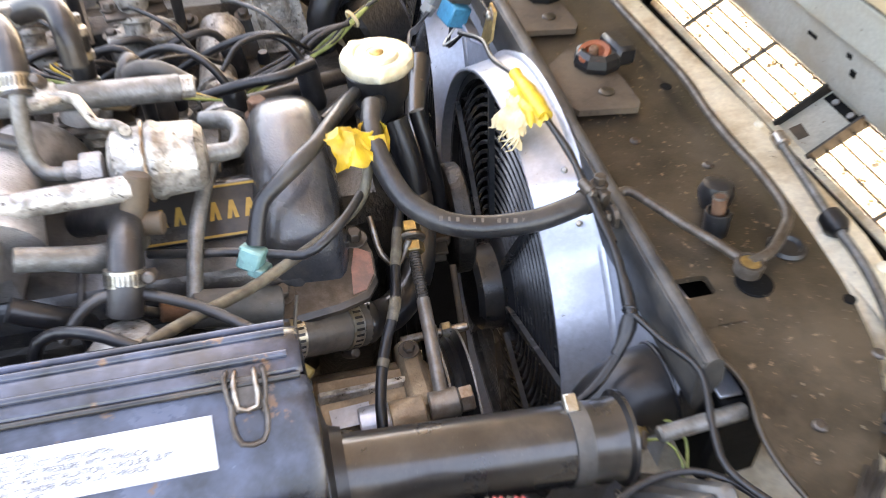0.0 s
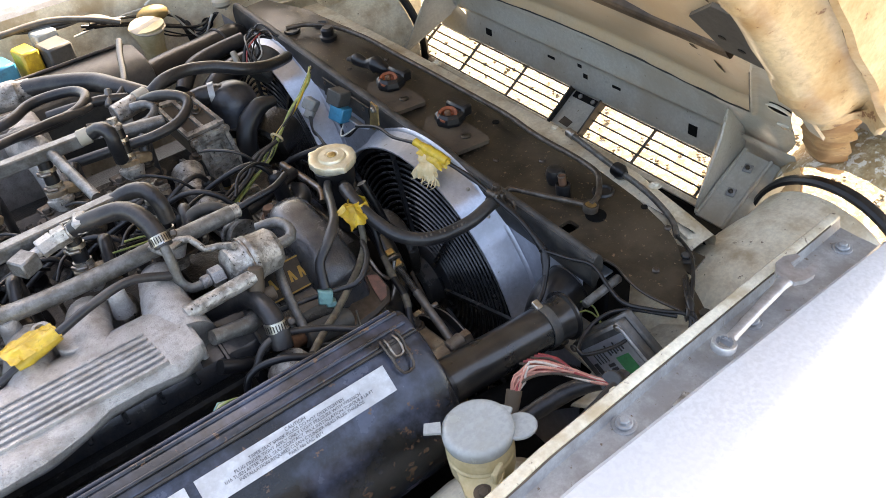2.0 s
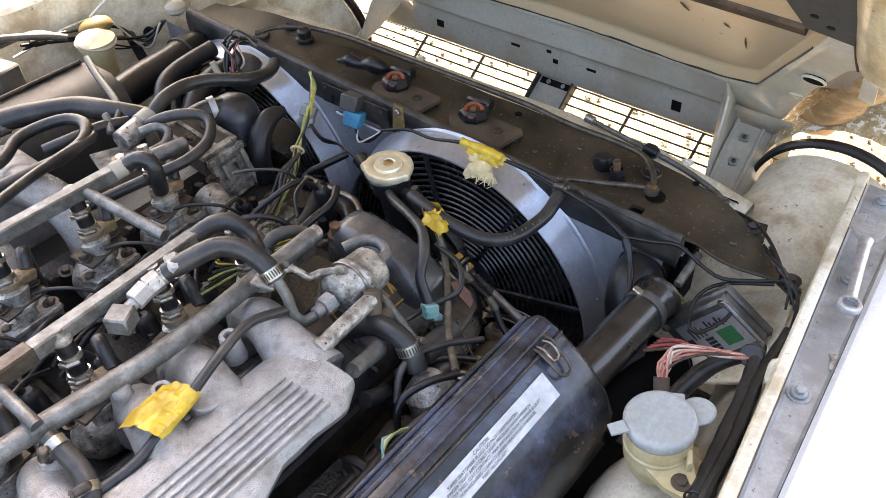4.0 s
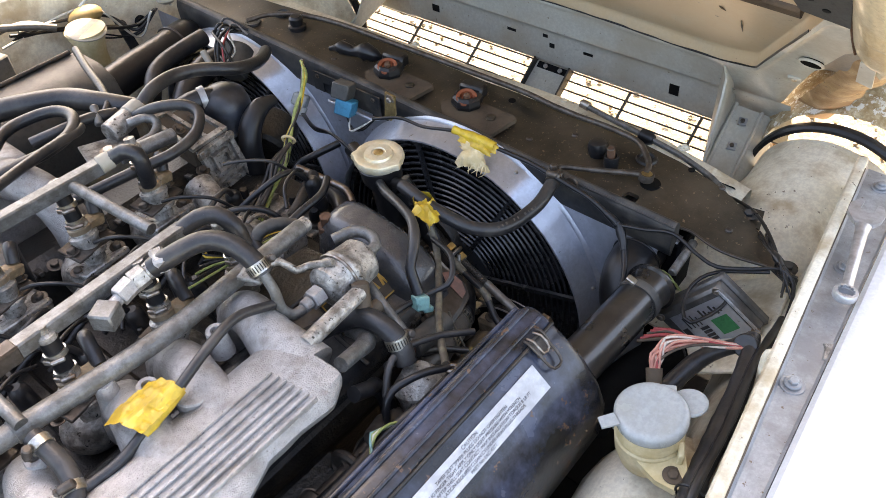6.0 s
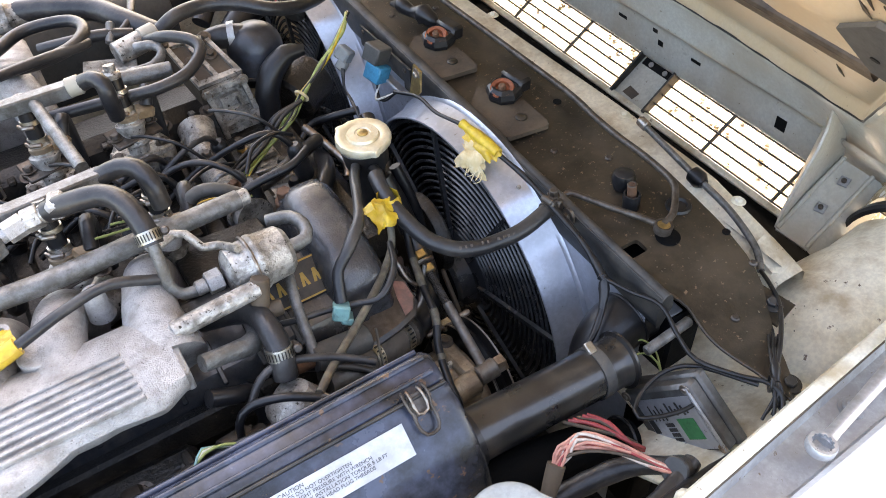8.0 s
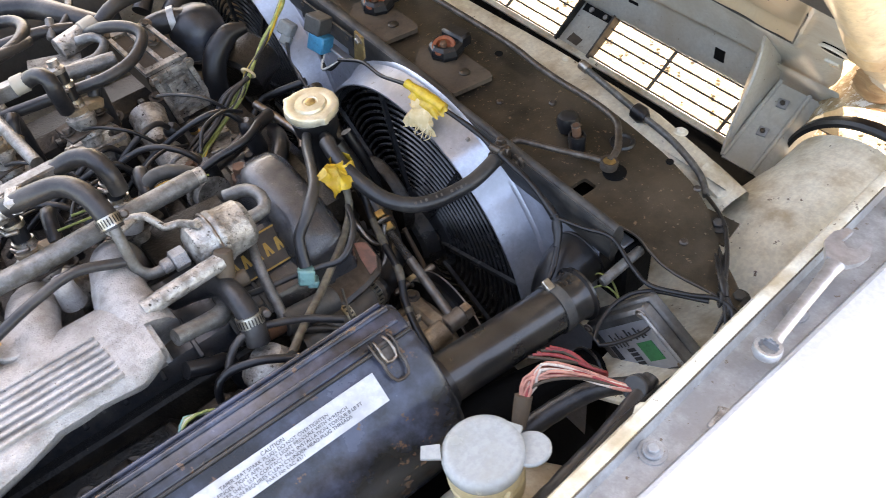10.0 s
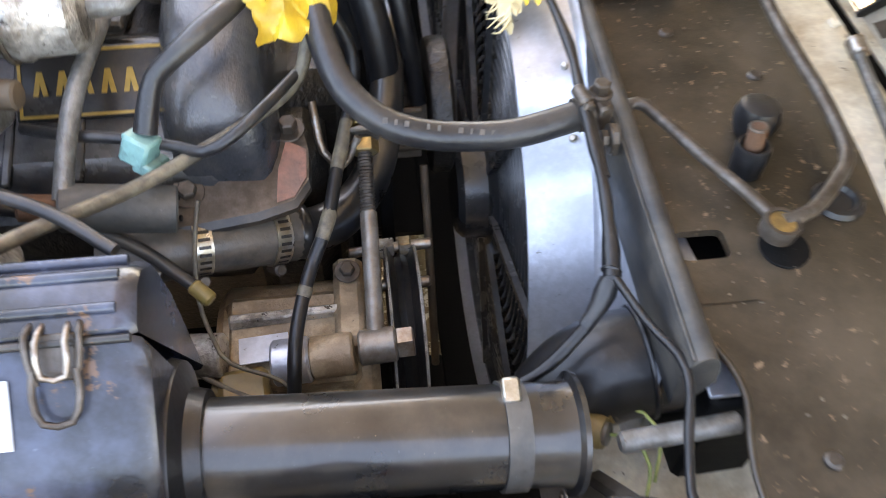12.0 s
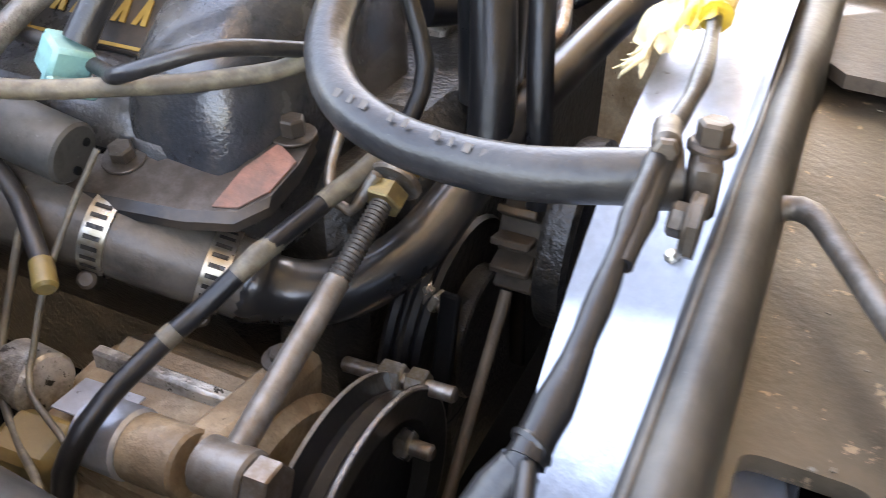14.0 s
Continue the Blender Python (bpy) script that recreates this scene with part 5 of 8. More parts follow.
part("rod", Geo().tube([(0.358, 0.391, 0.826), (0.378, 0.397, 0.827), (0.402, 0.418, 0.828), (0.417, 0.440, 0.829), (0.421, 0.491, 0.830), (0.419, 0.540, 0.831), (0.420, 0.59, 0.832), (0.424, 0.65, 0.834), (0.419, 0.78, 0.838), (0.412, 0.92, 0.842), (0.405, 1.04, 0.846), (0.385, 1.12, 0.849), (0.350, 1.17, 0.850), (0.315, 1.185, 0.850)], 0.0046, 10), "darksteel", stay)
part("eye_nut", Geo().lathe((0.3555, 0.389, 0.818), (0.05, -0.05, 1), [(0, 0.0095), (0.001, 0.0108), (0.010, 0.0112), (0.012, 0.0105), (0.012, 0.0082), (0.002, 0.0076)], 28), "darksteel", stay, "brown steel eye")
part("bush", Geo().lathe((0.3555, 0.389, 0.819), (0.05, -0.05, 1), [(0.010, 0.0079), (0.0102, 0.0068), (0.001, 0.0060), (0.001, 0.0005)], 24), "brass", stay, "dull brass bush")
single("rubber_stop", Geo().lathe((0.364, 1.107, PZ(1.1)), (0, 0, 1), [(0, 0.016), (0.008, 0.017), (0.010, 0.012), (0.022, 0.013), (0.026, 0.009)], 22), "rubber_dark", "round black rubber bonnet stop", "rubber stop")
single("rubber_scrap", Geo().tube([(0.342, 1.00, 0.838), (0.346, 0.975, 0.846), (0.352, 0.955, 0.842), (0.36, 0.93, 0.846), (0.366, 0.915, 0.840), (0.372, 0.90, 0.836)], [0.004, 0.011, 0.009, 0.013, 0.010, 0.004], 10, wob=0.6), "rubber_dark", "crumpled black rubber on the slam panel", "rubber scrap")


# ---------------------------------------------------------------- engine: dark masses first
block = thing("engine_block", "oily black engine block and heads under the pipework", "engine", (-0.3, 0.78, 0.35))
g = Geo().box((-0.28, 0.78, 0.60), (0.80, 0.36, 0.34), (0, 0, 0), 0.02)
part("block", g, "oily", block)
for y, a in ((0.60, 28), (0.97, -28)):
    part("cylinder_head", Geo().box((-0.30, y, 0.69), (0.66, 0.16, 0.20), (a, 0, 0), 0.02), "oily", block)
for i in range(9):
    part("valley_rib", Geo().box((-0.60 + 0.075 * i, 0.78, 0.772), (0.030, 0.20, 0.03), (0, 0, 0), 0.006), "oily", block)
part("timing_cover", Geo().box((0.055, 0.78, 0.61), (0.07, 0.46, 0.28), (0, 0, 0), 0.02), "oily", block, "grimy timing cover")
g = Geo().cyl((0.10, 0.63, 0.615), (0.125, 0.63, 0.615), 0.075, 40).cyl((0.125, 0.63, 0.615), (0.140, 0.63, 0.615), 0.045, 30)
part("water_pump_pulley", g, "oily", block)
for k in range(4):
    part("pulley_rib", Geo().torus((0.104 + 0.006 * k, 0.63, 0.615), (1, 0, 0), 0.077 - 0.004 * (k % 2), 0.004, 40, 6), "rubber_dark", block)
for k in range(14):
    a = 2 * math.pi * k / 14
    part("cooling_fin", Geo().box((0.158, 0.655 + 0.036 * math.sin(a), 0.692 + 0.036 * math.cos(a)), (0.024, 0.005, 0.018), (math.degrees(-a), 0, 0), 0.001), "bronze", block, "brown cast cooling fin")
part("fin_hub", Geo().cyl((0.145, 0.655, 0.692), (0.176, 0.655, 0.692), 0.030, 24), "bronze", block)
part("front_disc", Geo().lathe((0.178, 0.655, 0.692), (1, 0, 0), [(0, 0.02), (0, 0.058), (0.003, 0.060), (0.016, 0.060), (0.019, 0.056), (0.012, 0.05), (0.012, 0.015)], 40), "oily", block)
belt = thing("drive_belt", "black rubber drive belt running over the pulleys", "belt", (0.178, 0.60, 0.50))
part("run", Geo().box((0.135, 0.700, 0.600), (0.012, 0.006, 0.16), (8, 0, 0), 0.002), "core", belt)
part("run", Geo().box((0.135, 0.566, 0.600), (0.012, 0.006, 0.16), (-12, 0, 0), 0.002), "core", belt)
single("dipstick", Geo().tube([(0.168, 0.585, 0.690), (0.168, 0.545, 0.64), (0.168, 0.505, 0.585), (0.168, 0.48, 0.54)], 0.0036, 8), "bronze", "thin brown dipstick tube beside the pulley", "pipe")

cover = thing("cam_cover", "black crackle cam cover with bulging front, near cylinder bank", "cam cover", (-0.25, 0.57, 0.70))
g = Geo().box((-0.275, 0.565, 0.772), (0.62, 0.125, 0.085), (18, 0, 0), 0.018)
part("cover", g, "camblack", cover)
rows = []
for y, top, w in ((0.676, 0.835, 0.030), (0.672, 0.852, 0.035), (0.664, 0.862, 0.0375), (0.645, 0.868, 0.038), (0.62, 0.867, 0.038), (0.59, 0.862, 0.038), (0.56, 0.853, 0.0375), (0.535, 0.842, 0.0365), (0.518, 0.828, 0.034), (0.508, 0.812, 0.031), (0.502, 0.79, 0.028), (0.500, 0.755, 0.026), (0.500, 0.725, 0.026)):
    row = []
    for j in range(21):
        a = math.pi * j / 20
        cx = math.copysign(abs(math.cos(a)) ** 0.55, math.cos(a))
        sz = abs(math.sin(a)) ** 0.55
        row.append((0.023 + cx * w * 1.12, y, 0.72 + (top - 0.72) * sz))
    rows.append(row)
part("front_bulge", Geo().grid(rows), "camblack", cover, "rounded satin black front cover", sharp=60)
part("stud", Geo().cyl((0.002, 0.664, 0.835), (0.002, 0.664, 0.848), 0.013, 16).hexa((0.002, 0.664, 0.848), (0.002, 0.664, 0.862), 0.009), "rust", cover, "rusty cover nut")
badge = part("badge_plate", Geo().box((-0.052, 0.556, 0.823), (0.105, 0.048, 0.004), (36, 0, 0), 0.001), "blackpaint", cover, "black badge plate with gold border")
R = Euler((radians(36), 0, 0)).to_matrix()


def on_badge(x, y, z=0.0025):
    return Vector((-0.052, 0.556, 0.823)) + R @ Vector((x, y, z))


g = Geo()
for (a, b, c, d) in ((-0.050, -0.0225, 0.050, -0.0205), (-0.050, 0.0205, 0.050, 0.0225), (-0.050, -0.0205, -0.048, 0.0205), (0.048, -0.0205, 0.050, 0.0205)):
    g.prism([on_badge(a, b), on_badge(c, b), on_badge(c, d), on_badge(a, d)], R @ Vector((0, 0, 0.0006)))
part("border", g, "gold", badge)
for k in range(6):
    x = -0.041 + 0.0145 * k
    part("emblem_bar", Geo().prism([on_badge(x, -0.008), on_badge(x + 0.0035, -0.008), on_badge(x + 0.0065, 0.008), on_badge(x + 0.003, 0.008)], R @ Vector((0, 0, 0.0006))), "gold", badge)
    part("emblem_bar", Geo().prism([on_badge(x + 0.0065, -0.008), on_badge(x + 0.010, -0.008), on_badge(x + 0.0065, 0.008), on_badge(x + 0.0035, 0.008)], R @ Vector((0, 0, 0.0009))), "gold", badge)
for k in range(12):
    part("cover_fin", Geo().box((-0.56 + 0.045 * k, 0.520, 0.802), (0.006, 0.055, 0.006), (18, 0, 0), 0.002), "camblack", cover)
far_cover = thing("cam_cover", "black cam cover of the far cylinder bank, dusty", "cam cover", (-0.25, 1.0, 0.70))
part("cover", Geo().box((-0.275, 0.985, 0.772), (0.60, 0.13, 0.085), (-18, 0, 0), 0.018), "oily", far_cover)
for k in range(9):
    part("cover_fin", Geo().box((-0.52 + 0.062 * k, 0.955, 0.812), (0.010, 0.07, 0.008), (-18, 0, 0), 0.002), "oily", far_cover)
    bolt(far_cover, (-0.50 + 0.062 * k, 0.925, 0.822), (0, -0.3, 1), 0.006, 0.006, material="darksteel")

# bracket under the cover with the red corner
rb = thing("lifting_bracket", "bent steel bracket with worn red paint on its corner", "bracket", (0.03, 0.50, 0.75))
plan = [(-0.045, 0.478, 0.777), (0.0, 0.496, 0.777), (0.030, 0.505, 0.778), (0.050, 0.520, 0.782), (0.058, 0.546, 0.785), (0.076, 0.548, 0.783), (0.081, 0.524, 0.778), (0.080, 0.502, 0.772), (0.070, 0.488, 0.768), (0.045, 0.480, 0.767), (0.0, 0.472, 0.768), (-0.045, 0.462, 0.769)]
part("plate", Geo().prism(plan, (0, 0.001, -0.004)), "darksteel", rb)
rows = [[Vector(p), Vector(p) + Vector((0.001, -0.004, -0.004)), Vector(p) + Vector((0.001, -0.003, -0.009))] for p in plan[5:]]
part("turned_edge", Geo().grid(rows), "blackpaint", rb, "black turned-down edge")
part("red_corner", Geo().prism([(0.060, 0.508, 0.7775), (0.066, 0.530, 0.7825), (0.0795, 0.524, 0.7785), (0.0787, 0.503, 0.7730), (0.070, 0.4895, 0.7690), (0.058, 0.486, 0.7685)], (0, 0, 0.0007)), "redoxide", rb, "flaking red oxide paint")
bolt(rb, (0.068, 0.540, 0.783), (0, -0.1, 1), 0.0065, 0.009, material="darksteel")
bolt(rb, (0.0, 0.494, 0.776), (0.1, -0.3, 1), 0.0065, 0.007, material="darksteel")
single("bent_rod", Geo().tube([(0.085, 0.560, 0.79), (0.090, 0.535, 0.765), (0.104, 0.530, 0.755), (0.116, 0.537, 0.775)], 0.003, 8), "steel", "small bent steel wire hook", "wire hook")

# coolant hose below with two clamps
h = hose("coolant_hose", [(-0.060, 0.462, 0.757), (-0.030, 0.465, 0.751), (0.0, 0.4735, 0.7455), (0.028, 0.483, 0.735), (0.051, 0.4935, 0.7250), (0.066, 0.499, 0.7185)], 0.0205, "short dusty brown-black rubber coolant hose with two slotted clamps", "dustyhose", seg=24)
worm_clamp(h, (0.001, 0.4738, 0.7452), (1, 0.33, -0.30), 0.0208, (0.0, -0.7, -0.7), 0.012)
worm_clamp(h, (0.049, 0.4926, 0.7260), (1, 0.44, -0.42), 0.0208, (0.0, -0.7, -0.7), 0.012)
single("coolant_pipe", Geo().tube([(0.056, 0.497, 0.7215), (0.066, 0.4995, 0.7185), (0.069, 0.500, 0.718), (0.074, 0.502, 0.716), (0.092, 0.512, 0.7125), (0.112, 0.530, 0.716), (0.128, 0.555, 0.727), (0.139, 0.595, 0.747), (0.145, 0.640, 0.763), (0.156, 0.695, 0.778), (0.168, 0.75, 0.792), (0.182, 0.80, 0.805)], [0.020, 0.0215, 0.0215, 0.0175, 0.0170, 0.0160, 0.0150, 0.0140, 0.0130, 0.0125, 0.0125, 0.0125], 20), "pipepaint", "shiny black steel coolant pipe", "pipe")
single("coolant_pipe", Geo().tube([(0.126, 0.650, 0.83), (0.136, 0.630, 0.79), (0.140, 0.618, 0.755)], 0.013, 16), "rubber_dark", "upright black coolant pipe below the filler neck", "pipe")

# compressor, pulley and adjusting rod
comp = thing("compressor", "grimy brown cast compressor with pulley, below the intake pipe", "compressor", (0.04, 0.40, 0.52))
g = Geo().cyl((0.004, 0.440, 0.632), (0.118, 0.440, 0.632), 0.062, 32, 0.006)
g.box((0.058, 0.428, 0.680), (0.095, 0.072, 0.030), (6, 0, 0), 0.006)
g.box((0.100, 0.445, 0.675), (0.022, 0.085, 0.06), (-8, 0, 0), 0.006)
part("casting", g, "alu_brown", comp)
part("lug", Geo().cyl((-0.010, 0.412, 0.702), (0.014, 0.410, 0.703), 0.0155, 20).cyl((-0.012, 0.412, 0.702), (-0.009, 0.412, 0.702), 0.009, 16), "alu_dirty", comp)
part("lug", Geo().cyl((0.046, 0.404, 0.696), (0.072, 0.404, 0.698), 0.0160, 22), "galv", comp, "worn bright lug")
part("lug", Geo().cyl((0.072, 0.404, 0.698), (0.102, 0.404, 0.701), 0.0150, 22), "alu_brown", comp)
part("rib", Geo().box((0.060, 0.440, 0.698), (0.09, 0.007, 0.012), (0, 2, 3), 0.002), "alu_dirty", comp)
part("rating_plate", Geo().box((0.040, 0.414, 0.7005), (0.034, 0.022, 0.001), (-4, 0, 4), 0.0004), "galv", comp, "worn silver rating plate")
for p in ((0.100, 0.470, 0.705),):
    bolt(comp, p, (0, -0.1, 1), 0.0055, 0.005, material="darksteel")
part("terminal_block", Geo().box((0.026, 0.390, 0.686), (0.034, 0.026, 0.026), (10, 0, 5), 0.004).cyl((0.004, 0.393, 0.684), (0.022, 0.390, 0.684), 0.010, 14), "bulb", comp, "ochre plastic terminal block")
pl = part("pulley", Geo().lathe((0.128, 0.462, 0.615), (1, 0, 0), [(0, 0.02), (0, 0.076), (0.003, 0.078), (0.010, 0.064), (0.016, 0.064), (0.023, 0.078), (0.026, 0.076), (0.024, 0.060), (0.015, 0.056), (0.015, 0.02)], 48), "rubber_dark", comp, "black grooved pulley, oily")
for x in (0.1295, 0.1525):
    part("rim_edge", Geo().torus((x, 0.462, 0.615), (1, 0, 0), 0.077, 0.0013, 48, 6), "alu", pl, "bright worn rim")
part("belt", Geo().torus((0.141, 0.462, 0.615), (1, 0, 0), 0.066, 0.006, 40, 6), "rubber_dark", pl)
rod = thing("adjuster_rod", "grey steel belt adjuster rod with threaded end and brass nuts", "adjuster rod", (0.1, 0.40, 0.69))
ra, rbp = Vector((0.117, 0.407, 0.703)), Vector((0.120, 0.548, 0.767))
d = (rbp - ra).normalized()
part("rod", Geo().cyl(ra, ra + (rbp - ra) * 0.62, 0.0062, 14), "rodsteel", rod)
g = Geo()
n = 26
for i in range(n):
    p = ra + (rbp - ra) * (0.62 + 0.42 * i / n)
    q = (rbp - ra) * (0.42 / n)
    g.lathe(p, d, [(0, 0.0048), (q.length * 0.5, 0.0058), (q.length, 0.0048)], 10)
part("thread", g, "darksteel", rod)
for f in (0.90, 1.03):
    p = ra + (rbp - ra) * f
    part("nut", Geo().hexa(p, p + d * 0.010, 0.0105), "brass", rod)
part("washer", Geo().cyl(ra + (rbp - ra) * 0.985, ra + (rbp - ra) * 0.985 + d * 0.004, 0.014, 18), "steel", rod)
part("eye", Geo().cyl(ra + Vector((-0.012, 0, -0.002)), ra + Vector((0.014, 0, 0.0)), 0.0125, 18), "rodsteel", rod)
part("pivot_bolt", Geo().hexa(ra + Vector((0.014, 0, 0)), ra + Vector((0.026, 0, 0.001)), 0.0115), "steel", rod)
for p, q in (((0.100, 0.52, 0.662), (0.168, 0.52, 0.667)), ((0.115, 0.50, 0.640), (0.165, 0.50, 0.642)), ((0.105, 0.588, 0.676), (0.135, 0.582, 0.664))):
    b = thing("stud_and_nut", "zinc-plated stud with nuts by the pulley", "stud", p)
    a, c = Vector(p), Vector(q)
    part("stud", Geo().cyl(a, c, 0.0045, 10), "steel", b)
    part("nut", Geo().hexa(a.lerp(c, 0.35), a.lerp(c, 0.55), 0.0088), "zinc", b)
    part("nut", Geo().hexa(a.lerp(c, 0.6), a.lerp(c, 0.75), 0.0088), "zinc", b)
pw = hose("power_lead", [(0.098, 0.600, 0.850), (0.116, 0.588, 0.81), (0.114, 0.570, 0.785), (0.108, 0.552, 0.775), (0.099, 0.514, 0.766), (0.091, 0.475, 0.759), (0.078, 0.450, 0.743), (0.070, 0.427, 0.734), (0.064, 0.401, 0.724), (0.062, 0.381, 0.712), (0.060, 0.372, 0.692), (0.058, 0.368, 0.64)], 0.0048, "thick black cable dropping past the rod to the compressor", "rubber_dark", "cable")
for pts in ([(0.1085, 0.553, 0.7755), (0.104, 0.534, 0.7705), (0.099, 0.514, 0.7665)], [(0.0935, 0.485, 0.7605), (0.091, 0.475, 0.7592), (0.086, 0.464, 0.753)], [(0.0735, 0.436, 0.7385), (0.071, 0.430, 0.7355)]):
    part("worn_tape", Geo().tube(pts, [0.0047] + [0.0051] * (len(pts) - 1), 10, wob=0.12), "wornsleeve", pw, "worn pale tape")
hose("earth_wire", [(-0.03, 0.46, 0.77), (-0.02, 0.43, 0.735), (-0.01, 0.405, 0.705), (0.02, 0.385, 0.697), (0.05, 0.37, 0.694), (0.06, 0.355, 0.67)], 0.0020, "thin dirty wire across the compressor", "wornsleeve", "wiring")
term = thing("cable_terminal", "loose wire end with yellow insulator", "terminal", (0.003, 0.43, 0.75))
part("insulator", Geo().cyl((0.002, 0.434, 0.754), (0.014, 0.424, 0.748), 0.0055, 12), "bulb", term)
part("lead", Geo().tube([(0.002, 0.434, 0.754), (-0.03, 0.452, 0.775), (-0.075, 0.46, 0.80), (-0.12, 0.45, 0.835)], 0.0045, 8), "rubber", term)
dct = hose("duct", [(0.214, 0.330, 0.694), (0.228, 0.342, 0.724), (0.252, 0.349, 0.744), (0.285, 0.351, 0.750), (0.33, 0.352, 0.750)], [0.028, 0.032, 0.034, 0.034, 0.034], "smooth black plastic air duct beside the shroud", "rubber_dark", "air duct", 28)
part("end_bead", Geo().torus((0.217, 0.333, 0.701), (0.42, 0.36, 0.83), 0.030, 0.003, 36, 8), "rubber_dark", dct)
part("rib", Geo().torus((0.278, 0.3507, 0.749), (1, 0.06, 0.15), 0.0345, 0.002, 36, 8), "rubber_dark", dct)


# ---------------------------------------------------------------- near inlet manifold
man = thing("inlet_manifold", "cast aluminium inlet manifold with ribbed plenum, stained", "inlet manifold", (-0.4, 0.5, 0.78))
rows = []
for i in range(72):
    u = i / 71
    x = -0.68 + 0.49 * u
    e = max(0, (u - 0.95) / 0.05)
    ins = 0.010 * e
    z = 0.903
    near = float(np.interp(x, [-0.68, -0.52, -0.47, -0.42, -0.375, -0.335, -0.30, -0.26, -0.22, -0.19], [0.404, 0.404, 0.412, 0.404, 0.405, 0.414, 0.428, 0.429, 0.424, 0.430]))
    prof = [(0.490, z - 0.085), (near + 0.046 + ins, z - 0.060), (near + 0.014 + ins, z - 0.036), (near + 0.002 + ins, z - 0.022), (near + ins, z - 0.012), (near + 0.004 + ins * 0.6, z - 0.005 - ins * 0.3), (near + 0.011, z - ins * 0.3), (0.510, z + 0.002 - ins * 0.3), (0.524, z - 0.001 - ins * 0.3), (0.537 - ins, z - 0.008), (0.543 - ins, z - 0.020), (0.546 - ins, z - 0.050), (0.540 - ins, z - 0.085)]
    rows.append([(x, y, zz + 0.0010 * noise.noise(Vector((x, y, zz)) * 40) + (0.0035 * noise.noise(Vector((x * 18, y * 30, zz * 30))) if zz < z - 0.018 and y < 0.47 else 0)) for y, zz in prof])
g = Geo().grid(rows)
end = rows[-1]
g.add(end, [tuple(range(len(end)))])
part("plenum", g, "alu", man)
for k in range(7):
    y = 0.436 + 0.0098 * k
    part("rib", Geo().box((-0.455, y, 0.9045), (0.455 - 0.002 * k, 0.0042, 0.0065), (0, 0, 0), 0.0018), "alu", man)
part("end_cap", Geo().box((-0.1885, 0.484, 0.880), (0.008, 0.070, 0.028), (0, 0, 0), 0.005), "alu", man)
RX = (-0.192, -0.283, -0.352, -0.462, -0.56)
for k, x in enumerate(RX):
    g = Geo().tube([(x - 0.004, 0.492, 0.866), (x - 0.003, 0.522, 0.876), (x - 0.001, 0.545, 0.882), (x + 0.004, 0.567, 0.884), (x + 0.012, 0.600, 0.876), (x + 0.018, 0.632, 0.845), (x + 0.020, 0.648, 0.80)], [0.0375, 0.033, 0.0285, 0.0262, 0.0260, 0.027, 0.030], 22)
    part("runner", g, "alu", man, sharp=60)
for x, y, z in ((-0.234, 0.581, 0.911), (-0.349, 0.612, 0.918), (-0.322, 0.580, 0.911), (-0.437, 0.596, 0.908)):
    g = Geo().lathe((x, y, z - 0.035), (0, 0, 1), [(0, 0.014), (0.022, 0.0115), (0.034, 0.0110), (0.0355, 0.0100), (0.0355, 0.0055), (0.026, 0.005)], 20)
    part("boss", g, "alu", man, "drilled boss")
part("valve_boss", Geo().cyl((-0.298, 0.540, 0.885), (-0.298, 0.540, 0.907), 0.019, 20), "alu", man)
bolt(man, (-0.415, 0.555, 0.862), (0, 0.2, 1), 0.008, 0.007)
g = Geo().box((-0.47, 0.405, 0.835), (0.10, 0.05, 0.05), (-20, 0, 10), 0.006).cyl((-0.44, 0.385, 0.80), (-0.44, 0.40, 0.865), 0.012, 14)
part("throttle_lug", g, "alu", man)

# fuel rails and balance tubes
rail1 = thing("fuel_rail", "grey square-section fuel rail over the near inlet ports", "fuel rail", (-0.4, 0.68, 0.94))
part("rail", Geo().box((-0.41, 0.683, 0.953), (0.47, 0.017, 0.019), (0, 0, 2.4), 0.002), "greypaint", rail1)
part("sleeve", Geo().box((-0.535, 0.6776, 0.953), (0.30, 0.0195, 0.0215), (0, 0, 2.4), 0.002), "darksteel", rail1, "darker worn rail section")
part("end_block", Geo().box((-0.303, 0.658, 0.945), (0.026, 0.026, 0.022), (0, 0, 30), 0.002), "greypaint", rail1)
g = Geo().cyl((-0.292, 0.662, 0.948), (-0.278, 0.664, 0.950), 0.007, 12).hexa((-0.282, 0.664, 0.950), (-0.262, 0.667, 0.953), 0.012)
part("union", g, "alu", rail1, "silver pipe union")
part("union_nut", Geo().hexa((-0.262, 0.667, 0.953), (-0.245, 0.665, 0.956), 0.0125).cyl((-0.245, 0.665, 0.956), (-0.238, 0.663, 0.958), 0.010, 14), "alu_dirty", rail1, "dull steel union nut")
part("clip", Geo().box((-0.228, 0.660, 0.964), (0.016, 0.026, 0.020), (0, 0, -20), 0.003), "alu", rail1)
bt = thing("balance_tube", "grey painted balance tube along the near bank", "pipe", (-0.4, 0.625, 0.91))
part("tube", Geo().tube([(-0.72, 0.628, 0.935), (-0.47, 0.627, 0.924), (-0.288, 0.613, 0.918), (-0.16, 0.626, 0.908), (-0.058, 0.6395, 0.8972)], 0.0112, 18), "greypaint", bt)
part("end_plug", Geo().cyl((-0.059, 0.6395, 0.8973), (-0.046, 0.6412, 0.8958), 0.0098, 18), "alu_dirty", bt, "pressed steel end plug")
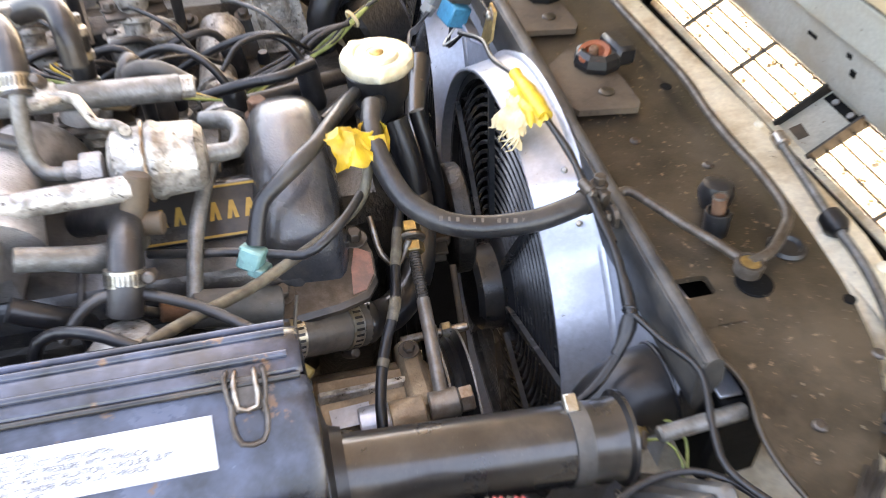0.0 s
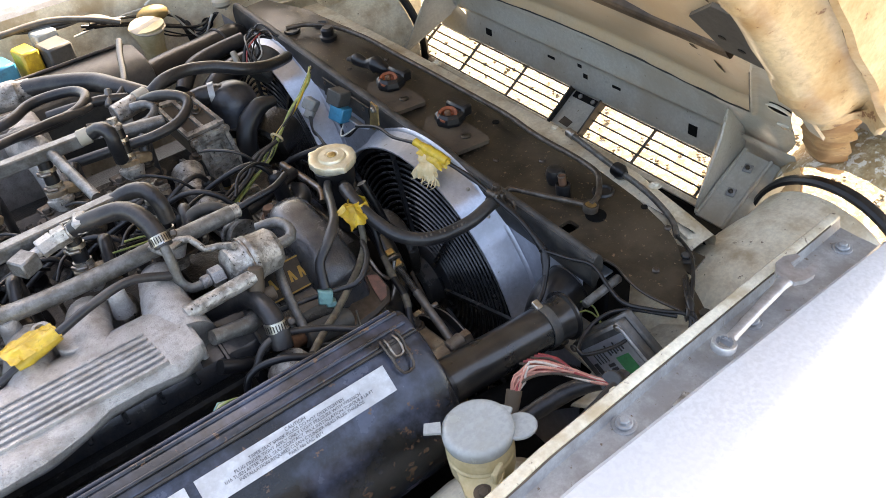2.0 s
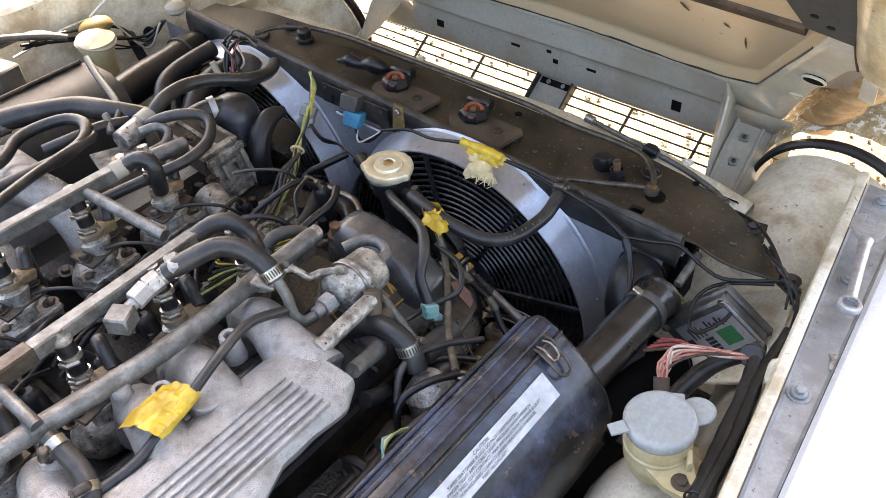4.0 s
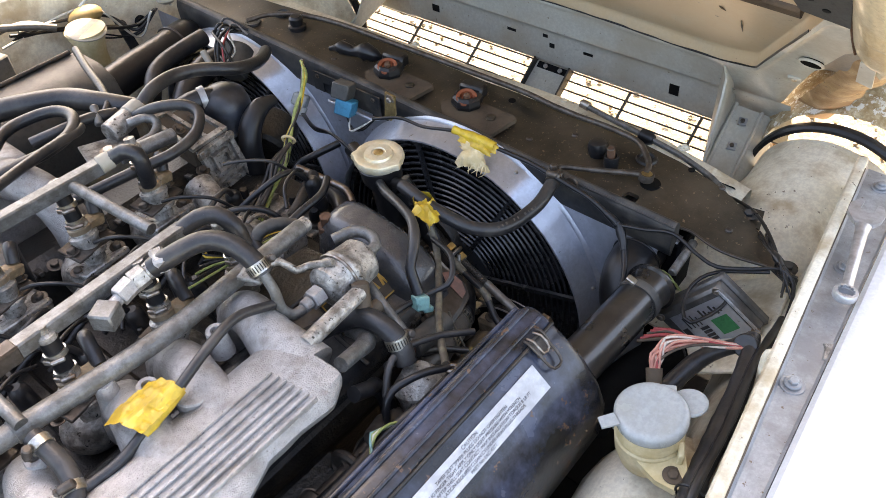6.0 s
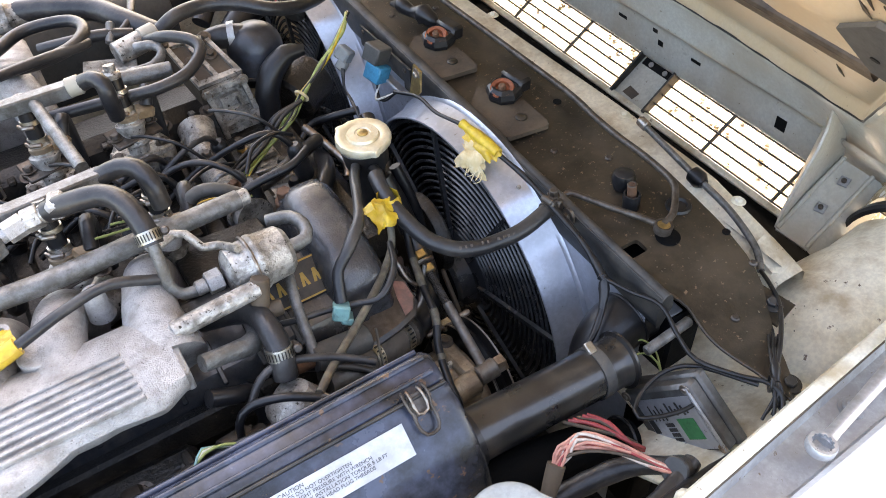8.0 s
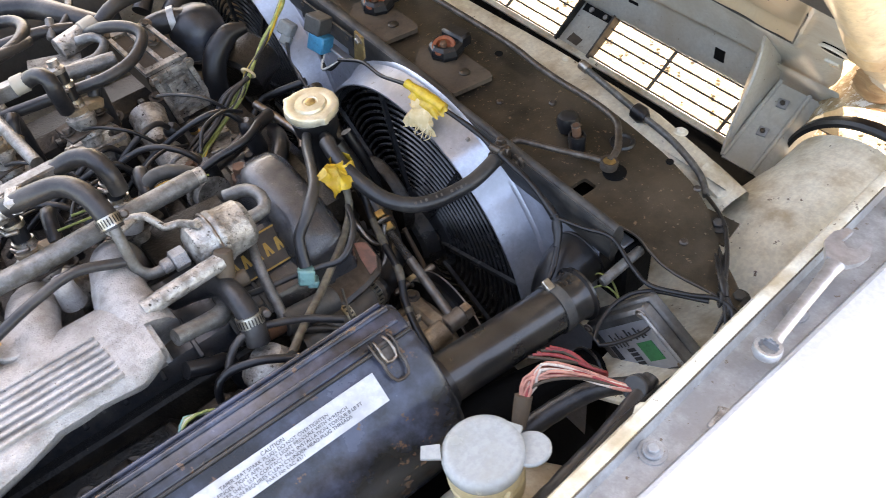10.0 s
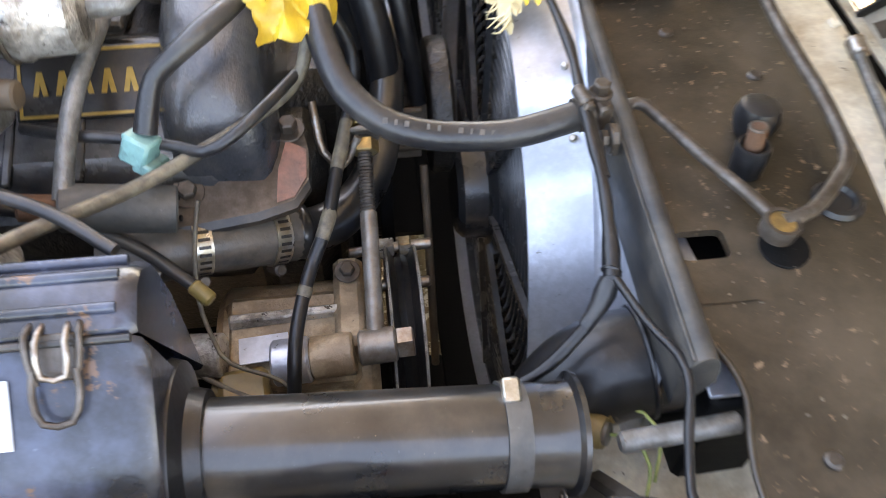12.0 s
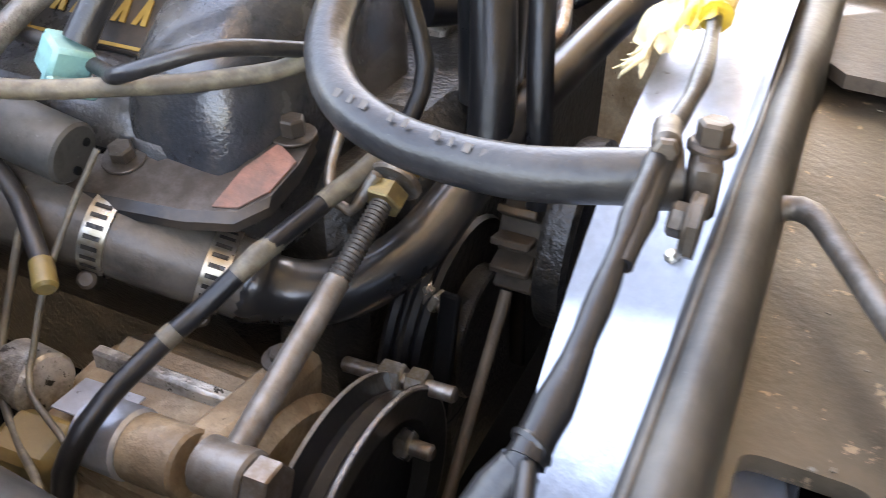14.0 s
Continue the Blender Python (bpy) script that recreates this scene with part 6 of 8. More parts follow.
for x, y, z in ((-0.43, 0.6245, 0.9225), (-0.545, 0.6273, 0.9274)):
    part("saddle", Geo().lathe((x - 0.007, y, z + 0.0003), (1, 0, -0.05), [(0, 0.0114), (0, 0.0128), (0.014, 0.0128), (0.014, 0.0114)], 24), "greypaint", bt)
rail2 = thing("fuel_rail", "grey square-section fuel rail over the far inlet ports", "fuel rail", (-0.4, 0.88, 0.94))
part("rail", Geo().box((-0.40, 0.882, 0.953), (0.48, 0.017, 0.019), (0, 0, -1.6), 0.002), "greypaint", rail2)
part("union", Geo().cyl((-0.165, 0.874, 0.955), (-0.148, 0.871, 0.957), 0.012, 16), "capplastic", rail2, "pale hose union")
single("cross_tube", Geo().tube([(-0.206, 0.872, 0.952), (-0.190, 0.74, 0.938)], 0.0075, 14, smooth=False), "greypaint", "pale grey cross tube joining the two fuel rails", "pipe")
single("cross_tube", Geo().tube([(-0.43, 0.68, 0.948), (-0.428, 0.615, 0.935)], 0.007, 14, smooth=False), "greypaint", "pale grey tube joining rail and balance pipe", "pipe")
h = hose("fuel_hose", [(-0.238, 0.663, 0.958), (-0.219, 0.652, 0.967), (-0.186, 0.638, 0.972), (-0.170, 0.612, 0.970), (-0.164, 0.585, 0.955), (-0.164, 0.573, 0.943)], 0.0115, "black rubber fuel hose arching from the rail", seg=16)
worm_clamp(h, (-0.164, 0.580, 0.949), (0, -0.6, -0.7), 0.0118, (1, 0, 0), 0.012)
single("steel_pipe", Geo().tube([(-0.164, 0.575, 0.945), (-0.165, 0.560, 0.925), (-0.166, 0.554, 0.902), (-0.156, 0.548, 0.888), (-0.135, 0.547, 0.887)], 0.0062, 12), "greypaint", "thin grey steel pipe bending to the regulator", "pipe")
hose("fuel_hose", [(-0.178, 0.693, 0.953), (-0.158, 0.685, 0.961), (-0.142, 0.670, 0.962), (-0.136, 0.652, 0.950), (-0.135, 0.645, 0.925)], 0.0105, "black rubber fuel hose from the rail end", seg=14)
hose("fuel_hose", [(-0.150, 0.871, 0.957), (-0.136, 0.858, 0.966), (-0.128, 0.842, 0.964), (-0.128, 0.838, 0.945), (-0.126, 0.845, 0.915)], 0.0100, "black rubber fuel hose to the far injector", seg=14)
h = hose("tagged_hose", [(-0.47, 0.548, 0.897), (-0.429, 0.538, 0.899), (-0.388, 0.533, 0.902), (-0.350, 0.538, 0.910), (-0.312, 0.540, 0.922), (-0.263, 0.551, 0.930), (-0.217, 0.560, 0.930), (-0.172, 0.558, 0.912)], 0.0056, "black rubber vacuum hose across the manifold, tagged with yellow tape", seg=12)
rows = []
for i in range(22):
    u = i / 21
    row = []
    for j in range(17):
        v = j / 16
        p = Vector((-0.364 + 0.058 * u, 0.530 + 0.008 * u, 0.923))
        o = Vector((-0.014 + 0.006 * u, 0.056 - 0.020 * abs(u - 0.45) ** 1.6, -0.004)) * (v - 0.10)
        c = 0.0045 * noise.noise(Vector((u * 5, v * 5, 1))) + 0.002 * noise.noise(Vector((u * 14, v * 13, 6)))
        row.append(p + o + Vector((0.3 * c, -0.3 * c, c + 0.006 * math.sin(math.pi * v) - 0.012 * v * v)))
    rows.append(row)
g = Geo().grid(rows)
part("tape_tag", g, "yellow", h, "crinkled yellow tape tag", sharp=24)
part("tape_wrap", Geo().tube([(-0.358, 0.537, 0.908), (-0.334, 0.5385, 0.916), (-0.308, 0.541, 0.923)], 0.0088, 12, wob=0.15), "yellow", h)
h = hose("branch_hose", [(-0.428, 0.600, 0.930), (-0.426, 0.578, 0.922), (-0.427, 0.552, 0.910), (-0.440, 0.530, 0.900), (-0.48, 0.51, 0.89)], 0.0098, "grey rubber branch hose with two worm clamps", "rubber", seg=14)
worm_clamp(h, (-0.427, 0.588, 0.927), (0, -1, -0.35), 0.0100, (-1, 0, 0.2), 0.010)
worm_clamp(h, (-0.432, 0.541, 0.905), (-0.3, -0.9, -0.4), 0.0100, (-0.2, 0.2, 1), 0.010)


def injector(x, y, z, far=False):
    s = 1 if far else -1
    inj = thing("fuel_injector", "fuel injector with clamps, grey body and dirty plug", "fuel injector", (x, y, z - 0.09), group="fuel injectors")
    a = Vector((0.04, 0.26, 1)).normalized()
    p = Vector((x, y, z - 0.085))
    part("body", Geo().lathe(p, a, [(0, 0.013), (0.014, 0.014), (0.017, 0.0195), (0.022, 0.0195), (0.024, 0.015), (0.034, 0.016), (0.038, 0.0185), (0.043, 0.0185), (0.045, 0.014), (0.058, 0.0125), (0.062, 0.010)], 24), "alu_dirty", inj)
    part("collar", Geo().lathe(p + a * 0.047, a, [(0, 0.0135), (0.002, 0.0150), (0.007, 0.0150), (0.009, 0.0125)], 22), "alu_brown", inj, "dull brown collar")
    part("flange", Geo().box(p + a * 0.030, (0.064, 0.036, 0.005), (12, 4, 15), 0.004), "darksteel", inj)
    for dx in (-0.024, 0.024):
        bolt(inj, p + a * 0.032 + Vector((dx, dx * 0.27, 0)), a, 0.0058, 0.006, material="darksteel")
    part("hose_stub", Geo().cyl(p + a * 0.058, p + a * 0.104, 0.0100, 16), "rubber_dark", inj)
    part("inlet_spigot", Geo().lathe(p + a * 0.100, a, [(0, 0.0085), (0.004, 0.0105), (0.009, 0.0105), (0.012, 0.007), (0.020, 0.007)], 16), "alu_dirty", inj, "grimy metal spigot")
    for hh in (0.063, 0.086):
        q = p + a * hh
        c = part("clamp", Geo().lathe(q - a * 0.003, a, [(0, 0.0105), (0, 0.0120), (0.006, 0.0120), (0.006, 0.0105)], 20), "zinc", inj)
        part("screw", Geo().cyl(q + Vector((-0.012, -0.010, 0)), q + Vector((0.002, -0.015, 0)), 0.0028, 10).box(q + Vector((-0.013, -0.006, 0)), (0.003, 0.008, 0.006), (0, 0, 30), 0.001), "steel", c)
    part("plug", Geo().box(p + a * 0.048 + Vector((0.020, 0.006 * s, 0)), (0.028, 0.020, 0.015), (0, 20, 20), 0.003), "tanplug", inj, "tan plastic plug")
    part("boot", Geo().tube([p + a * 0.05 + Vector((0.028, 0.010 * s, 0.002)), p + a * 0.056 + Vector((0.036, 0.020, 0.012)), p + a * 0.04 + Vector((0.040, 0.034, 0.002)), p + a * 0.0 + Vector((0.042, 0.045, -0.02))], [0.008, 0.0085, 0.007, 0.006], 12), "rubber", inj, "grey rubber boot")
    return inj


for x in (-0.247, -0.362, -0.475, -0.60):
    injector(x, 0.653, 0.930)
injector(-0.140, 0.655, 0.920)
for x in (-0.115, -0.222, -0.335, -0.45):
    injector(x, 0.858, 0.928, True)
rng = random.Random(12)
for k in range(8):
    x = -0.50 + 0.075 * k
    pts = [(x + 0.03, 0.722 + 0.026 * (k % 2), 0.836 + 0.006 * (k % 3)), (x + 0.008, 0.738 + 0.02 * (k % 2), 0.866 + 0.006 * (k % 3)), (x - 0.03, 0.765, 0.872), (x - 0.09, 0.785, 0.84), (x - 0.15, 0.79, 0.80)]
    ld = thing("plug_lead", "black spark plug lead in the engine valley", "plug lead", pts[0], group="plug leads")
    part("lead", Geo().tube(pts, 0.0042, 8), "rubber_dark" if k % 2 else "rubber", ld)
    part("boot", Geo().lathe(Vector(pts[0]) + Vector((0.004, -0.004, -0.045)), (-0.10, 0.08, 1), [(0, 0.011), (0.006, 0.0125), (0.046, 0.0118), (0.052, 0.0105), (0.056, 0.006)], 18), "rubber", ld)
for k in range(7):
    x = -0.46 + 0.07 * k
    pts = [(x + 0.02, 0.835, 0.826), (x, 0.822, 0.856), (x - 0.045, 0.808, 0.85), (x - 0.10, 0.80, 0.81)]
    ld = thing("plug_lead", "black spark plug lead in the engine valley", "plug lead", pts[0], group="plug leads")
    part("lead", Geo().tube(pts, 0.0042, 8), "rubber", ld)
    part("boot", Geo().lathe(Vector(pts[0]) + Vector((0.004, 0.004, -0.04)), (-0.12, -0.1, 1), [(0, 0.011), (0.006, 0.0125), (0.040, 0.0118), (0.046, 0.0105), (0.050, 0.006)], 18), "rubber_dark", ld)

# regulator and the small parts before the cover
reg = thing("fuel_regulator", "dull aluminium pressure regulator can with a wire band", "regulator", (-0.08, 0.55, 0.85))
rc, rd = Vector((-0.112, 0.548, 0.888)), Vector((1.0, 0.05, -0.04)).normalized()
part("can", Geo().lathe(rc, rd, [(0, 0.010), (0.002, 0.020), (0.006, 0.026), (0.030, 0.029), (0.033, 0.031), (0.037, 0.031), (0.040, 0.029), (0.066, 0.0275), (0.072, 0.022), (0.074, 0.010)], 32), "alu_dirty", reg)
part("wire_band", Geo().torus(rc + rd * 0.028, rd, 0.0305, 0.0018, 36, 6), "steel", reg)
part("outlet", Geo().tube([rc + rd * 0.072, rc + rd * 0.094 + Vector((0, 0, 0.001)), rc + rd * 0.100 + Vector((0, 0.016, 0.006)), rc + rd * 0.092 + Vector((0, 0.036, 0.006)), rc + rd * 0.07 + Vector((0, 0.050, 0.0))], 0.0075, 12), "greypaint", reg)
part("union_nut", Geo().hexa(rc - rd * 0.004, rc - rd * 0.020, 0.0125).cyl(rc - rd * 0.02, rc - rd * 0.032, 0.008, 14), "alu", reg)
part("strap", Geo().tube([(-0.150, 0.600, 0.925), (-0.130, 0.590, 0.925), (-0.120, 0.578, 0.910), (-0.105, 0.574, 0.908), (-0.092, 0.545, 0.920)], 0.0045, 8).box((-0.158, 0.600, 0.925), (0.03, 0.03, 0.006), (0, 0, 20), 0.002), "alu_dirty", reg, "bent aluminium strap")
single("square_pipe", Geo().tube([(-0.092, 0.508, 0.894), (-0.183, 0.500, 0.897)], 0.0098, 12, smooth=False), "alu_dirty", "stubby cast pipe between plenum and regulator strap", "pipe")
single("small_valve", Geo().cyl((-0.086, 0.512, 0.902), (-0.098, 0.500, 0.868), 0.010, 14).cyl((-0.075, 0.497, 0.866), (-0.10, 0.500, 0.866), 0.009, 14), "bronze", "small brown fitting under the pipe end", "fitting")
single("dipstick_tube", Geo().tube([(-0.040, 0.575, 0.862), (-0.056, 0.515, 0.842), (-0.064, 0.462, 0.812)], 0.0062, 12), "greypaint", "slim grey tube crossing the badge", "pipe")
sw = thing("thermo_switch", "grey cylindrical switch with copper end below the cover", "switch", (-0.06, 0.465, 0.80))
part("body", Geo().cyl((-0.068, 0.462, 0.806), (-0.001, 0.468, 0.790), 0.0152, 26), "greyplastic", sw)
for a in (0.4, 2.5, 4.6):
    part("hole", Geo().cyl((-0.0018, 0.468 + 0.008 * math.cos(a), 0.790 + 0.008 * math.sin(a)), (-0.0002, 0.468 + 0.008 * math.cos(a), 0.790 + 0.008 * math.sin(a)), 0.0022, 10, 0.0002), "core", sw)
part("copper_end", Geo().cyl((-0.090, 0.459, 0.812), (-0.068, 0.462, 0.806), 0.0085, 14), "rust", sw, "copper-coloured end")
teal = thing("teal_plug", "bright teal plastic plug on a black cable", "plug", (-0.018, 0.488, 0.81))
part("plug", Geo().box((-0.017, 0.489, 0.825), (0.018, 0.020, 0.018), (-25, 15, -28), 0.002).box((-0.013, 0.485, 0.815), (0.013, 0.023, 0.008), (-25, 15, -28), 0.0015).box((-0.021, 0.492, 0.834), (0.006, 0.012, 0.004), (-25, 15, -28), 0.001), "teal", teal)
part("cable", Geo().tube([(-0.013, 0.495, 0.832), (-0.009, 0.504, 0.845), (-0.003, 0.514, 0.858), (0.010, 0.520, 0.868), (0.028, 0.532, 0.877), (0.046, 0.552, 0.880), (0.061, 0.584, 0.877), (0.079, 0.627, 0.868), (0.092, 0.65, 0.864)], [0.0075, 0.007, 0.0065, 0.0065, 0.0075, 0.0065, 0.006, 0.0065, 0.006], 12), "rubber", teal)
hose("cable", [(0.078, 0.548, 0.826), (0.060, 0.505, 0.838), (0.040, 0.484, 0.834), (0.023, 0.479, 0.828), (0.005, 0.490, 0.823), (-0.031, 0.500, 0.824), (-0.063, 0.505, 0.825), (-0.10, 0.53, 0.81)], 0.0038, "black cable looped round the front cover", "rubber", "cable")
hose("cable", [(0.092, 0.572, 0.858), (0.079, 0.546, 0.824), (0.046, 0.513, 0.818), (0.013, 0.485, 0.819), (-0.020, 0.458, 0.822), (-0.060, 0.420, 0.838), (-0.088, 0.390, 0.850)], 0.0046, "brown sheathed cable ending in a ring terminal", "wornsleeve", "cable")
single("ring_terminal", Geo().torus((-0.088, 0.382, 0.850), (0.3, 0.2, 1), 0.0065, 0.0022, 18, 6), "steel", "steel ring terminal on the cable end", "terminal")
hose("cable", [(-0.090, 0.384, 0.852), (-0.120, 0.398, 0.860), (-0.150, 0.412, 0.852), (-0.165, 0.410, 0.838), (-0.170, 0.405, 0.80)], 0.0045, "black cable beside the filter housing", "rubber_dark", "cable")
hose("cable", [(-0.020, 0.404, 0.832), (-0.056, 0.427, 0.842), (-0.101, 0.441, 0.852), (-0.129, 0.437, 0.850), (-0.150, 0.425, 0.83)], 0.0042, "black cable beside the filter housing", "rubber", "cable")
can = thing("vacuum_can", "round aluminium vacuum can below the hose", "vacuum can", (-0.105, 0.42, 0.78))
part("can", Geo().lathe((-0.112, 0.400, 0.775), (0.10, 0.30, 1), [(0, 0.018), (0.008, 0.026), (0.040, 0.029), (0.043, 0.031), (0.047, 0.031), (0.052, 0.027), (0.066, 0.016)], 28), "alu_dirty", can)
h = hose("breather_hose", [(-0.106, 0.432, 0.840), (-0.101, 0.446, 0.862), (-0.100, 0.470, 0.872), (-0.104, 0.502, 0.868), (-0.122, 0.530, 0.852), (-0.150, 0.552, 0.836)], 0.0125, "black rubber breather hose with clamp", seg=16)
worm_clamp(h, (-0.1015, 0.447, 0.862), (0.1, 0.45, 0.8), 0.0128, (1, 0, 0), 0.012)
hose("breather_hose", [(-0.172, 0.462, 0.880), (-0.146, 0.468, 0.870), (-0.122, 0.476, 0.858), (-0.108, 0.495, 0.846), (-0.104, 0.520, 0.836)], [0.009, 0.009, 0.011, 0.011, 0.011], "grey rubber elbow from the plenum end", "greypaint", "hose", 14)
hose("breather_hose", [(-0.18, 0.44, 0.855), (-0.155, 0.442, 0.838), (-0.14, 0.45, 0.82), (-0.135, 0.44, 0.79)], 0.009, "black elbow under the plenum", "rubber_dark", "hose", 14)
single("steering_can", Geo().blob((-0.20, 0.385, 0.745), (0.055, 0.045, 0.05), 20), "rubber_dark", "round black canister deep beside the filter", "canister")
single("clutter_bracket", Geo().box((-0.165, 0.405, 0.80), (0.05, 0.02, 0.03), (10, 20, 30), 0.004).cyl((-0.19, 0.41, 0.81), (-0.16, 0.42, 0.80), 0.012, 14).cyl((-0.23, 0.395, 0.79), (-0.21, 0.40, 0.815), 0.010, 12), "darksteel", "rusty brown linkage between plenum and filter", "linkage")
hose("wire", [(-0.36, 0.375, 0.855), (-0.25, 0.380, 0.848), (-0.20, 0.385, 0.845), (-0.15, 0.378, 0.85)], 0.006, "black wiring along the filter housing", "rubber_dark", "wiring")
for k in range(4):
    hose("wire", [(-0.225 + 0.002 * k, 0.378, 0.845 + 0.002 * k), (-0.205, 0.386 + 0.002 * k, 0.856), (-0.185, 0.385, 0.855 - 0.002 * k), (-0.165, 0.378, 0.845)], 0.0016, "thin green and white wire by the filter", ("greenwire", "white_wire", "greenwire", "teal")[k], "wiring", 6, "green wires")


# ---------------------------------------------------------------- air filter housing, intake pipe
filt = thing("air_filter", "long black air filter housing with worn paint and printed label", "air filter", (-0.3, 0.30, 0.68))
LP = [(0.378, 0.74), (0.376, 0.83), (0.368, 0.868), (0.352, 0.884), (0.340, 0.886), (0.322, 0.8795), (0.320, 0.8755)]
BP = [(0.323, 0.8735), (0.319, 0.8725), (0.316, 0.8690), (0.310, 0.8665), (0.294, 0.8545), (0.276, 0.8395), (0.256, 0.815), (0.244, 0.785), (0.243, 0.745), (0.255, 0.71), (0.30, 0.69), (0.37, 0.70)]


def shell(profile, x0, x1, inset, name, mtl, label):
    c = Vector((0, sum(p[0] for p in profile) / len(profile), sum(p[1] for p in profile) / len(profile)))
    rows = []
    for x, k in ((x0, 0.9), (x0 + 0.006, 1.0), (x1 - 0.010, 1.0), (x1 - 0.003, 1 - inset * 0.35), (x1, 1 - inset)):
        rows.append([(x, c.y + (y - c.y) * k, c.z + (z - c.z) * k) for y, z in profile])
    g = Geo().grid(rows)
    g.add(rows[-1], [tuple(range(len(profile)))])
    g.add(rows[0], [tuple(range(len(profile)))])
    return part(name, g, mtl, filt, label)


shell(LP, -0.70, 0.012, 0.10, "lid", "filterpaint", "black lid, paint worn to blue and rust")
shell(BP, -0.70, 0.016, 0.10, "canister", "filterpaint", "satin black canister")
part("seam_wire", Geo().tube([(-0.69, 0.3185, 0.8765), (-0.3, 0.3190, 0.8768), (0.010, 0.3185, 0.8765)], 0.0022, 6), "blackpaint", filt)
for y, z, r in ((0.3475, 0.8850, 0.0030), (0.3310, 0.8832, 0.0026), (0.3625, 0.8760, 0.0030)):
    part("lid_ridge", Geo().tube([(-0.69, y, z), (-0.30, y, z + 0.0004), (0.004, y, z)], r, 8), "filterpaint", filt)
part("lid_seal", Geo().tube([(-0.69, 0.3795, 0.842), (-0.35, 0.3805, 0.846), (-0.05, 0.379, 0.842), (0.008, 0.377, 0.836)], 0.0055, 10, wob=0.2), "rubber_dark", filt, "black rubber edge seal")
part("front_spigot", Geo().lathe((0.010, 0.303, 0.786), (1, 0, -0.02), [(0, 0.050), (0.006, 0.048), (0.010, 0.034), (0.018, 0.032)], 32), "rubber_dark", filt, "black rubber spigot")
sl = Vector((0, -0.018, -0.0145)).normalized()
sn = Vector((0, -0.0145, 0.018)).normalized()
lp = Vector((0, 0.3085, 0.8660)) + sn * 0.0012
g = Geo().prism([lp + Vector((-0.268, 0, 0)), lp + Vector((-0.044, 0, 0)), lp + Vector((-0.044, 0, 0)) + sl * 0.031, lp + Vector((-0.268, 0, 0)) + sl * 0.031], sn * 0.0006)
lab = part("caution_label", g, "label", filt, "white caution label with small print")
lp2 = lp
g = Geo().prism([lp + Vector((-0.42, 0, 0)), lp + Vector((-0.278, 0, 0)), lp + Vector((-0.278, 0, 0)) + sl * 0.031, lp + Vector((-0.42, 0, 0)) + sl * 0.031], sn * 0.0006)
lab2 = part("second_label", g, "label", filt, "white label with unreadable print")
for k in range(5):
    for j, (a, b) in enumerate(((-0.41, -0.37), (-0.366, -0.345), (-0.34, -0.30))):
        p = lp + sl * (0.006 + 0.0045 * k) + sn * 0.0009
        g = Geo().prism([p + Vector((a, 0, 0)), p + Vector((b - 0.004 * (k % 2), 0, 0)), p + Vector((b - 0.004 * (k % 2), 0, 0)) + sl * 0.0022, p + Vector((a, 0, 0)) + sl * 0.0022], sn * 0.0003)
        part("print_bar", g, "ink", lab2)
LINES = ("CAUTION", "TAPER SEAT SPARK PLUGS DO NOT OVERTIGHTEN", "PLUG FINGER TIGHT APPLY ONLY LIGHT PRESSURE WITH WRENCH", "1/16 TURN AFTER SHELL SEAT CONTACT. MAX INSTALLATION TORQUE 8 LB FT", "INSTALLATION REQUIRES CLEAN CYLINDER HEAD PLUG THREADS", "PART No EAC 4371")
tm = Matrix((Vector((1, 0, 0)), -sl, sn)).transposed().to_4x4()
for k, line in enumerate(LINES):
    cu = bpy.data.curves.new("print", "FONT")
    cu.body, cu.size, cu.align_x, cu.extrude = line, 0.0049 if k else 0.0054, "CENTER", 0.0001
    cu.materials.append(M["ink"])
    ob = new("print", cu)
    ob.parent = lab
    p = lp + Vector((-0.156, 0, 0)) + sl * (0.0058 + 0.0046 * k) + sn * 0.0009 - ORIGIN[filt]
    ob.matrix_local = Matrix.Translation(p) @ tm


def toggle_clip(x):
    c = Vector((x, 0.3185, 0.8755))
    k = 0.78
    clip = part("toggle_clip", Geo().box(c + Vector((0, -0.005, -0.0035)) * k, (0.017, 0.020, 0.003), (38, 0, 0), 0.001).box(c + Vector((0, -0.013, -0.011)) * k, (0.018, 0.005, 0.005), (38, 0, 0), 0.001), "darksteel", filt, "steel toggle clip")
    g = Geo()
    for s in (-1, 1):
        g.tube([c + Vector((0.013 * s, 0.012, 0.005)) * k, c + Vector((0.015 * s, 0.002, 0.009)) * k, c + Vector((0.014 * s, -0.010, 0.000)) * k, c + Vector((0.011 * s, -0.020, -0.010)) * k], 0.0016, 6)
    g.tube([c + Vector((0.012, -0.014, -0.003)) * k, c + Vector((0.013, -0.026, -0.012)) * k, c + Vector((0.008, -0.038, -0.021)) * k, c + Vector((-0.008, -0.038, -0.021)) * k, c + Vector((-0.013, -0.026, -0.012)) * k, c + Vector((-0.012, -0.014, -0.003)) * k], 0.0017, 6)
    part("wire_bail", g, "darksteel", clip)
    g = Geo().tube([c + Vector((0.007, 0.010, 0.006)) * k, c + Vector((0.008, -0.004, 0.009)) * k, c + Vector((0.007, -0.018, -0.004)) * k, c + Vector((-0.007, -0.018, -0.004)) * k, c + Vector((-0.008, -0.004, 0.009)) * k, c + Vector((-0.007, 0.010, 0.006)) * k], 0.0015, 6)
    part("inner_bail", g, "steel", clip, "bright inner wire loop")


toggle_clip(-0.022)
toggle_clip(-0.46)

PA, PB = Vector((0.014, 0.303, 0.785)), Vector((0.222, 0.300, 0.769))
pd = (PB - PA).normalized()
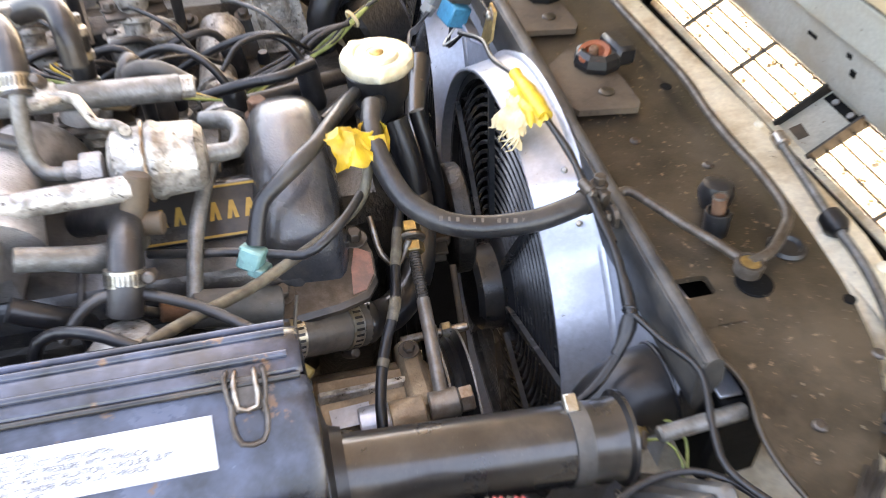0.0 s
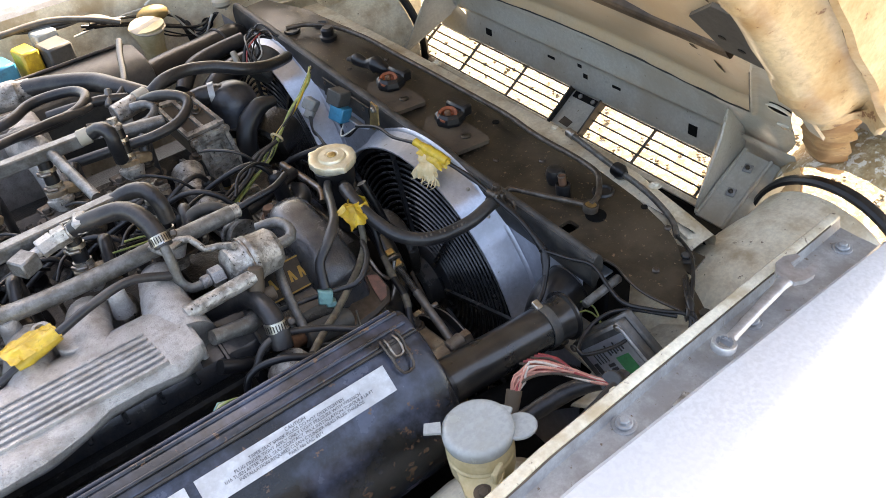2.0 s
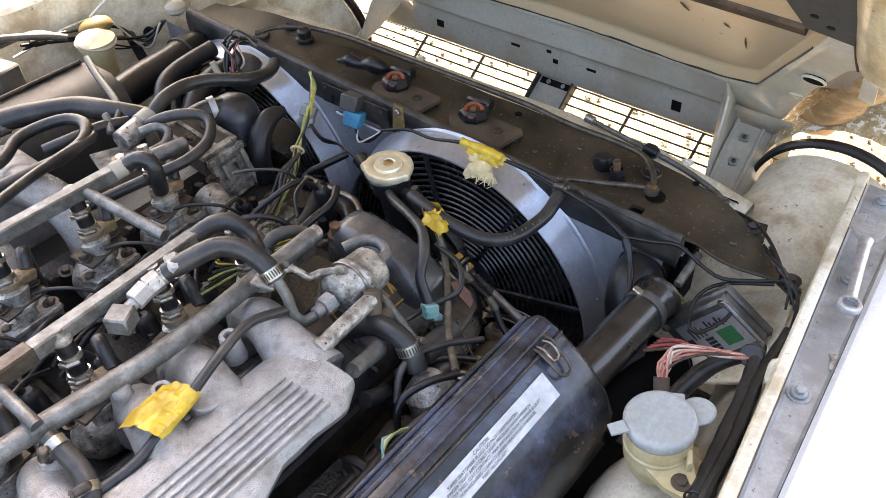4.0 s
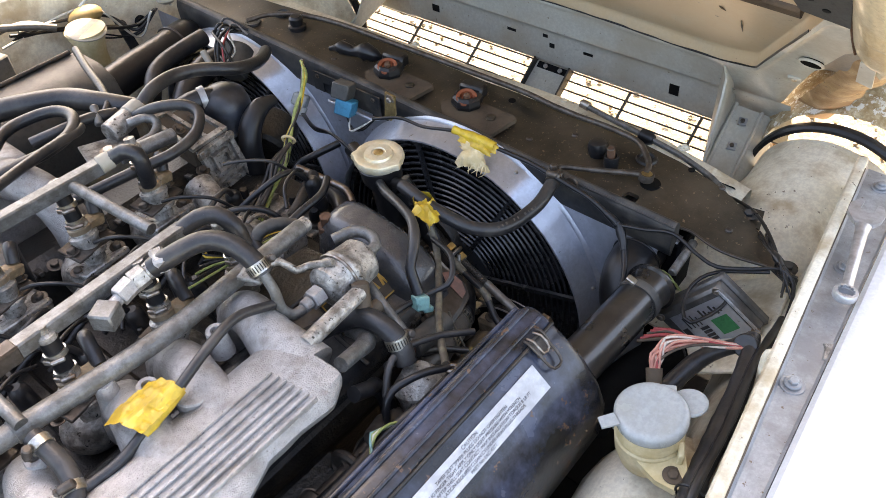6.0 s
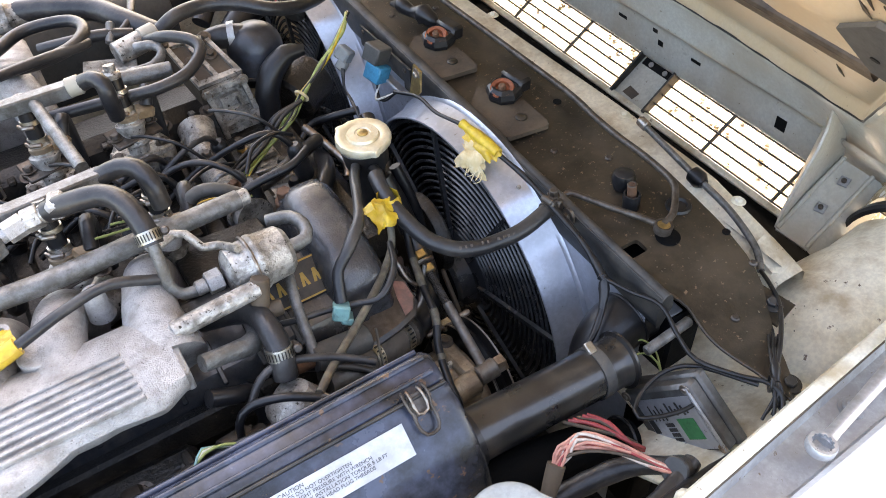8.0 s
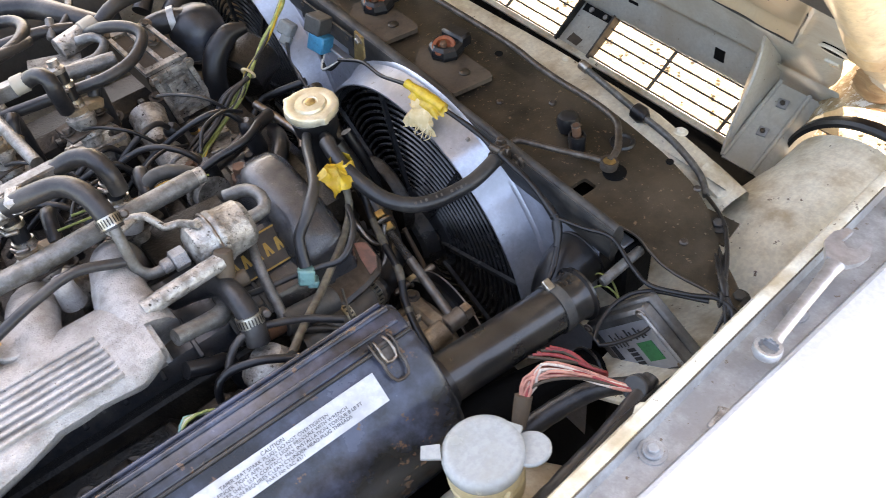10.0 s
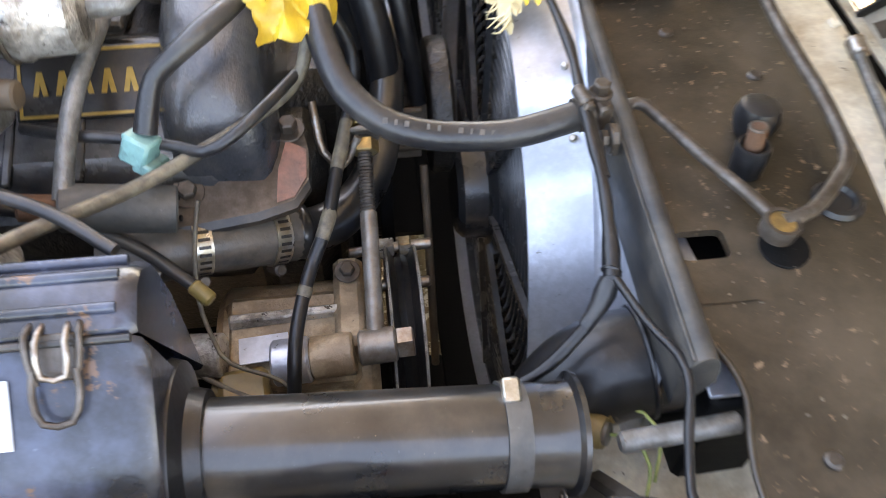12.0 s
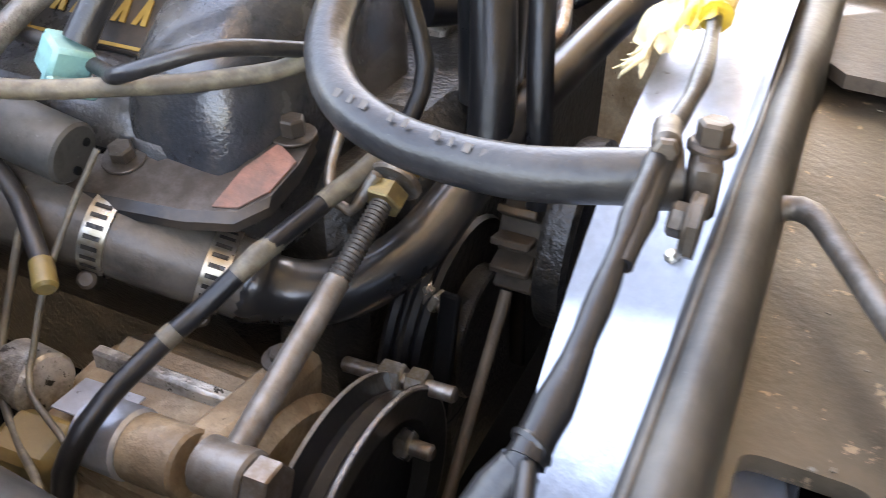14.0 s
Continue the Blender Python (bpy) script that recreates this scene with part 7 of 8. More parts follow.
pipe = thing("intake_pipe", "glossy black round intake pipe with a steel band near its end", "intake pipe", (0.13, 0.30, 0.74))
part("pipe", Geo().lathe(PA, pd, [(0, 0.0285), (0.192, 0.0285), (0.197, 0.0285), (0.2035, 0.030), (0.2055, 0.034), (0.2085, 0.034), (0.2085, 0.026), (0.10, 0.025)], 40), "pipepaint", pipe)
bd = part("band", Geo().lathe(PA + pd * 0.166, pd, [(0, 0.0287), (0, 0.0302), (0.013, 0.0302), (0.013, 0.0287)], 40), "greyplastic", pipe, "dull grey band")
part("band_screw", Geo().box(PA + pd * 0.1725 + Vector((0, 0.012, 0.0300)), (0.010, 0.014, 0.006), (20, 0, 0), 0.0015), "zinc", bd)
elb = thing("lower_duct", "black flexible duct under the intake pipe", "air duct", (0.1, 0.25, 0.68))
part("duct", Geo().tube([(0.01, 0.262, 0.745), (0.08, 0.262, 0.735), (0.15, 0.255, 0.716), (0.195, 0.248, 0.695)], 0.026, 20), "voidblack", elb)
part("rib", Geo().torus((0.19, 0.2505, 0.6985), (1, -0.13, -0.3), 0.0262, 0.0022, 30, 6), "rubber_dark", elb)
for p, q in (((0.246, 0.328, 0.742), (0.258, 0.321, 0.748)), ((0.235, 0.313, 0.744), (0.247, 0.305, 0.749))):
    b = thing("lamp_holder", "round ochre plastic lamp holder with dirty end and green wire", "lamp holder", p, group="lamp holders")
    a, c = Vector(p), Vector(q)
    part("holder", Geo().lathe(a, c - a, [(0, 0.0075), (0.003, 0.0100), (0.010, 0.0102), (0.013, 0.0092), (0.013, 0.006)], 20), "bulb", b)
    part("socket", Geo().lathe(a + (c - a) * 0.8, c - a, [(0, 0.0072), (0.003, 0.0070), (0.004, 0.004), (0.004, 0.001)], 16), "dustyhose", b, "grimy socket end")
    part("wire", Geo().tube([c, c + Vector((0.012, -0.006, 0.004)), c + Vector((0.020, -0.020, -0.004)), c + Vector((0.014, -0.040, -0.018))], 0.0012, 6), "greenwire", b)
single("steel_stub", Geo().cyl((0.240, 0.283, 0.788), (0.306, 0.286, 0.792), 0.0060, 14), "greypaint", "pale grey tube stub under the slam panel", "pipe")

# ---------------------------------------------------------------- control module, pink wires
mod = thing("control_module", "grey metal control module with printed label and green square", "control module", (0.235, 0.21, 0.70))
MM = Matrix(((0.142, -0.150, -0.978, 0.2365), (-0.616, 0.757, -0.206, 0.2002), (0.775, 0.632, 0.016, 0.7495), (0, 0, 0, 1)))


def rect(g, m, x0, y0, x1, y1, z, t=0.0006):
    g.prism([m @ Vector((x0, y0, z)), m @ Vector((x1, y0, z)), m @ Vector((x1, y1, z)), m @ Vector((x0, y1, z))], m.to_3x3() @ Vector((0, 0, t)))
    return g


def mbox(m, c, size, bevel=0.003):
    g = Geo().box((0, 0, 0), size, (0, 0, 0), bevel)
    for p in g.v:
        p.xyz = m @ (p + Vector(c))
    return g


part("case", mbox(MM, (-0.022, 0.010, -0.009), (0.107, 0.084, 0.018), 0.004), "module", mod)
part("tray", mbox(MM, (-0.022, 0.010, -0.022), (0.115, 0.090, 0.014), 0.006), "module", mod, "grey pressed tray")
part("raised_edge", mbox(MM, (0.0285, 0.010, 0.001), (0.004, 0.078, 0.003), 0.001), "gutter", mod, "bright raised edge")
ml = part("module_label", rect(Geo(), MM, -0.060, -0.026, 0.024, 0.040, 0.0004), "galv", mod, "silver printed label")
part("green_square", rect(Geo(), MM, -0.0125, -0.0133, 0.0125, 0.0133, 0.0012), "green", ml, "green printed square")
for k in range(5):
    part("print_bar", rect(Geo(), MM, -0.034, -0.022 + 0.0065 * k, -0.022, -0.0175 + 0.0065 * k, 0.0012), "ink", ml)
for k in range(6):
    part("print_bar", rect(Geo(), MM, -0.018 + 0.0055 * k, 0.018 + 0.002 * (k % 2), -0.0155 + 0.0055 * k, 0.034 - 0.004 * (k % 3), 0.0012), "ink", ml)
for k in range(4):
    part("print_bar", rect(Geo(), MM, -0.046 + 0.006 * k, 0.012, -0.0445 + 0.006 * k, 0.032 - 0.005 * (k % 2), 0.0012), "ink", ml)
part("print_bar", rect(Geo(), MM, -0.058, -0.004, -0.050, 0.016, 0.0012), "ink", ml)
for a, b in ((-0.070, 0.047), (0.026, 0.047), (0.026, -0.027), (-0.070, -0.027)):
    bolt(mod, MM @ Vector((a, b, 0.0)), MM.to_3x3() @ Vector((0, 0, 1)), 0.0035, 0.002, material="steel", name="screw")
rng = random.Random(5)
bundle = thing("pink_wires", "bundle of faded pink and red wires above the reservoir", "wiring", (0.1, 0.19, 0.80))
for k in range(13):
    o = [rng.uniform(-1, 1) for _ in range(6)]
    pts = [(0.060 + 0.003 * o[0], 0.214 + 0.004 * o[1], 0.811), (0.076 + 0.005 * o[1], 0.222 + 0.007 * o[2], 0.824 + 0.003 * o[4]), (0.096 + 0.007 * o[2], 0.214 + 0.009 * o[3], 0.836 + 0.005 * o[0]),
           (0.118 + 0.004 * o[4], 0.192 + 0.006 * o[3], 0.832 + 0.003 * o[5]), (0.136 + 0.004 * o[5], 0.165 + 0.004 * o[1], 0.827), (0.152, 0.148 + 0.003 * o[2], 0.823)]
    part("wire", Geo().tube(pts, 0.0016, 7), ("pink", "pink", "palewire", "redwire", "pink", "palewire", "pink", "bronze")[k % 8], bundle)
part("crimp", Geo().tube([(0.066, 0.218, 0.818), (0.056, 0.211, 0.806), (0.046, 0.204, 0.797)], [0.009, 0.010, 0.008], 10, wob=0.2), "bronze", bundle, "brown wrapped splice")
part("sleeve", Geo().cyl((0.158, 0.150, 0.818), (0.146, 0.150, 0.828), 0.014, 16), "rubber", bundle)
for k in range(6):
    o = [rng.uniform(-1, 1) for _ in range(3)]
    hose("wire", [(0.112 + 0.004 * k, 0.262 - 0.002 * k, 0.790 + 0.002 * k), (0.130 + 0.003 * k, 0.236 + 0.004 * o[0], 0.798), (0.150, 0.212 + 0.004 * o[1], 0.792), (0.165, 0.20, 0.775 + 0.003 * o[2])], 0.002, "brown wire beside the control module", "redwire" if k % 3 else "bronze", "wiring", 6, "brown wires")
single("black_sleeve", Geo().tube([(0.16, 0.152, 0.820), (0.13, 0.185, 0.800), (0.09, 0.20, 0.785), (0.03, 0.21, 0.77)], [0.009, 0.010, 0.011, 0.011], 16, wob=0.15), "rubber", "black rubber sleeve under the pink wires", "sleeve")

# ---------------------------------------------------------------- washer reservoir
res = thing("washer_reservoir", "milky yellowed plastic reservoir with round white lid", "reservoir", (-0.01, 0.18, 0.74))
ra = (-0.02, 0.06, 1)
part("tank", Geo().lathe((-0.012, 0.178, 0.775), ra, [(0, 0.020), (0.006, 0.030), (0.025, 0.035), (0.046, 0.0362), (0.048, 0.0345), (0.052, 0.0345), (0.054, 0.0362), (0.060, 0.0355), (0.066, 0.0345)], 36), "milkyellow", res, "yellowed cream tank")
part("foot", Geo().prism([(-0.045, 0.185, 0.808), (-0.058, 0.150, 0.810), (-0.058, 0.128, 0.812), (-0.042, 0.122, 0.814), (-0.022, 0.135, 0.815), (-0.005, 0.150, 0.814)], (0, 0, 0.008)).box((-0.022, 0.142, 0.826), (0.018, 0.006, 0.022), (0, 0, 25), 0.002), "milkyellow", res)
lid = part("lid", Geo().lathe((-0.0125, 0.182, 0.843), ra, [(0, 0.0365), (0.004, 0.0378), (0.011, 0.0378), (0.014, 0.0355), (0.0155, 0.031), (0.0145, 0.026), (0.0150, 0.010)], 44), "milk", res, "translucent white round lid")
part("tab", Geo().prism([(-0.046, 0.200, 0.857), (-0.060, 0.212, 0.856), (-0.052, 0.222, 0.856), (-0.038, 0.212, 0.857)], (0, 0, -0.003)), "milk", lid)
part("filler_flap", Geo().cyl((0.022, 0.158, 0.848), (0.022, 0.159, 0.853), 0.019, 28).box((0.020, 0.182, 0.854), (0.014, 0.018, 0.006), (0, 0, 30), 0.002), "milk", lid, "white filler flap")
bolt(res, (-0.044, 0.138, 0.820), (0, 0, 1), 0.006, 0.003, material="bronze")
bh = thing("box_bracket", "cream sheet bracket with a warning sticker on the inner wing", "bracket", (-0.16, 0.13, 0.80))
part("plate", Geo().box((-0.150, 0.135, 0.822), (0.07, 0.05, 0.004), (10, 0, 14), 0.001).box((-0.118, 0.15, 0.83), (0.035, 0.03, 0.004), (10, 20, 40), 0.001), "milk", bh)
part("sticker", Geo().box((-0.155, 0.128, 0.8262), (0.025, 0.025, 0.0008), (10, 0, 14), 0.0002), "redwire", bh, "faded red sticker")

# ---------------------------------------------------------------- spanner
sp = thing("spanner", "polished steel combination spanner lying in the wing gutter", "spanner", (0.3, 0.095, 0.85))
wa, wb = Vector((0.250, 0.087, 0.862)), Vector((0.405, 0.114, 0.846))
wd = (wb - wa).normalized()
ws = wd.cross(Vector((0, 0, 1))).normalized()
wu = ws.cross(wd)
rows = []
for t, w, hh in ((0.04, 0.0075, 0.004), (0.15, 0.0062, 0.0032), (0.5, 0.0066, 0.003), (0.85, 0.0078, 0.0034), (0.95, 0.010, 0.004)):
    c = wa.lerp(wb, t)
    rows.append([c + ws * (w * math.cos(2 * math.pi * j / 12)) + wu * (hh * math.sin(2 * math.pi * j / 12)) for j in range(12)])
part("shank", Geo().rings(rows), "chrome", sp)
c = wa + wu * 0.001
g = Geo()
loops = []
for h_, ro in ((-0.005, 0.0125), (-0.003, 0.0135), (0.003, 0.0135), (0.005, 0.0125)):
    loops.append([c + (wd * math.cos(2 * math.pi * j / 36) + ws * math.sin(2 * math.pi * j / 36)) * ro + wu * h_ for j in range(36)])
for h_, amp in ((0.005, 1), (-0.005, 1)):
    loops.append([c + (wd * math.cos(2 * math.pi * j / 36) + ws * math.sin(2 * math.pi * j / 36)) * (0.0088 + (0.0010 if j % 3 else -0.0004)) + wu * h_ for j in range(36)])
part("ring_end", Geo().rings(loops, closed=True), "chrome", sp, "twelve-point ring end")
jaw = [(1.35 * a, 1.35 * b) for a, b in [(0.0, 0.008), (0.010, 0.014), (0.022, 0.0165), (0.036, 0.013), (0.037, 0.008), (0.022, 0.0062), (0.019, 0.0), (0.024, -0.0065), (0.040, -0.004), (0.041, -0.009), (0.030, -0.0155), (0.016, -0.0165), (0.006, -0.012), (0.0, -0.008)]]
jb = wb - wd * 0.008
part("open_end", Geo().prism([jb + wd * a + ws * b - wu * 0.003 for a, b in jaw], wu * 0.006), "chrome", sp, "open jaw end")

# ---------------------------------------------------------------- far side of the bay
far_bowl = thing("headlamp_bowl", "dusty cream headlamp bowl on the far side", "headlamp bowl", (0.6, 1.43, 0.45))
g = Geo().lathe((0.47, 1.43, 0.605), (1, 0.05, 0.07), [(-0.085, 0.02), (-0.08, 0.06), (-0.06, 0.098), (-0.02, 0.122), (0.02, 0.130), (0.08, 0.130), (0.14, 0.133), (0.20, 0.132), (0.225, 0.134), (0.225, 0.128)], 48)
for p in g.v:
    p += Vector((0, 0.004 * noise.noise(p * 11 + Vector((9, 0, 0))), 0.009 * noise.noise(p * 13)))
part("bowl", g, "cream", far_bowl)
part("sealing_ring", Geo().torus((0.705, 1.442, 0.621), (1, 0.05, 0.07), 0.140, 0.010, 48, 8), "rubber_dark", far_bowl, "black rubber sealing ring")
far_gusset = thing("front_gusset_panel", "cream gusset panel joining far wing and slam panel", "body panel", (0.5, 1.40, 0.6))
part("panel", Geo().prism([(0.33, 1.36, 0.832), (0.46, 1.345, 0.822), (0.52, 1.36, 0.74), (0.52, 1.40, 0.60), (0.33, 1.43, 0.60)], (0.004, 0.006, 0)), "cream", far_gusset)
for x, z in ((0.40, 0.79), (0.46, 0.72)):
    part("hole", Geo().cyl((x, 1.352, z), (x, 1.39, z), 0.008, 14), "core", far_gusset)
far_wing = thing("far_wing", "cream inner wing and white outer wing on the far side", "car wing", (0.0, 1.6, 0.1))
FX = [-1.1 + 0.1 * i for i in range(20)]
part("inner_panel", Geo().grid([[(x, 1.47 - 0.05 * x + 0.006 * noise.noise(Vector((x * 5, z * 7, 2))), z) for z in (0.10, 0.35, 0.6, 0.70, 0.80, 0.88, 0.93)] for x in FX]), "cream", far_wing, "sunlit cream inner panel")
part("gutter", Geo().grid([[(x, 1.47 - 0.05 * x, 0.93), (x, 1.478 - 0.05 * x, 0.938), (x, 1.486 - 0.05 * x, 0.925), (x, 1.51 - 0.05 * x, 0.925), (x, 1.52 - 0.05 * x, 0.935)] for x in FX]), "gutter", far_wing)
part("outer_skin", Geo().grid([[(x, 1.52 - 0.05 * x, 0.935), (x, 1.60 - 0.07 * x, 0.938), (x, 1.72 - 0.1 * x, 0.93), (x, 1.80 - 0.1 * x, 0.80), (x, 1.82 - 0.1 * x, 0.45), (x, 1.80 - 0.1 * x, 0.24)] for x in FX]), "white", far_wing)
for x in (-0.35, -0.05, 0.25):
    part("hole", Geo().cyl((x, 1.455 - 0.05 * x, 0.80), (x, 1.466 - 0.05 * x, 0.80), 0.012, 16), "core", far_wing)
ff = thing("air_filter", "matt black air filter housing on the far side, dusty", "air filter", (-0.2, 1.27, 0.75))
rows = []
for x, k in ((-0.60, 1.0), (0.035, 1.0), (0.046, 0.95), (0.050, 0.85)):
    rows.append([(x, 1.275 + (y - 1.275) * k, 0.80 + (z - 0.80) * k) for y, z in ((1.190, 0.74), (1.192, 0.83), (1.205, 0.862), (1.235, 0.878), (1.30, 0.880), (1.335, 0.865), (1.35, 0.83), (1.35, 0.74))])
g = Geo().grid(rows)
g.add(rows[-1], [tuple(range(8))])
part("housing", g, "greyplastic", ff)
part("seam", Geo().tube([(-0.60, 1.30, 0.884), (0.03, 1.30, 0.884)], 0.004, 6, smooth=False), "blackpaint", ff)
fp = thing("intake_pipe", "black intake pipe on the far side", "intake pipe", (0.14, 1.26, 0.80))
part("pipe", Geo().tube([(0.04, 1.232, 0.832), (0.10, 1.246, 0.832), (0.17, 1.262, 0.828), (0.235, 1.285, 0.822), (0.262, 1.32, 0.80)], [0.030, 0.030, 0.030, 0.031, 0.031], 24), "rubber_dark", fp)
part("band", Geo().torus((0.205, 1.274, 0.826), (1, 0.3, 0), 0.031, 0.003, 30, 6), "blackpaint", fp)
fun = thing("header_tank_cap", "round white cap on a grey neck, far side", "tank cap", (0.10, 1.37, 0.80))
part("cap", Geo().lathe((0.104, 1.374, 0.866), (0.06, -0.22, 1), [(0, 0.028), (0.0015, 0.0345), (0.004, 0.0355), (0.0055, 0.033), (0.0045, 0.018), (0.005, 0.004)], 32), "capplastic", fun)
part("neck", Geo().lathe((0.106, 1.378, 0.79), (-0.03, 0, 1), [(0, 0.022), (0.03, 0.023), (0.055, 0.028), (0.075, 0.035), (0.080, 0.036)], 26), "milkyellow", fun, "yellowed conical neck")
fb = thing("relay_box", "black and yellow relay boxes on the far inner wing", "relay box", (-0.11, 1.39, 0.82))
part("black_box", Geo().box((-0.075, 1.375, 0.870), (0.05, 0.055, 0.06), (0, 0, 12), 0.004), "greyplastic", fb)
part("yellow_box", Geo().box((-0.125, 1.39, 0.868), (0.035, 0.05, 0.065), (0, 0, 12), 0.004), "yellow", fb, "yellow plastic cover")
part("white_box", Geo().box((-0.078, 1.42, 0.892), (0.045, 0.035, 0.04), (0, 0, 12), 0.004), "milk", fb, "white plastic cover")
part("blue_box", Geo().box((-0.175, 1.385, 0.862), (0.04, 0.05, 0.06), (0, 0, 12), 0.004), "blue", fb, "blue plastic cover")
for k in range(3):
    hose("far_cable", [(-0.16, 1.44 + 0.012 * k, 0.918), (-0.06, 1.43, 0.920 - 0.008 * k), (0.02, 1.40 + 0.01 * k, 0.905), (0.06, 1.385, 0.89)], 0.0065 - 0.001 * k, "thick cable on the far inner wing", ("dustyhose", "rubber", "dustyhose")[k], "cable", 10, "far cables")
hose("far_cable", [(0.12, 1.40, 0.90), (0.16, 1.385, 0.925), (0.20, 1.36, 0.93), (0.25, 1.345, 0.90), (0.262, 1.34, 0.86)], 0.0025, "thin white wire looped at the far corner", "white_wire", "wiring", 6)
single("far_sealer", Geo().blob((0.255, 1.335, 0.882), (0.022, 0.02, 0.014), 10), "capplastic", "lump of pale sealant at the rail end", "sealant")
h = hose("corrugated_hose", [(-0.26, 1.20, 0.915), (-0.165, 1.172, 0.918), (-0.121, 1.149, 0.918), (-0.076, 1.118, 0.915), (-0.052, 1.075, 0.912), (-0.020, 1.030, 0.900)], 0.0165, "thick black rubber breather hose on the far bank", "rubber", seg=18)
part("sleeve", Geo().lathe((-0.26, 1.19, 0.915), (1, -0.15, 0), [(0, 0.024), (0.075, 0.024), (0.080, 0.020), (0.10, 0.019)], 24), "alu_dirty", h, "dull ribbed sleeve")
pl2 = thing("inlet_manifold", "cast aluminium inlet plenum of the far bank", "inlet manifold", (-0.35, 1.09, 0.80))
rows = []
for x, k in ((-0.70, 1.0), (-0.20, 1.0), (-0.186, 0.94), (-0.180, 0.8)):
    rows.append([(x, 1.085 + (y - 1.085) * k, 0.86 + (z - 0.86) * k) for y, z in ((1.035, 0.80), (1.030, 0.86), (1.042, 0.900), (1.06, 0.910), (1.13, 0.910), (1.15, 0.895), (1.155, 0.80))])
g = Geo().grid(rows)
g.add(rows[-1], [tuple(range(7))])
part("plenum", g, "alu", pl2)
for x in (-0.22, -0.33, -0.44, -0.55):
    part("runner", Geo().tube([(x, 1.06, 0.885), (x, 1.02, 0.900), (x + 0.01, 0.975, 0.895), (x + 0.015, 0.94, 0.86), (x + 0.015, 0.92, 0.81)], [0.030, 0.027, 0.026, 0.027, 0.030], 18), "alu", pl2)
for k in range(5):
    part("rib", Geo().box((-0.45, 1.072 + 0.012 * k, 0.911), (0.46, 0.005, 0.005), (0, 0, 0), 0.0015), "alu", pl2)
hose("vacuum_hose", [(-0.30, 1.055, 0.930), (-0.23, 1.056, 0.930), (-0.188, 1.085, 0.931), (-0.153, 1.090, 0.931), (-0.117, 1.075, 0.932), (-0.108, 1.041, 0.933), (-0.131, 1.006, 0.933), (-0.173, 0.990, 0.934), (-0.217, 0.993, 0.934), (-0.30, 1.00, 0.935)], 0.0085, "black rubber vacuum hose doubling back over the far bank", seg=12)
hose("vacuum_hose", [(-0.30, 0.918, 0.965), (-0.233, 0.958, 0.950), (-0.170, 0.985, 0.940), (-0.125, 1.004, 0.930), (-0.112, 1.018, 0.925)], 0.0070, "black rubber vacuum hose over the far bank", seg=10)
hose("vacuum_hose", [(-0.17, 1.052, 0.918), (-0.139, 1.040, 0.922), (-0.09, 1.035, 0.92), (-0.05, 1.03, 0.91)], 0.0085, "grey-black hose over the far bank", seg=10)
hose("vacuum_hose", [(-0.046, 1.005, 0.908), (-0.022, 0.965, 0.928), (0.003, 0.935, 0.930), (0.008, 0.910, 0.925), (-0.020, 0.882, 0.918), (-0.062, 0.873, 0.915), (-0.11, 0.884, 0.912), (-0.20, 0.91, 0.905)], 0.0080, "black rubber hose in a wide loop by the thermostat", seg=12)
single("water_tube", Geo().cyl((-0.115, 0.925, 0.915), (-0.034, 0.917, 0.908), 0.0105, 18), "greypaint", "short thick grey tube by the junction valve", "pipe")
jv = thing("junction_valve", "pale plastic and brass vacuum junction valve", "valve", (-0.05, 1.01, 0.88))
part("body", Geo().cyl((-0.085, 1.00, 0.905), (-0.045, 1.008, 0.908), 0.016, 20), "alu_dirty", jv)
part("cap", Geo().cyl((-0.045, 1.008, 0.908), (-0.022, 1.012, 0.910), 0.017, 22), "capplastic", jv, "pale plastic cap")
part("elbow", Geo().tube([(-0.060, 0.985, 0.915), (-0.040, 0.972, 0.918), (-0.032, 0.958, 0.912), (-0.05, 0.945, 0.905), (-0.085, 0.945, 0.905)], 0.0065, 12), "greypaint", jv)
part("spigot", Geo().cyl((-0.085, 1.02, 0.912), (-0.072, 1.045, 0.928), 0.006, 12), "greypaint", jv)
part("plate", Geo().box((-0.10, 0.985, 0.895), (0.07, 0.05, 0.004), (0, 6, -15), 0.001), "alu_dirty", jv)
bolt(jv, (-0.105, 0.975, 0.897), (0, 0, 1), 0.008, 0.005)
hose("heater_hose", [(-0.02, 1.02, 0.905), (0.012, 1.026, 0.918), (0.055, 1.034, 0.916), (0.098, 1.020, 0.911), (0.140, 0.995, 0.900), (0.185, 1.005, 0.884), (0.225, 1.035, 0.868), (0.251, 1.062, 0.856)], 0.0105, "black rubber hose running to the far end of the rail", seg=14)
hose("vacuum_hose", [(0.010, 1.225, 0.922), (-0.010, 1.165, 0.920), (-0.030, 1.095, 0.918), (-0.046, 1.055, 0.917), (-0.066, 1.037, 0.913)], [0.006, 0.006, 0.006, 0.0055, 0.005], "thin black hose dropping from the far filter", seg=10)
hose("radiator_hose", [(0.075, 1.16, 0.82), (0.105, 1.185, 0.840), (0.140, 1.200, 0.845), (0.190, 1.205, 0.848), (0.230, 1.205, 0.85)], 0.015, "black rubber hose near the far intake pipe", seg=16)
hose("radiator_hose", [(0.10, 1.12, 0.80), (0.14, 1.14, 0.82), (0.19, 1.15, 0.83), (0.24, 1.15, 0.83)], 0.022, "thick black rubber hose near the far fan", "rubber_dark", seg=18)
rng = random.Random(21)
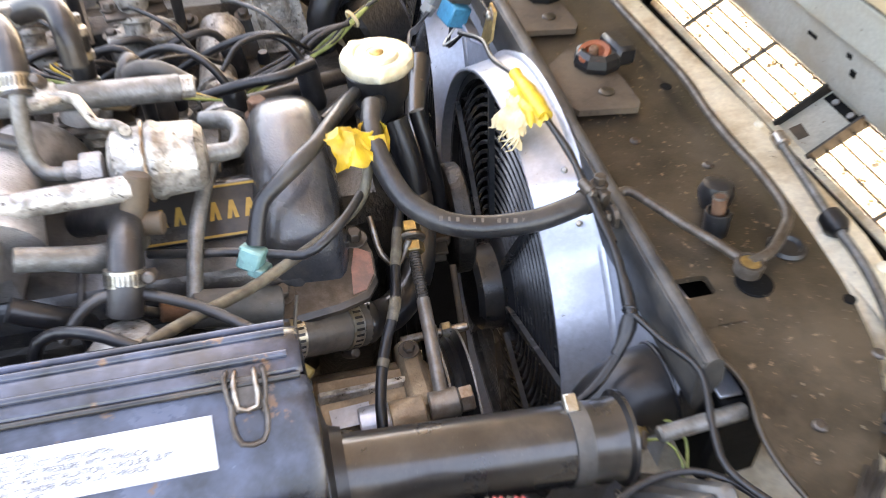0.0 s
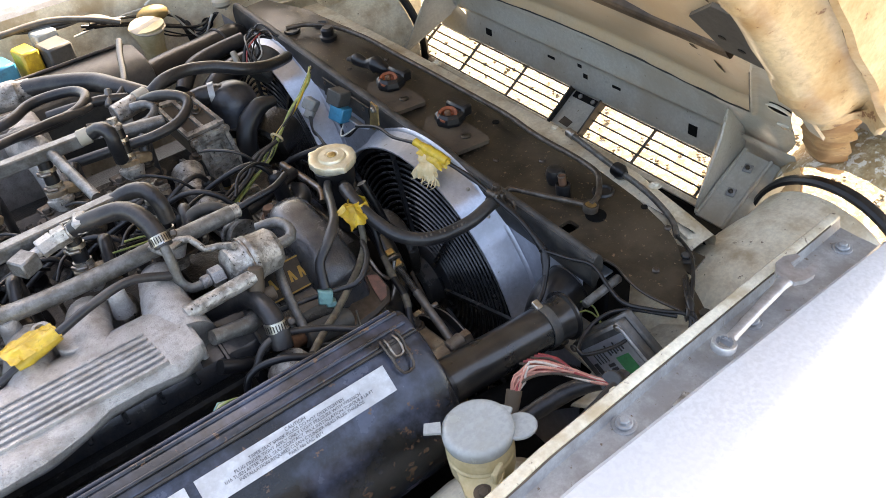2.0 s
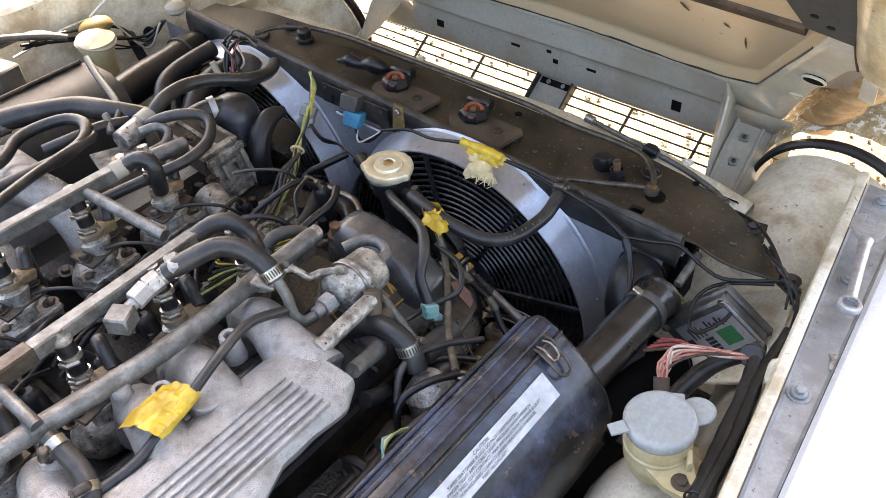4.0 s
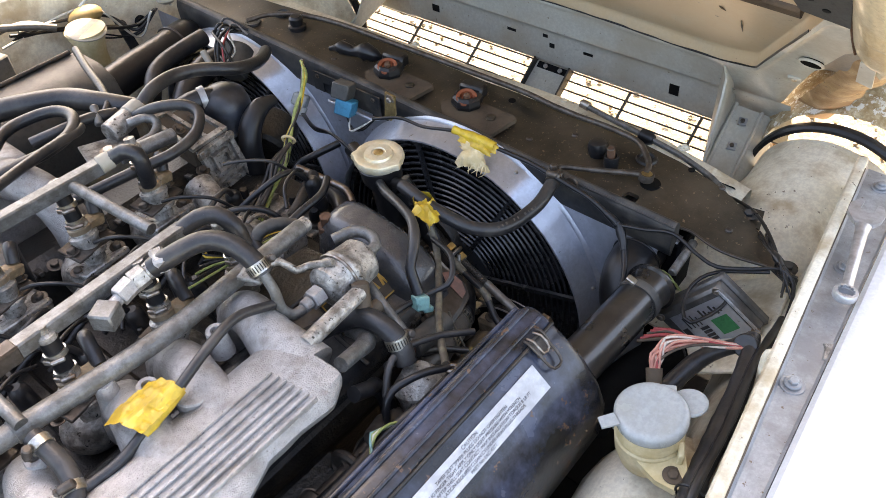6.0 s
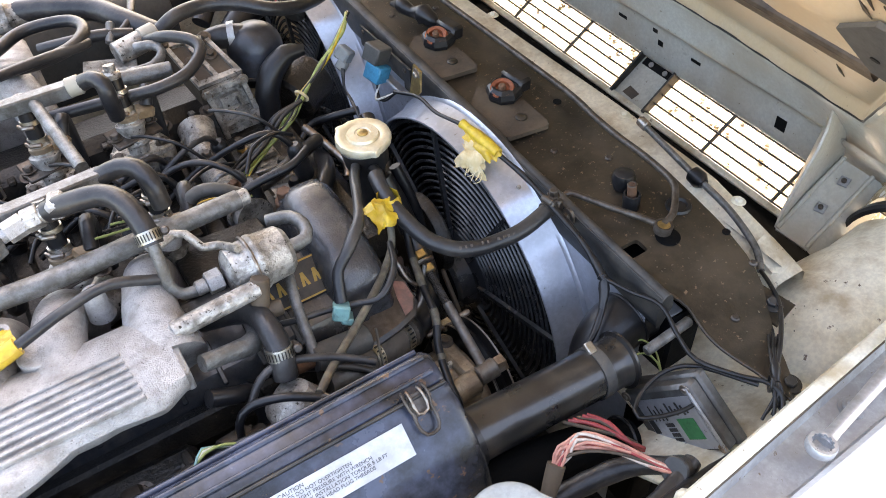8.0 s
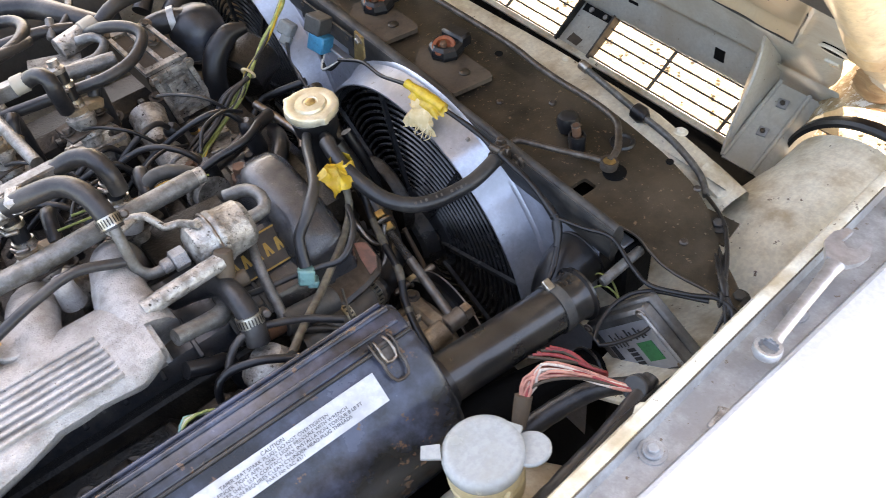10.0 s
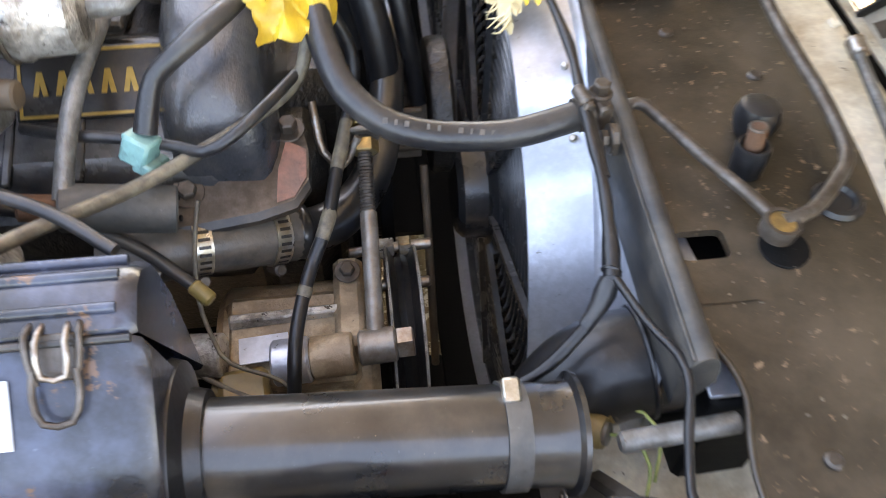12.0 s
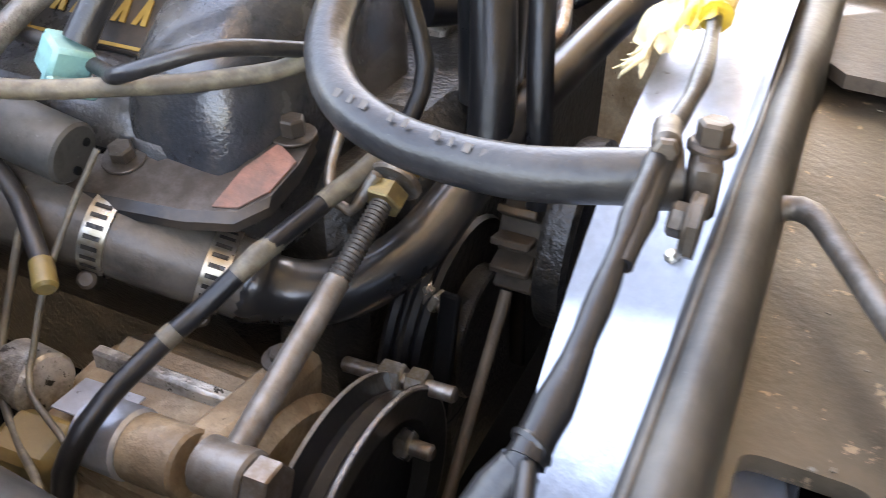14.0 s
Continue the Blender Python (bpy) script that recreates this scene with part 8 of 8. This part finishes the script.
for k in range(10):
    o = [rng.uniform(-1, 1) for _ in range(10)]
    hose("wire", [(0.262 + 0.006 * o[0], 1.135 + 0.03 * o[1], 0.868 + 0.006 * o[2]), (0.235 + 0.016 * o[3], 1.14 + 0.03 * o[4], 0.885 + 0.012 * o[5]), (0.205 + 0.02 * o[6], 1.125 + 0.03 * o[7], 0.868 + 0.014 * o[8]), (0.185 + 0.015 * o[9], 1.095 + 0.02 * o[0], 0.842)], 0.0016 + 0.0006 * (k % 3), "tangled wire at the far end of the rail", ("rubber_dark", "rubber", "rubber_dark", "redwire", "rubber", "rubber_dark", "greypaint", "rubber_dark", "rubber", "white_wire")[k], "wiring", 6, "far wires")
strap = thing("steel_strap", "black steel strap bolted across the far inner wing", "bracket", (0.20, 1.42, 0.78))
part("strap", Geo().prism([(0.185, 1.425, 0.835), (0.203, 1.425, 0.830), (0.222, 1.425, 0.755), (0.202, 1.425, 0.752)], (0, 0.004, 0)), "rail", strap)
bolt(strap, (0.196, 1.424, 0.822), (0, -1, 0.2), 0.006, 0.004, material="darksteel")
single("header_bottle", Geo().blob((0.135, 1.425, 0.868), (0.035, 0.022, 0.018), 14), "bulb", "ochre plastic bottle top behind the tank cap", "bottle")
for k in range(6):
    o = [rng.uniform(-1, 1) for _ in range(8)]
    hose("far_cable", [(0.00 + 0.03 * o[0], 1.425, 0.880 + 0.012 * o[1]), (0.08 + 0.03 * o[2], 1.435 + 0.006 * o[3], 0.870 + 0.02 * o[4]), (0.16 + 0.02 * o[5], 1.425 + 0.01 * o[6], 0.845 + 0.03 * o[7]), (0.215, 1.41, 0.80 + 0.02 * o[1]), (0.255 + 0.01 * o[0], 1.39, 0.84)], 0.0018 + 0.0007 * (k % 3), "thin wire along the far inner wing", ("rubber_dark", "white_wire", "rubber", "rubber_dark", "wornsleeve", "rubber_dark")[k], "wiring", 6, "far cables")
single("ballast_tube", Geo().cyl((0.180, 1.14, 0.866), (0.178, 1.12, 0.842), 0.006, 12), "capplastic", "white ceramic resistor on the far wires", "resistor")
single("coil_pack", Geo().cyl((0.205, 1.11, 0.815), (0.248, 1.13, 0.845), 0.026, 24, 0.004), "greyplastic", "ribbed dark coil body at the far rail end", "coil")

# distributor dome, thermostat housing
dome = thing("distributor", "black domed filter canister with clamp, far front corner of the engine", "canister", (0.115, 1.0, 0.79))
part("dome", Geo().lathe((0.106, 0.998, 0.795), (0.02, 0.05, 1), [(0, 0.034), (0.010, 0.043), (0.018, 0.0455), (0.022, 0.043), (0.056, 0.0415), (0.068, 0.038), (0.078, 0.031), (0.085, 0.020), (0.088, 0.006)], 40), "dome", dome)
part("neck", Geo().tube([(0.100, 1.005, 0.862), (0.072, 1.018, 0.868), (0.045, 1.026, 0.864), (0.02, 1.03, 0.85)], [0.020, 0.018, 0.016, 0.016], 16), "rubber", dome)
part("seam_ring", Geo().torus((0.1064, 0.999, 0.816), (0.02, 0.05, 1), 0.0445, 0.0028, 44, 6), "blackpaint", dome)
part("clamp", Geo().lathe((0.086, 1.012, 0.868), (-1, 0.4, 0), [(0, 0.0195), (0, 0.0212), (0.010, 0.0205), (0.010, 0.0185)], 28), "gutter", dome, "faded blue hose clip")
th = thing("thermostat_housing", "grimy aluminium thermostat housing with raised ribs", "thermostat housing", (0.02, 0.91, 0.74))
TC = [Vector(p) for p in ((0.000, 0.936, 0.848), (0.060, 0.936, 0.852), (0.077, 0.922, 0.748), (0.013, 0.920, 0.740))]
TN = (TC[1] - TC[0]).cross(TC[3] - TC[0]).normalized()
TN = TN if TN.y < 0 else -TN


def on_th(u, v, h=0.0):
    return TC[0].lerp(TC[1], u).lerp(TC[3].lerp(TC[2], u), v) + TN * h


part("housing", Geo().prism([on_th(0.02, 0.02), on_th(0.98, 0.02), on_th(0.98, 0.98), on_th(0.02, 0.98)], -TN * 0.06), "alu_dirty", th)
for a, b, c, d in ((0, 0, 1, 0.07), (0, 0.50, 1, 0.57), (0, 0.93, 1, 1), (0, 0.07, 0.12, 0.93), (0.88, 0.07, 1, 0.93), (0.26, 0.16, 0.74, 0.21), (0.26, 0.37, 0.74, 0.42), (0.26, 0.21, 0.34, 0.37), (0.66, 0.21, 0.74, 0.37), (0.30, 0.66, 0.70, 0.71), (0.30, 0.82, 0.70, 0.87)):
    part("rib", Geo().prism([on_th(a, b, -0.002), on_th(c, b, -0.002), on_th(c, d, -0.002), on_th(a, d, -0.002)], TN * 0.011), "alu_dirty", th)
for u, v in ((0.06, 0.05), (0.94, 0.05), (0.94, 0.95), (0.06, 0.95)):
    bolt(th, on_th(u, v, 0.006), TN, 0.005, 0.004)
part("upper_face", Geo().prism([(-0.022, 1.010, 0.888), (0.040, 1.005, 0.885), (0.062, 0.938, 0.853), (-0.004, 0.938, 0.850)], (0, 0, -0.03)), "bronze", th)
UF = [Vector(p) for p in ((-0.022, 1.010, 0.888), (0.040, 1.005, 0.885), (0.062, 0.938, 0.853), (-0.004, 0.938, 0.850))]
for a, b, c, d in ((0.0, 0.0, 1.0, 0.08), (0.0, 0.90, 1.0, 1.0), (0.0, 0.08, 0.10, 0.90), (0.90, 0.08, 1.0, 0.90), (0.44, 0.08, 0.54, 0.90)):
    q = [UF[0].lerp(UF[1], u).lerp(UF[3].lerp(UF[2], u), v) + Vector((0, -0.0005, -0.001)) for u, v in ((a, b), (c, b), (c, d), (a, d))]
    part("rib", Geo().prism(q, (0, -0.002, 0.007)), "alu_dirty", th)
for u, v in ((0.05, 0.05), (0.95, 0.05), (0.27, 0.5), (0.74, 0.45)):
    bolt(th, UF[0].lerp(UF[1], u).lerp(UF[3].lerp(UF[2], u), v) + Vector((0, -0.001, 0.004)), (0.05, -0.4, 0.9), 0.0055, 0.005, material="darksteel")
hose("radiator_hose", [(0.158, 0.935, 0.856), (0.132, 0.94, 0.855), (0.104, 0.936, 0.838), (0.088, 0.928, 0.81), (0.082, 0.92, 0.77)], [0.008, 0.015, 0.018, 0.018, 0.018], "fat black elbow hose beside the thermostat housing", "rubber_dark", seg=18)
single("alternator", Geo().cyl((0.125, 0.955, 0.765), (0.185, 0.985, 0.780), 0.042, 30, 0.006), "oily", "dusty dark alternator body near the far fan", "alternator")
hose("cable", [(0.185, 0.83, 0.80), (0.15, 0.85, 0.79), (0.125, 0.87, 0.775), (0.10, 0.86, 0.76)], 0.006, "black cable between the fans", "rubber_dark", "cable")
hose("steel_pipe", [(0.105, 0.845, 0.795), (0.120, 0.80, 0.782), (0.128, 0.765, 0.772), (0.118, 0.745, 0.765)], 0.006, "thin bent steel pipe behind the filler neck", "steel", "pipe")
hose("cable", [(0.06, 0.72, 0.86), (0.03, 0.70, 0.862), (-0.01, 0.70, 0.858), (-0.05, 0.70, 0.85)], 0.0055, "black cable behind the front cover", "rubber_dark", "cable")
for k in range(7):
    hose("wire", [(-0.21 + 0.01 * k, 0.66 + 0.006 * k, 0.905), (-0.165, 0.665 + 0.004 * k, 0.895 + 0.002 * k), (-0.125, 0.67, 0.885), (-0.08, 0.675 + 0.003 * k, 0.87), (-0.03, 0.69, 0.85)], 0.0015, "engine wire in the yellow and black bundle under the hose", ("greenwire", "rubber_dark", "greenwire", "rubber", "rubber_dark", "yellow", "rubber_dark")[k], "wiring", 6, "engine wires")
plate = thing("throttle_plate", "grimy aluminium throttle bracket under the balance tube end", "bracket", (-0.08, 0.62, 0.82))
part("plate", Geo().box((-0.09, 0.63, 0.838), (0.11, 0.080, 0.010), (-6, 4, 0), 0.004), "oily", plate)
part("nozzle", Geo().lathe((-0.145, 0.635, 0.880), (0.3, 0.1, 1), [(0, 0.014), (0.015, 0.016), (0.018, 0.010), (0.03, 0.009)], 18), "alu", plate)
part("elbow", Geo().tube([(-0.115, 0.665, 0.875), (-0.100, 0.672, 0.898), (-0.075, 0.668, 0.900), (-0.05, 0.66, 0.885)], 0.0085, 12), "greyplastic", plate)

# ---------------------------------------------------------------- loose wires, fittings and dirt
rng = random.Random(21)
for k in range(6):
    x = -0.45 + 0.085 * k
    a = rng.uniform(-0.01, 0.01)
    hose("wire", [(x, 0.700 + a, 0.872), (x + 0.02, 0.722 + a, 0.884 + 0.4 * a), (x + 0.055, 0.745, 0.876 + a), (x + 0.085, 0.765 + a, 0.850)], 0.0026, "black injector wire looping into the valley", "rubber_dark" if k % 3 else "rubber", "wiring", 7, "injector wires")
for k in range(5):
    x = -0.42 + 0.10 * k
    a = rng.uniform(-0.008, 0.008)
    hose("wire", [(x, 0.845 + a, 0.882), (x + 0.015, 0.822, 0.893 + a), (x + 0.045, 0.800 + a, 0.880), (x + 0.07, 0.785, 0.848)], 0.0024, "black injector wire looping into the valley", "rubber" if k % 3 else "rubber_dark", "wiring", 7, "injector wires")
for k in range(5):
    x = -0.40 + 0.075 * k
    st = thing("head_stud", "rusty stud with washer and nut in the engine valley", "stud", (x, 0.735, 0.79), group="head studs")
    bolt(st, (x, 0.735, 0.800), (0, 0.1, 1), 0.0085, 0.009, material="darksteel")
    part("shank", Geo().cyl((x, 0.7365, 0.808), (x, 0.738, 0.824), 0.0045, 10), "darksteel", st)
hose("wire", [(0.012, 0.470, 0.795), (0.006, 0.452, 0.770), (0.004, 0.430, 0.742), (0.010, 0.412, 0.722), (0.020, 0.398, 0.712), (0.052, 0.386, 0.704), (0.066, 0.372, 0.69), (0.07, 0.36, 0.66)], 0.0016, "thin dark wire falling over the compressor", "wornsleeve", "wiring", 7)
for x, y in ((0.345, 0.58), (0.395, 0.53), (0.35, 0.80), (0.40, 0.96), (0.33, 0.98), (0.415, 0.30), (0.34, 0.255)):
    sc = thing("panel_screw", "rusty screw head in the slam panel", "screw", (x, y, PZ(y)), group="panel screws")
    part("head", Geo().lathe((x, y, PZ(y) - 0.001), (0, 0, 1), [(0, 0.0050), (0.0018, 0.0050), (0.0032, 0.0036), (0.0034, 0.001)], 12), "darksteel", sc)
chips = Geo()
for k in range(260):
    y = rng.uniform(0.20, 1.30)
    x = rng.uniform(0.312, 0.425)
    r = rng.uniform(0.0004, 0.0009)
    chips.box((x, y, PZ(y) + 0.0014), (r * 2, r * rng.uniform(1, 3), r * 0.6), (rng.uniform(-20, 20), rng.uniform(-20, 20), rng.uniform(0, 180)), r * 0.2)
single("paint_chips", chips, "wornsleeve", "pale flakes of paint and grit on the slam panel", "paint flakes", kind="stuff")

for x in (-0.115, -0.222, -0.335, -0.45):
    port = thing("inlet_port", "grimy cast inlet port under a far injector", "casting", (x, 0.885, 0.78), group="inlet ports")
    part("casting", Geo().blob((x + 0.004, 0.888, 0.812), (0.044, 0.040, 0.036), 20), "alu_dirty", port)
    part("flange", Geo().box((x + 0.002, 0.862, 0.842), (0.070, 0.046, 0.008), (-10, 4, 8), 0.003), "alu_dirty", port)
    for dx in (-0.027, 0.031):
        bolt(port, (x + dx, 0.858, 0.846), (0, -0.15, 1), 0.0058, 0.006, material="darksteel")
for x in (-0.14, -0.247, -0.362, -0.475):
    port = thing("inlet_port", "grimy cast inlet port under a near injector", "casting", (x, 0.672, 0.78), group="inlet ports")
    part("casting", Geo().blob((x + 0.004, 0.682, 0.800), (0.040, 0.034, 0.034), 20), "alu_dirty", port)
    for dx in (-0.026, 0.030):
        bolt(port, (x + dx, 0.684, 0.836), (0, 0.15, 1), 0.0055, 0.006, material="darksteel")
cross = thing("coolant_crossover", "grimy aluminium coolant crossover casting at the front of the valley", "casting", (-0.03, 0.80, 0.77))
part("pipe", Geo().tube([(-0.030, 0.905, 0.815), (-0.036, 0.86, 0.806), (-0.040, 0.80, 0.800), (-0.036, 0.74, 0.802), (-0.030, 0.70, 0.806)], [0.026, 0.021, 0.020, 0.021, 0.025], 20), "alu_dirty", cross)
for y in (0.885, 0.775, 0.715):
    part("flange_ring", Geo().torus((-0.036, y, 0.806), (0, 1, 0), 0.0225, 0.0035, 28, 6), "alu_dirty", cross)
bolt(cross, (-0.040, 0.83, 0.822), (0, 0, 1), 0.006, 0.006, material="darksteel")
bolt(cross, (-0.034, 0.75, 0.824), (0, 0, 1), 0.006, 0.006, material="rust")

# linkage and castings in the gap between plenum and filter
lk = thing("throttle_linkage", "grimy brown throttle linkage and castings below the plenum", "linkage", (-0.27, 0.41, 0.72))
part("shaft", Geo().cyl((-0.44, 0.415, 0.792), (-0.13, 0.425, 0.782), 0.007, 14), "darksteel", lk)
for x, y, z, r, w in ((-0.37, 0.416, 0.790, 0.021, 0.014), (-0.29, 0.418, 0.787, 0.017, 0.022), (-0.225, 0.420, 0.785, 0.024, 0.010), (-0.17, 0.423, 0.783, 0.015, 0.020)):
    part("boss", Geo().cyl((x, y, z), (x + w, y + 0.001, z - 0.0005), r, 22, 0.003), "darksteel", lk)
part("lever", Geo().prism([(-0.232, 0.408, 0.800), (-0.222, 0.432, 0.800), (-0.214, 0.436, 0.752), (-0.224, 0.404, 0.748)], (0.005, 0, 0)), "darksteel", lk)
part("lever", Geo().prism([(-0.372, 0.400, 0.806), (-0.366, 0.432, 0.806), (-0.358, 0.428, 0.764), (-0.368, 0.398, 0.760)], (0.005, 0, 0)), "rust", lk, "rusty lever")
part("link_rod", Geo().tube([(-0.36, 0.398, 0.800), (-0.29, 0.394, 0.806), (-0.22, 0.400, 0.798)], 0.0032, 8), "darksteel", lk)
part("housing", Geo().box((-0.30, 0.445, 0.752), (0.18, 0.05, 0.05), (14, 2, 0), 0.008).box((-0.40, 0.44, 0.745), (0.07, 0.06, 0.06), (6, 0, 8), 0.01), "oily", lk, "oily dark casting")
for x in (-0.37, -0.32, -0.27, -0.22):
    bolt(lk, (x, 0.432, 0.778), (0, -0.4, 1), 0.0065, 0.006, material="darksteel")
part("spring", Geo().tube([(-0.335 + 0.0022 * k, 0.402 + 0.006 * math.cos(k * 1.25), 0.790 + 0.006 * math.sin(k * 1.25)) for k in range(22)], 0.0011, 6), "steel", lk)
hose("breather_hose", [(-0.46, 0.402, 0.812), (-0.38, 0.396, 0.822), (-0.30, 0.398, 0.818), (-0.235, 0.405, 0.800)], 0.0075, "thin black hose beside the throttle linkage", "rubber_dark", "hose", 12)

can = thing("vacuum_canister", "round matt black vacuum canister between plenum and filter", "canister", (-0.175, 0.425, 0.74))
part("body", Geo().lathe((-0.172, 0.424, 0.730), (-0.1, -0.2, 1), [(0, 0.024), (0.012, 0.030), (0.024, 0.031), (0.036, 0.027), (0.044, 0.016), (0.047, 0.004)], 28), "rubber_dark", can)
part("seam", Geo().torus((-0.1735, 0.4215, 0.7485), (-0.1, -0.2, 1), 0.0308, 0.0018, 32, 6), "blackpaint", can)
part("pipe", Geo().tube([(-0.150, 0.430, 0.760), (-0.135, 0.440, 0.780), (-0.130, 0.452, 0.800)], 0.010, 12), "rubber_dark", can)

# sensors, bolts and a hose rail on the front of the valley
for x, y, z, m, r in ((0.012, 0.862, 0.776, "brass", 0.010), (0.040, 0.742, 0.776, "darksteel", 0.011), (-0.078, 0.762, 0.790, "alu_dirty", 0.012), (0.045, 0.792, 0.774, "rust", 0.009)):
    sn2 = thing("coolant_sensor", "small screwed coolant sensor with a black cap", "sensor", (x, y, z - 0.01), group="coolant sensors")
    part("body", Geo().hexa((x, y, z - 0.012), (x, y - 0.002, z + 0.010), r).cyl((x, y - 0.002, z + 0.010), (x, y - 0.003, z + 0.020), r * 0.6, 14), m, sn2)
    part("cap", Geo().lathe((x, y - 0.003, z + 0.018), (0, -0.1, 1), [(0, r * 0.7), (0.008, r * 0.75), (0.014, r * 0.5)], 16), "rubber_dark", sn2)
vc = thing("valley_cover", "grimy ribbed casting at the front of the engine valley", "casting", (0.02, 0.80, 0.75))
part("plate", Geo().box((0.028, 0.805, 0.772), (0.060, 0.150, 0.012), (0, 3, 0), 0.004), "alu_dirty", vc)
for k in range(5):
    part("rib", Geo().box((0.028, 0.745 + 0.030 * k, 0.780), (0.052, 0.005, 0.010), (0, 3, 0), 0.0015), "alu_dirty", vc)
for x in (0.004, 0.052):
    for y in (0.738, 0.805, 0.872):
        bolt(vc, (x, y, 0.778), (0, 0, 1), 0.0055, 0.005, material="darksteel")
hose("coolant_hose", [(-0.055, 0.735, 0.815), (-0.015, 0.742, 0.812), (0.030, 0.760, 0.808), (0.075, 0.790, 0.800), (0.110, 0.815, 0.790)], 0.0095, "black rubber bypass hose across the front of the valley", "rubber", "hose", 14)
hose("coolant_hose", [(0.060, 0.700, 0.800), (0.085, 0.735, 0.795), (0.100, 0.775, 0.780), (0.110, 0.82, 0.755)], 0.0120, "black rubber hose dropping behind the front cover", "rubber_dark", "hose", 16)
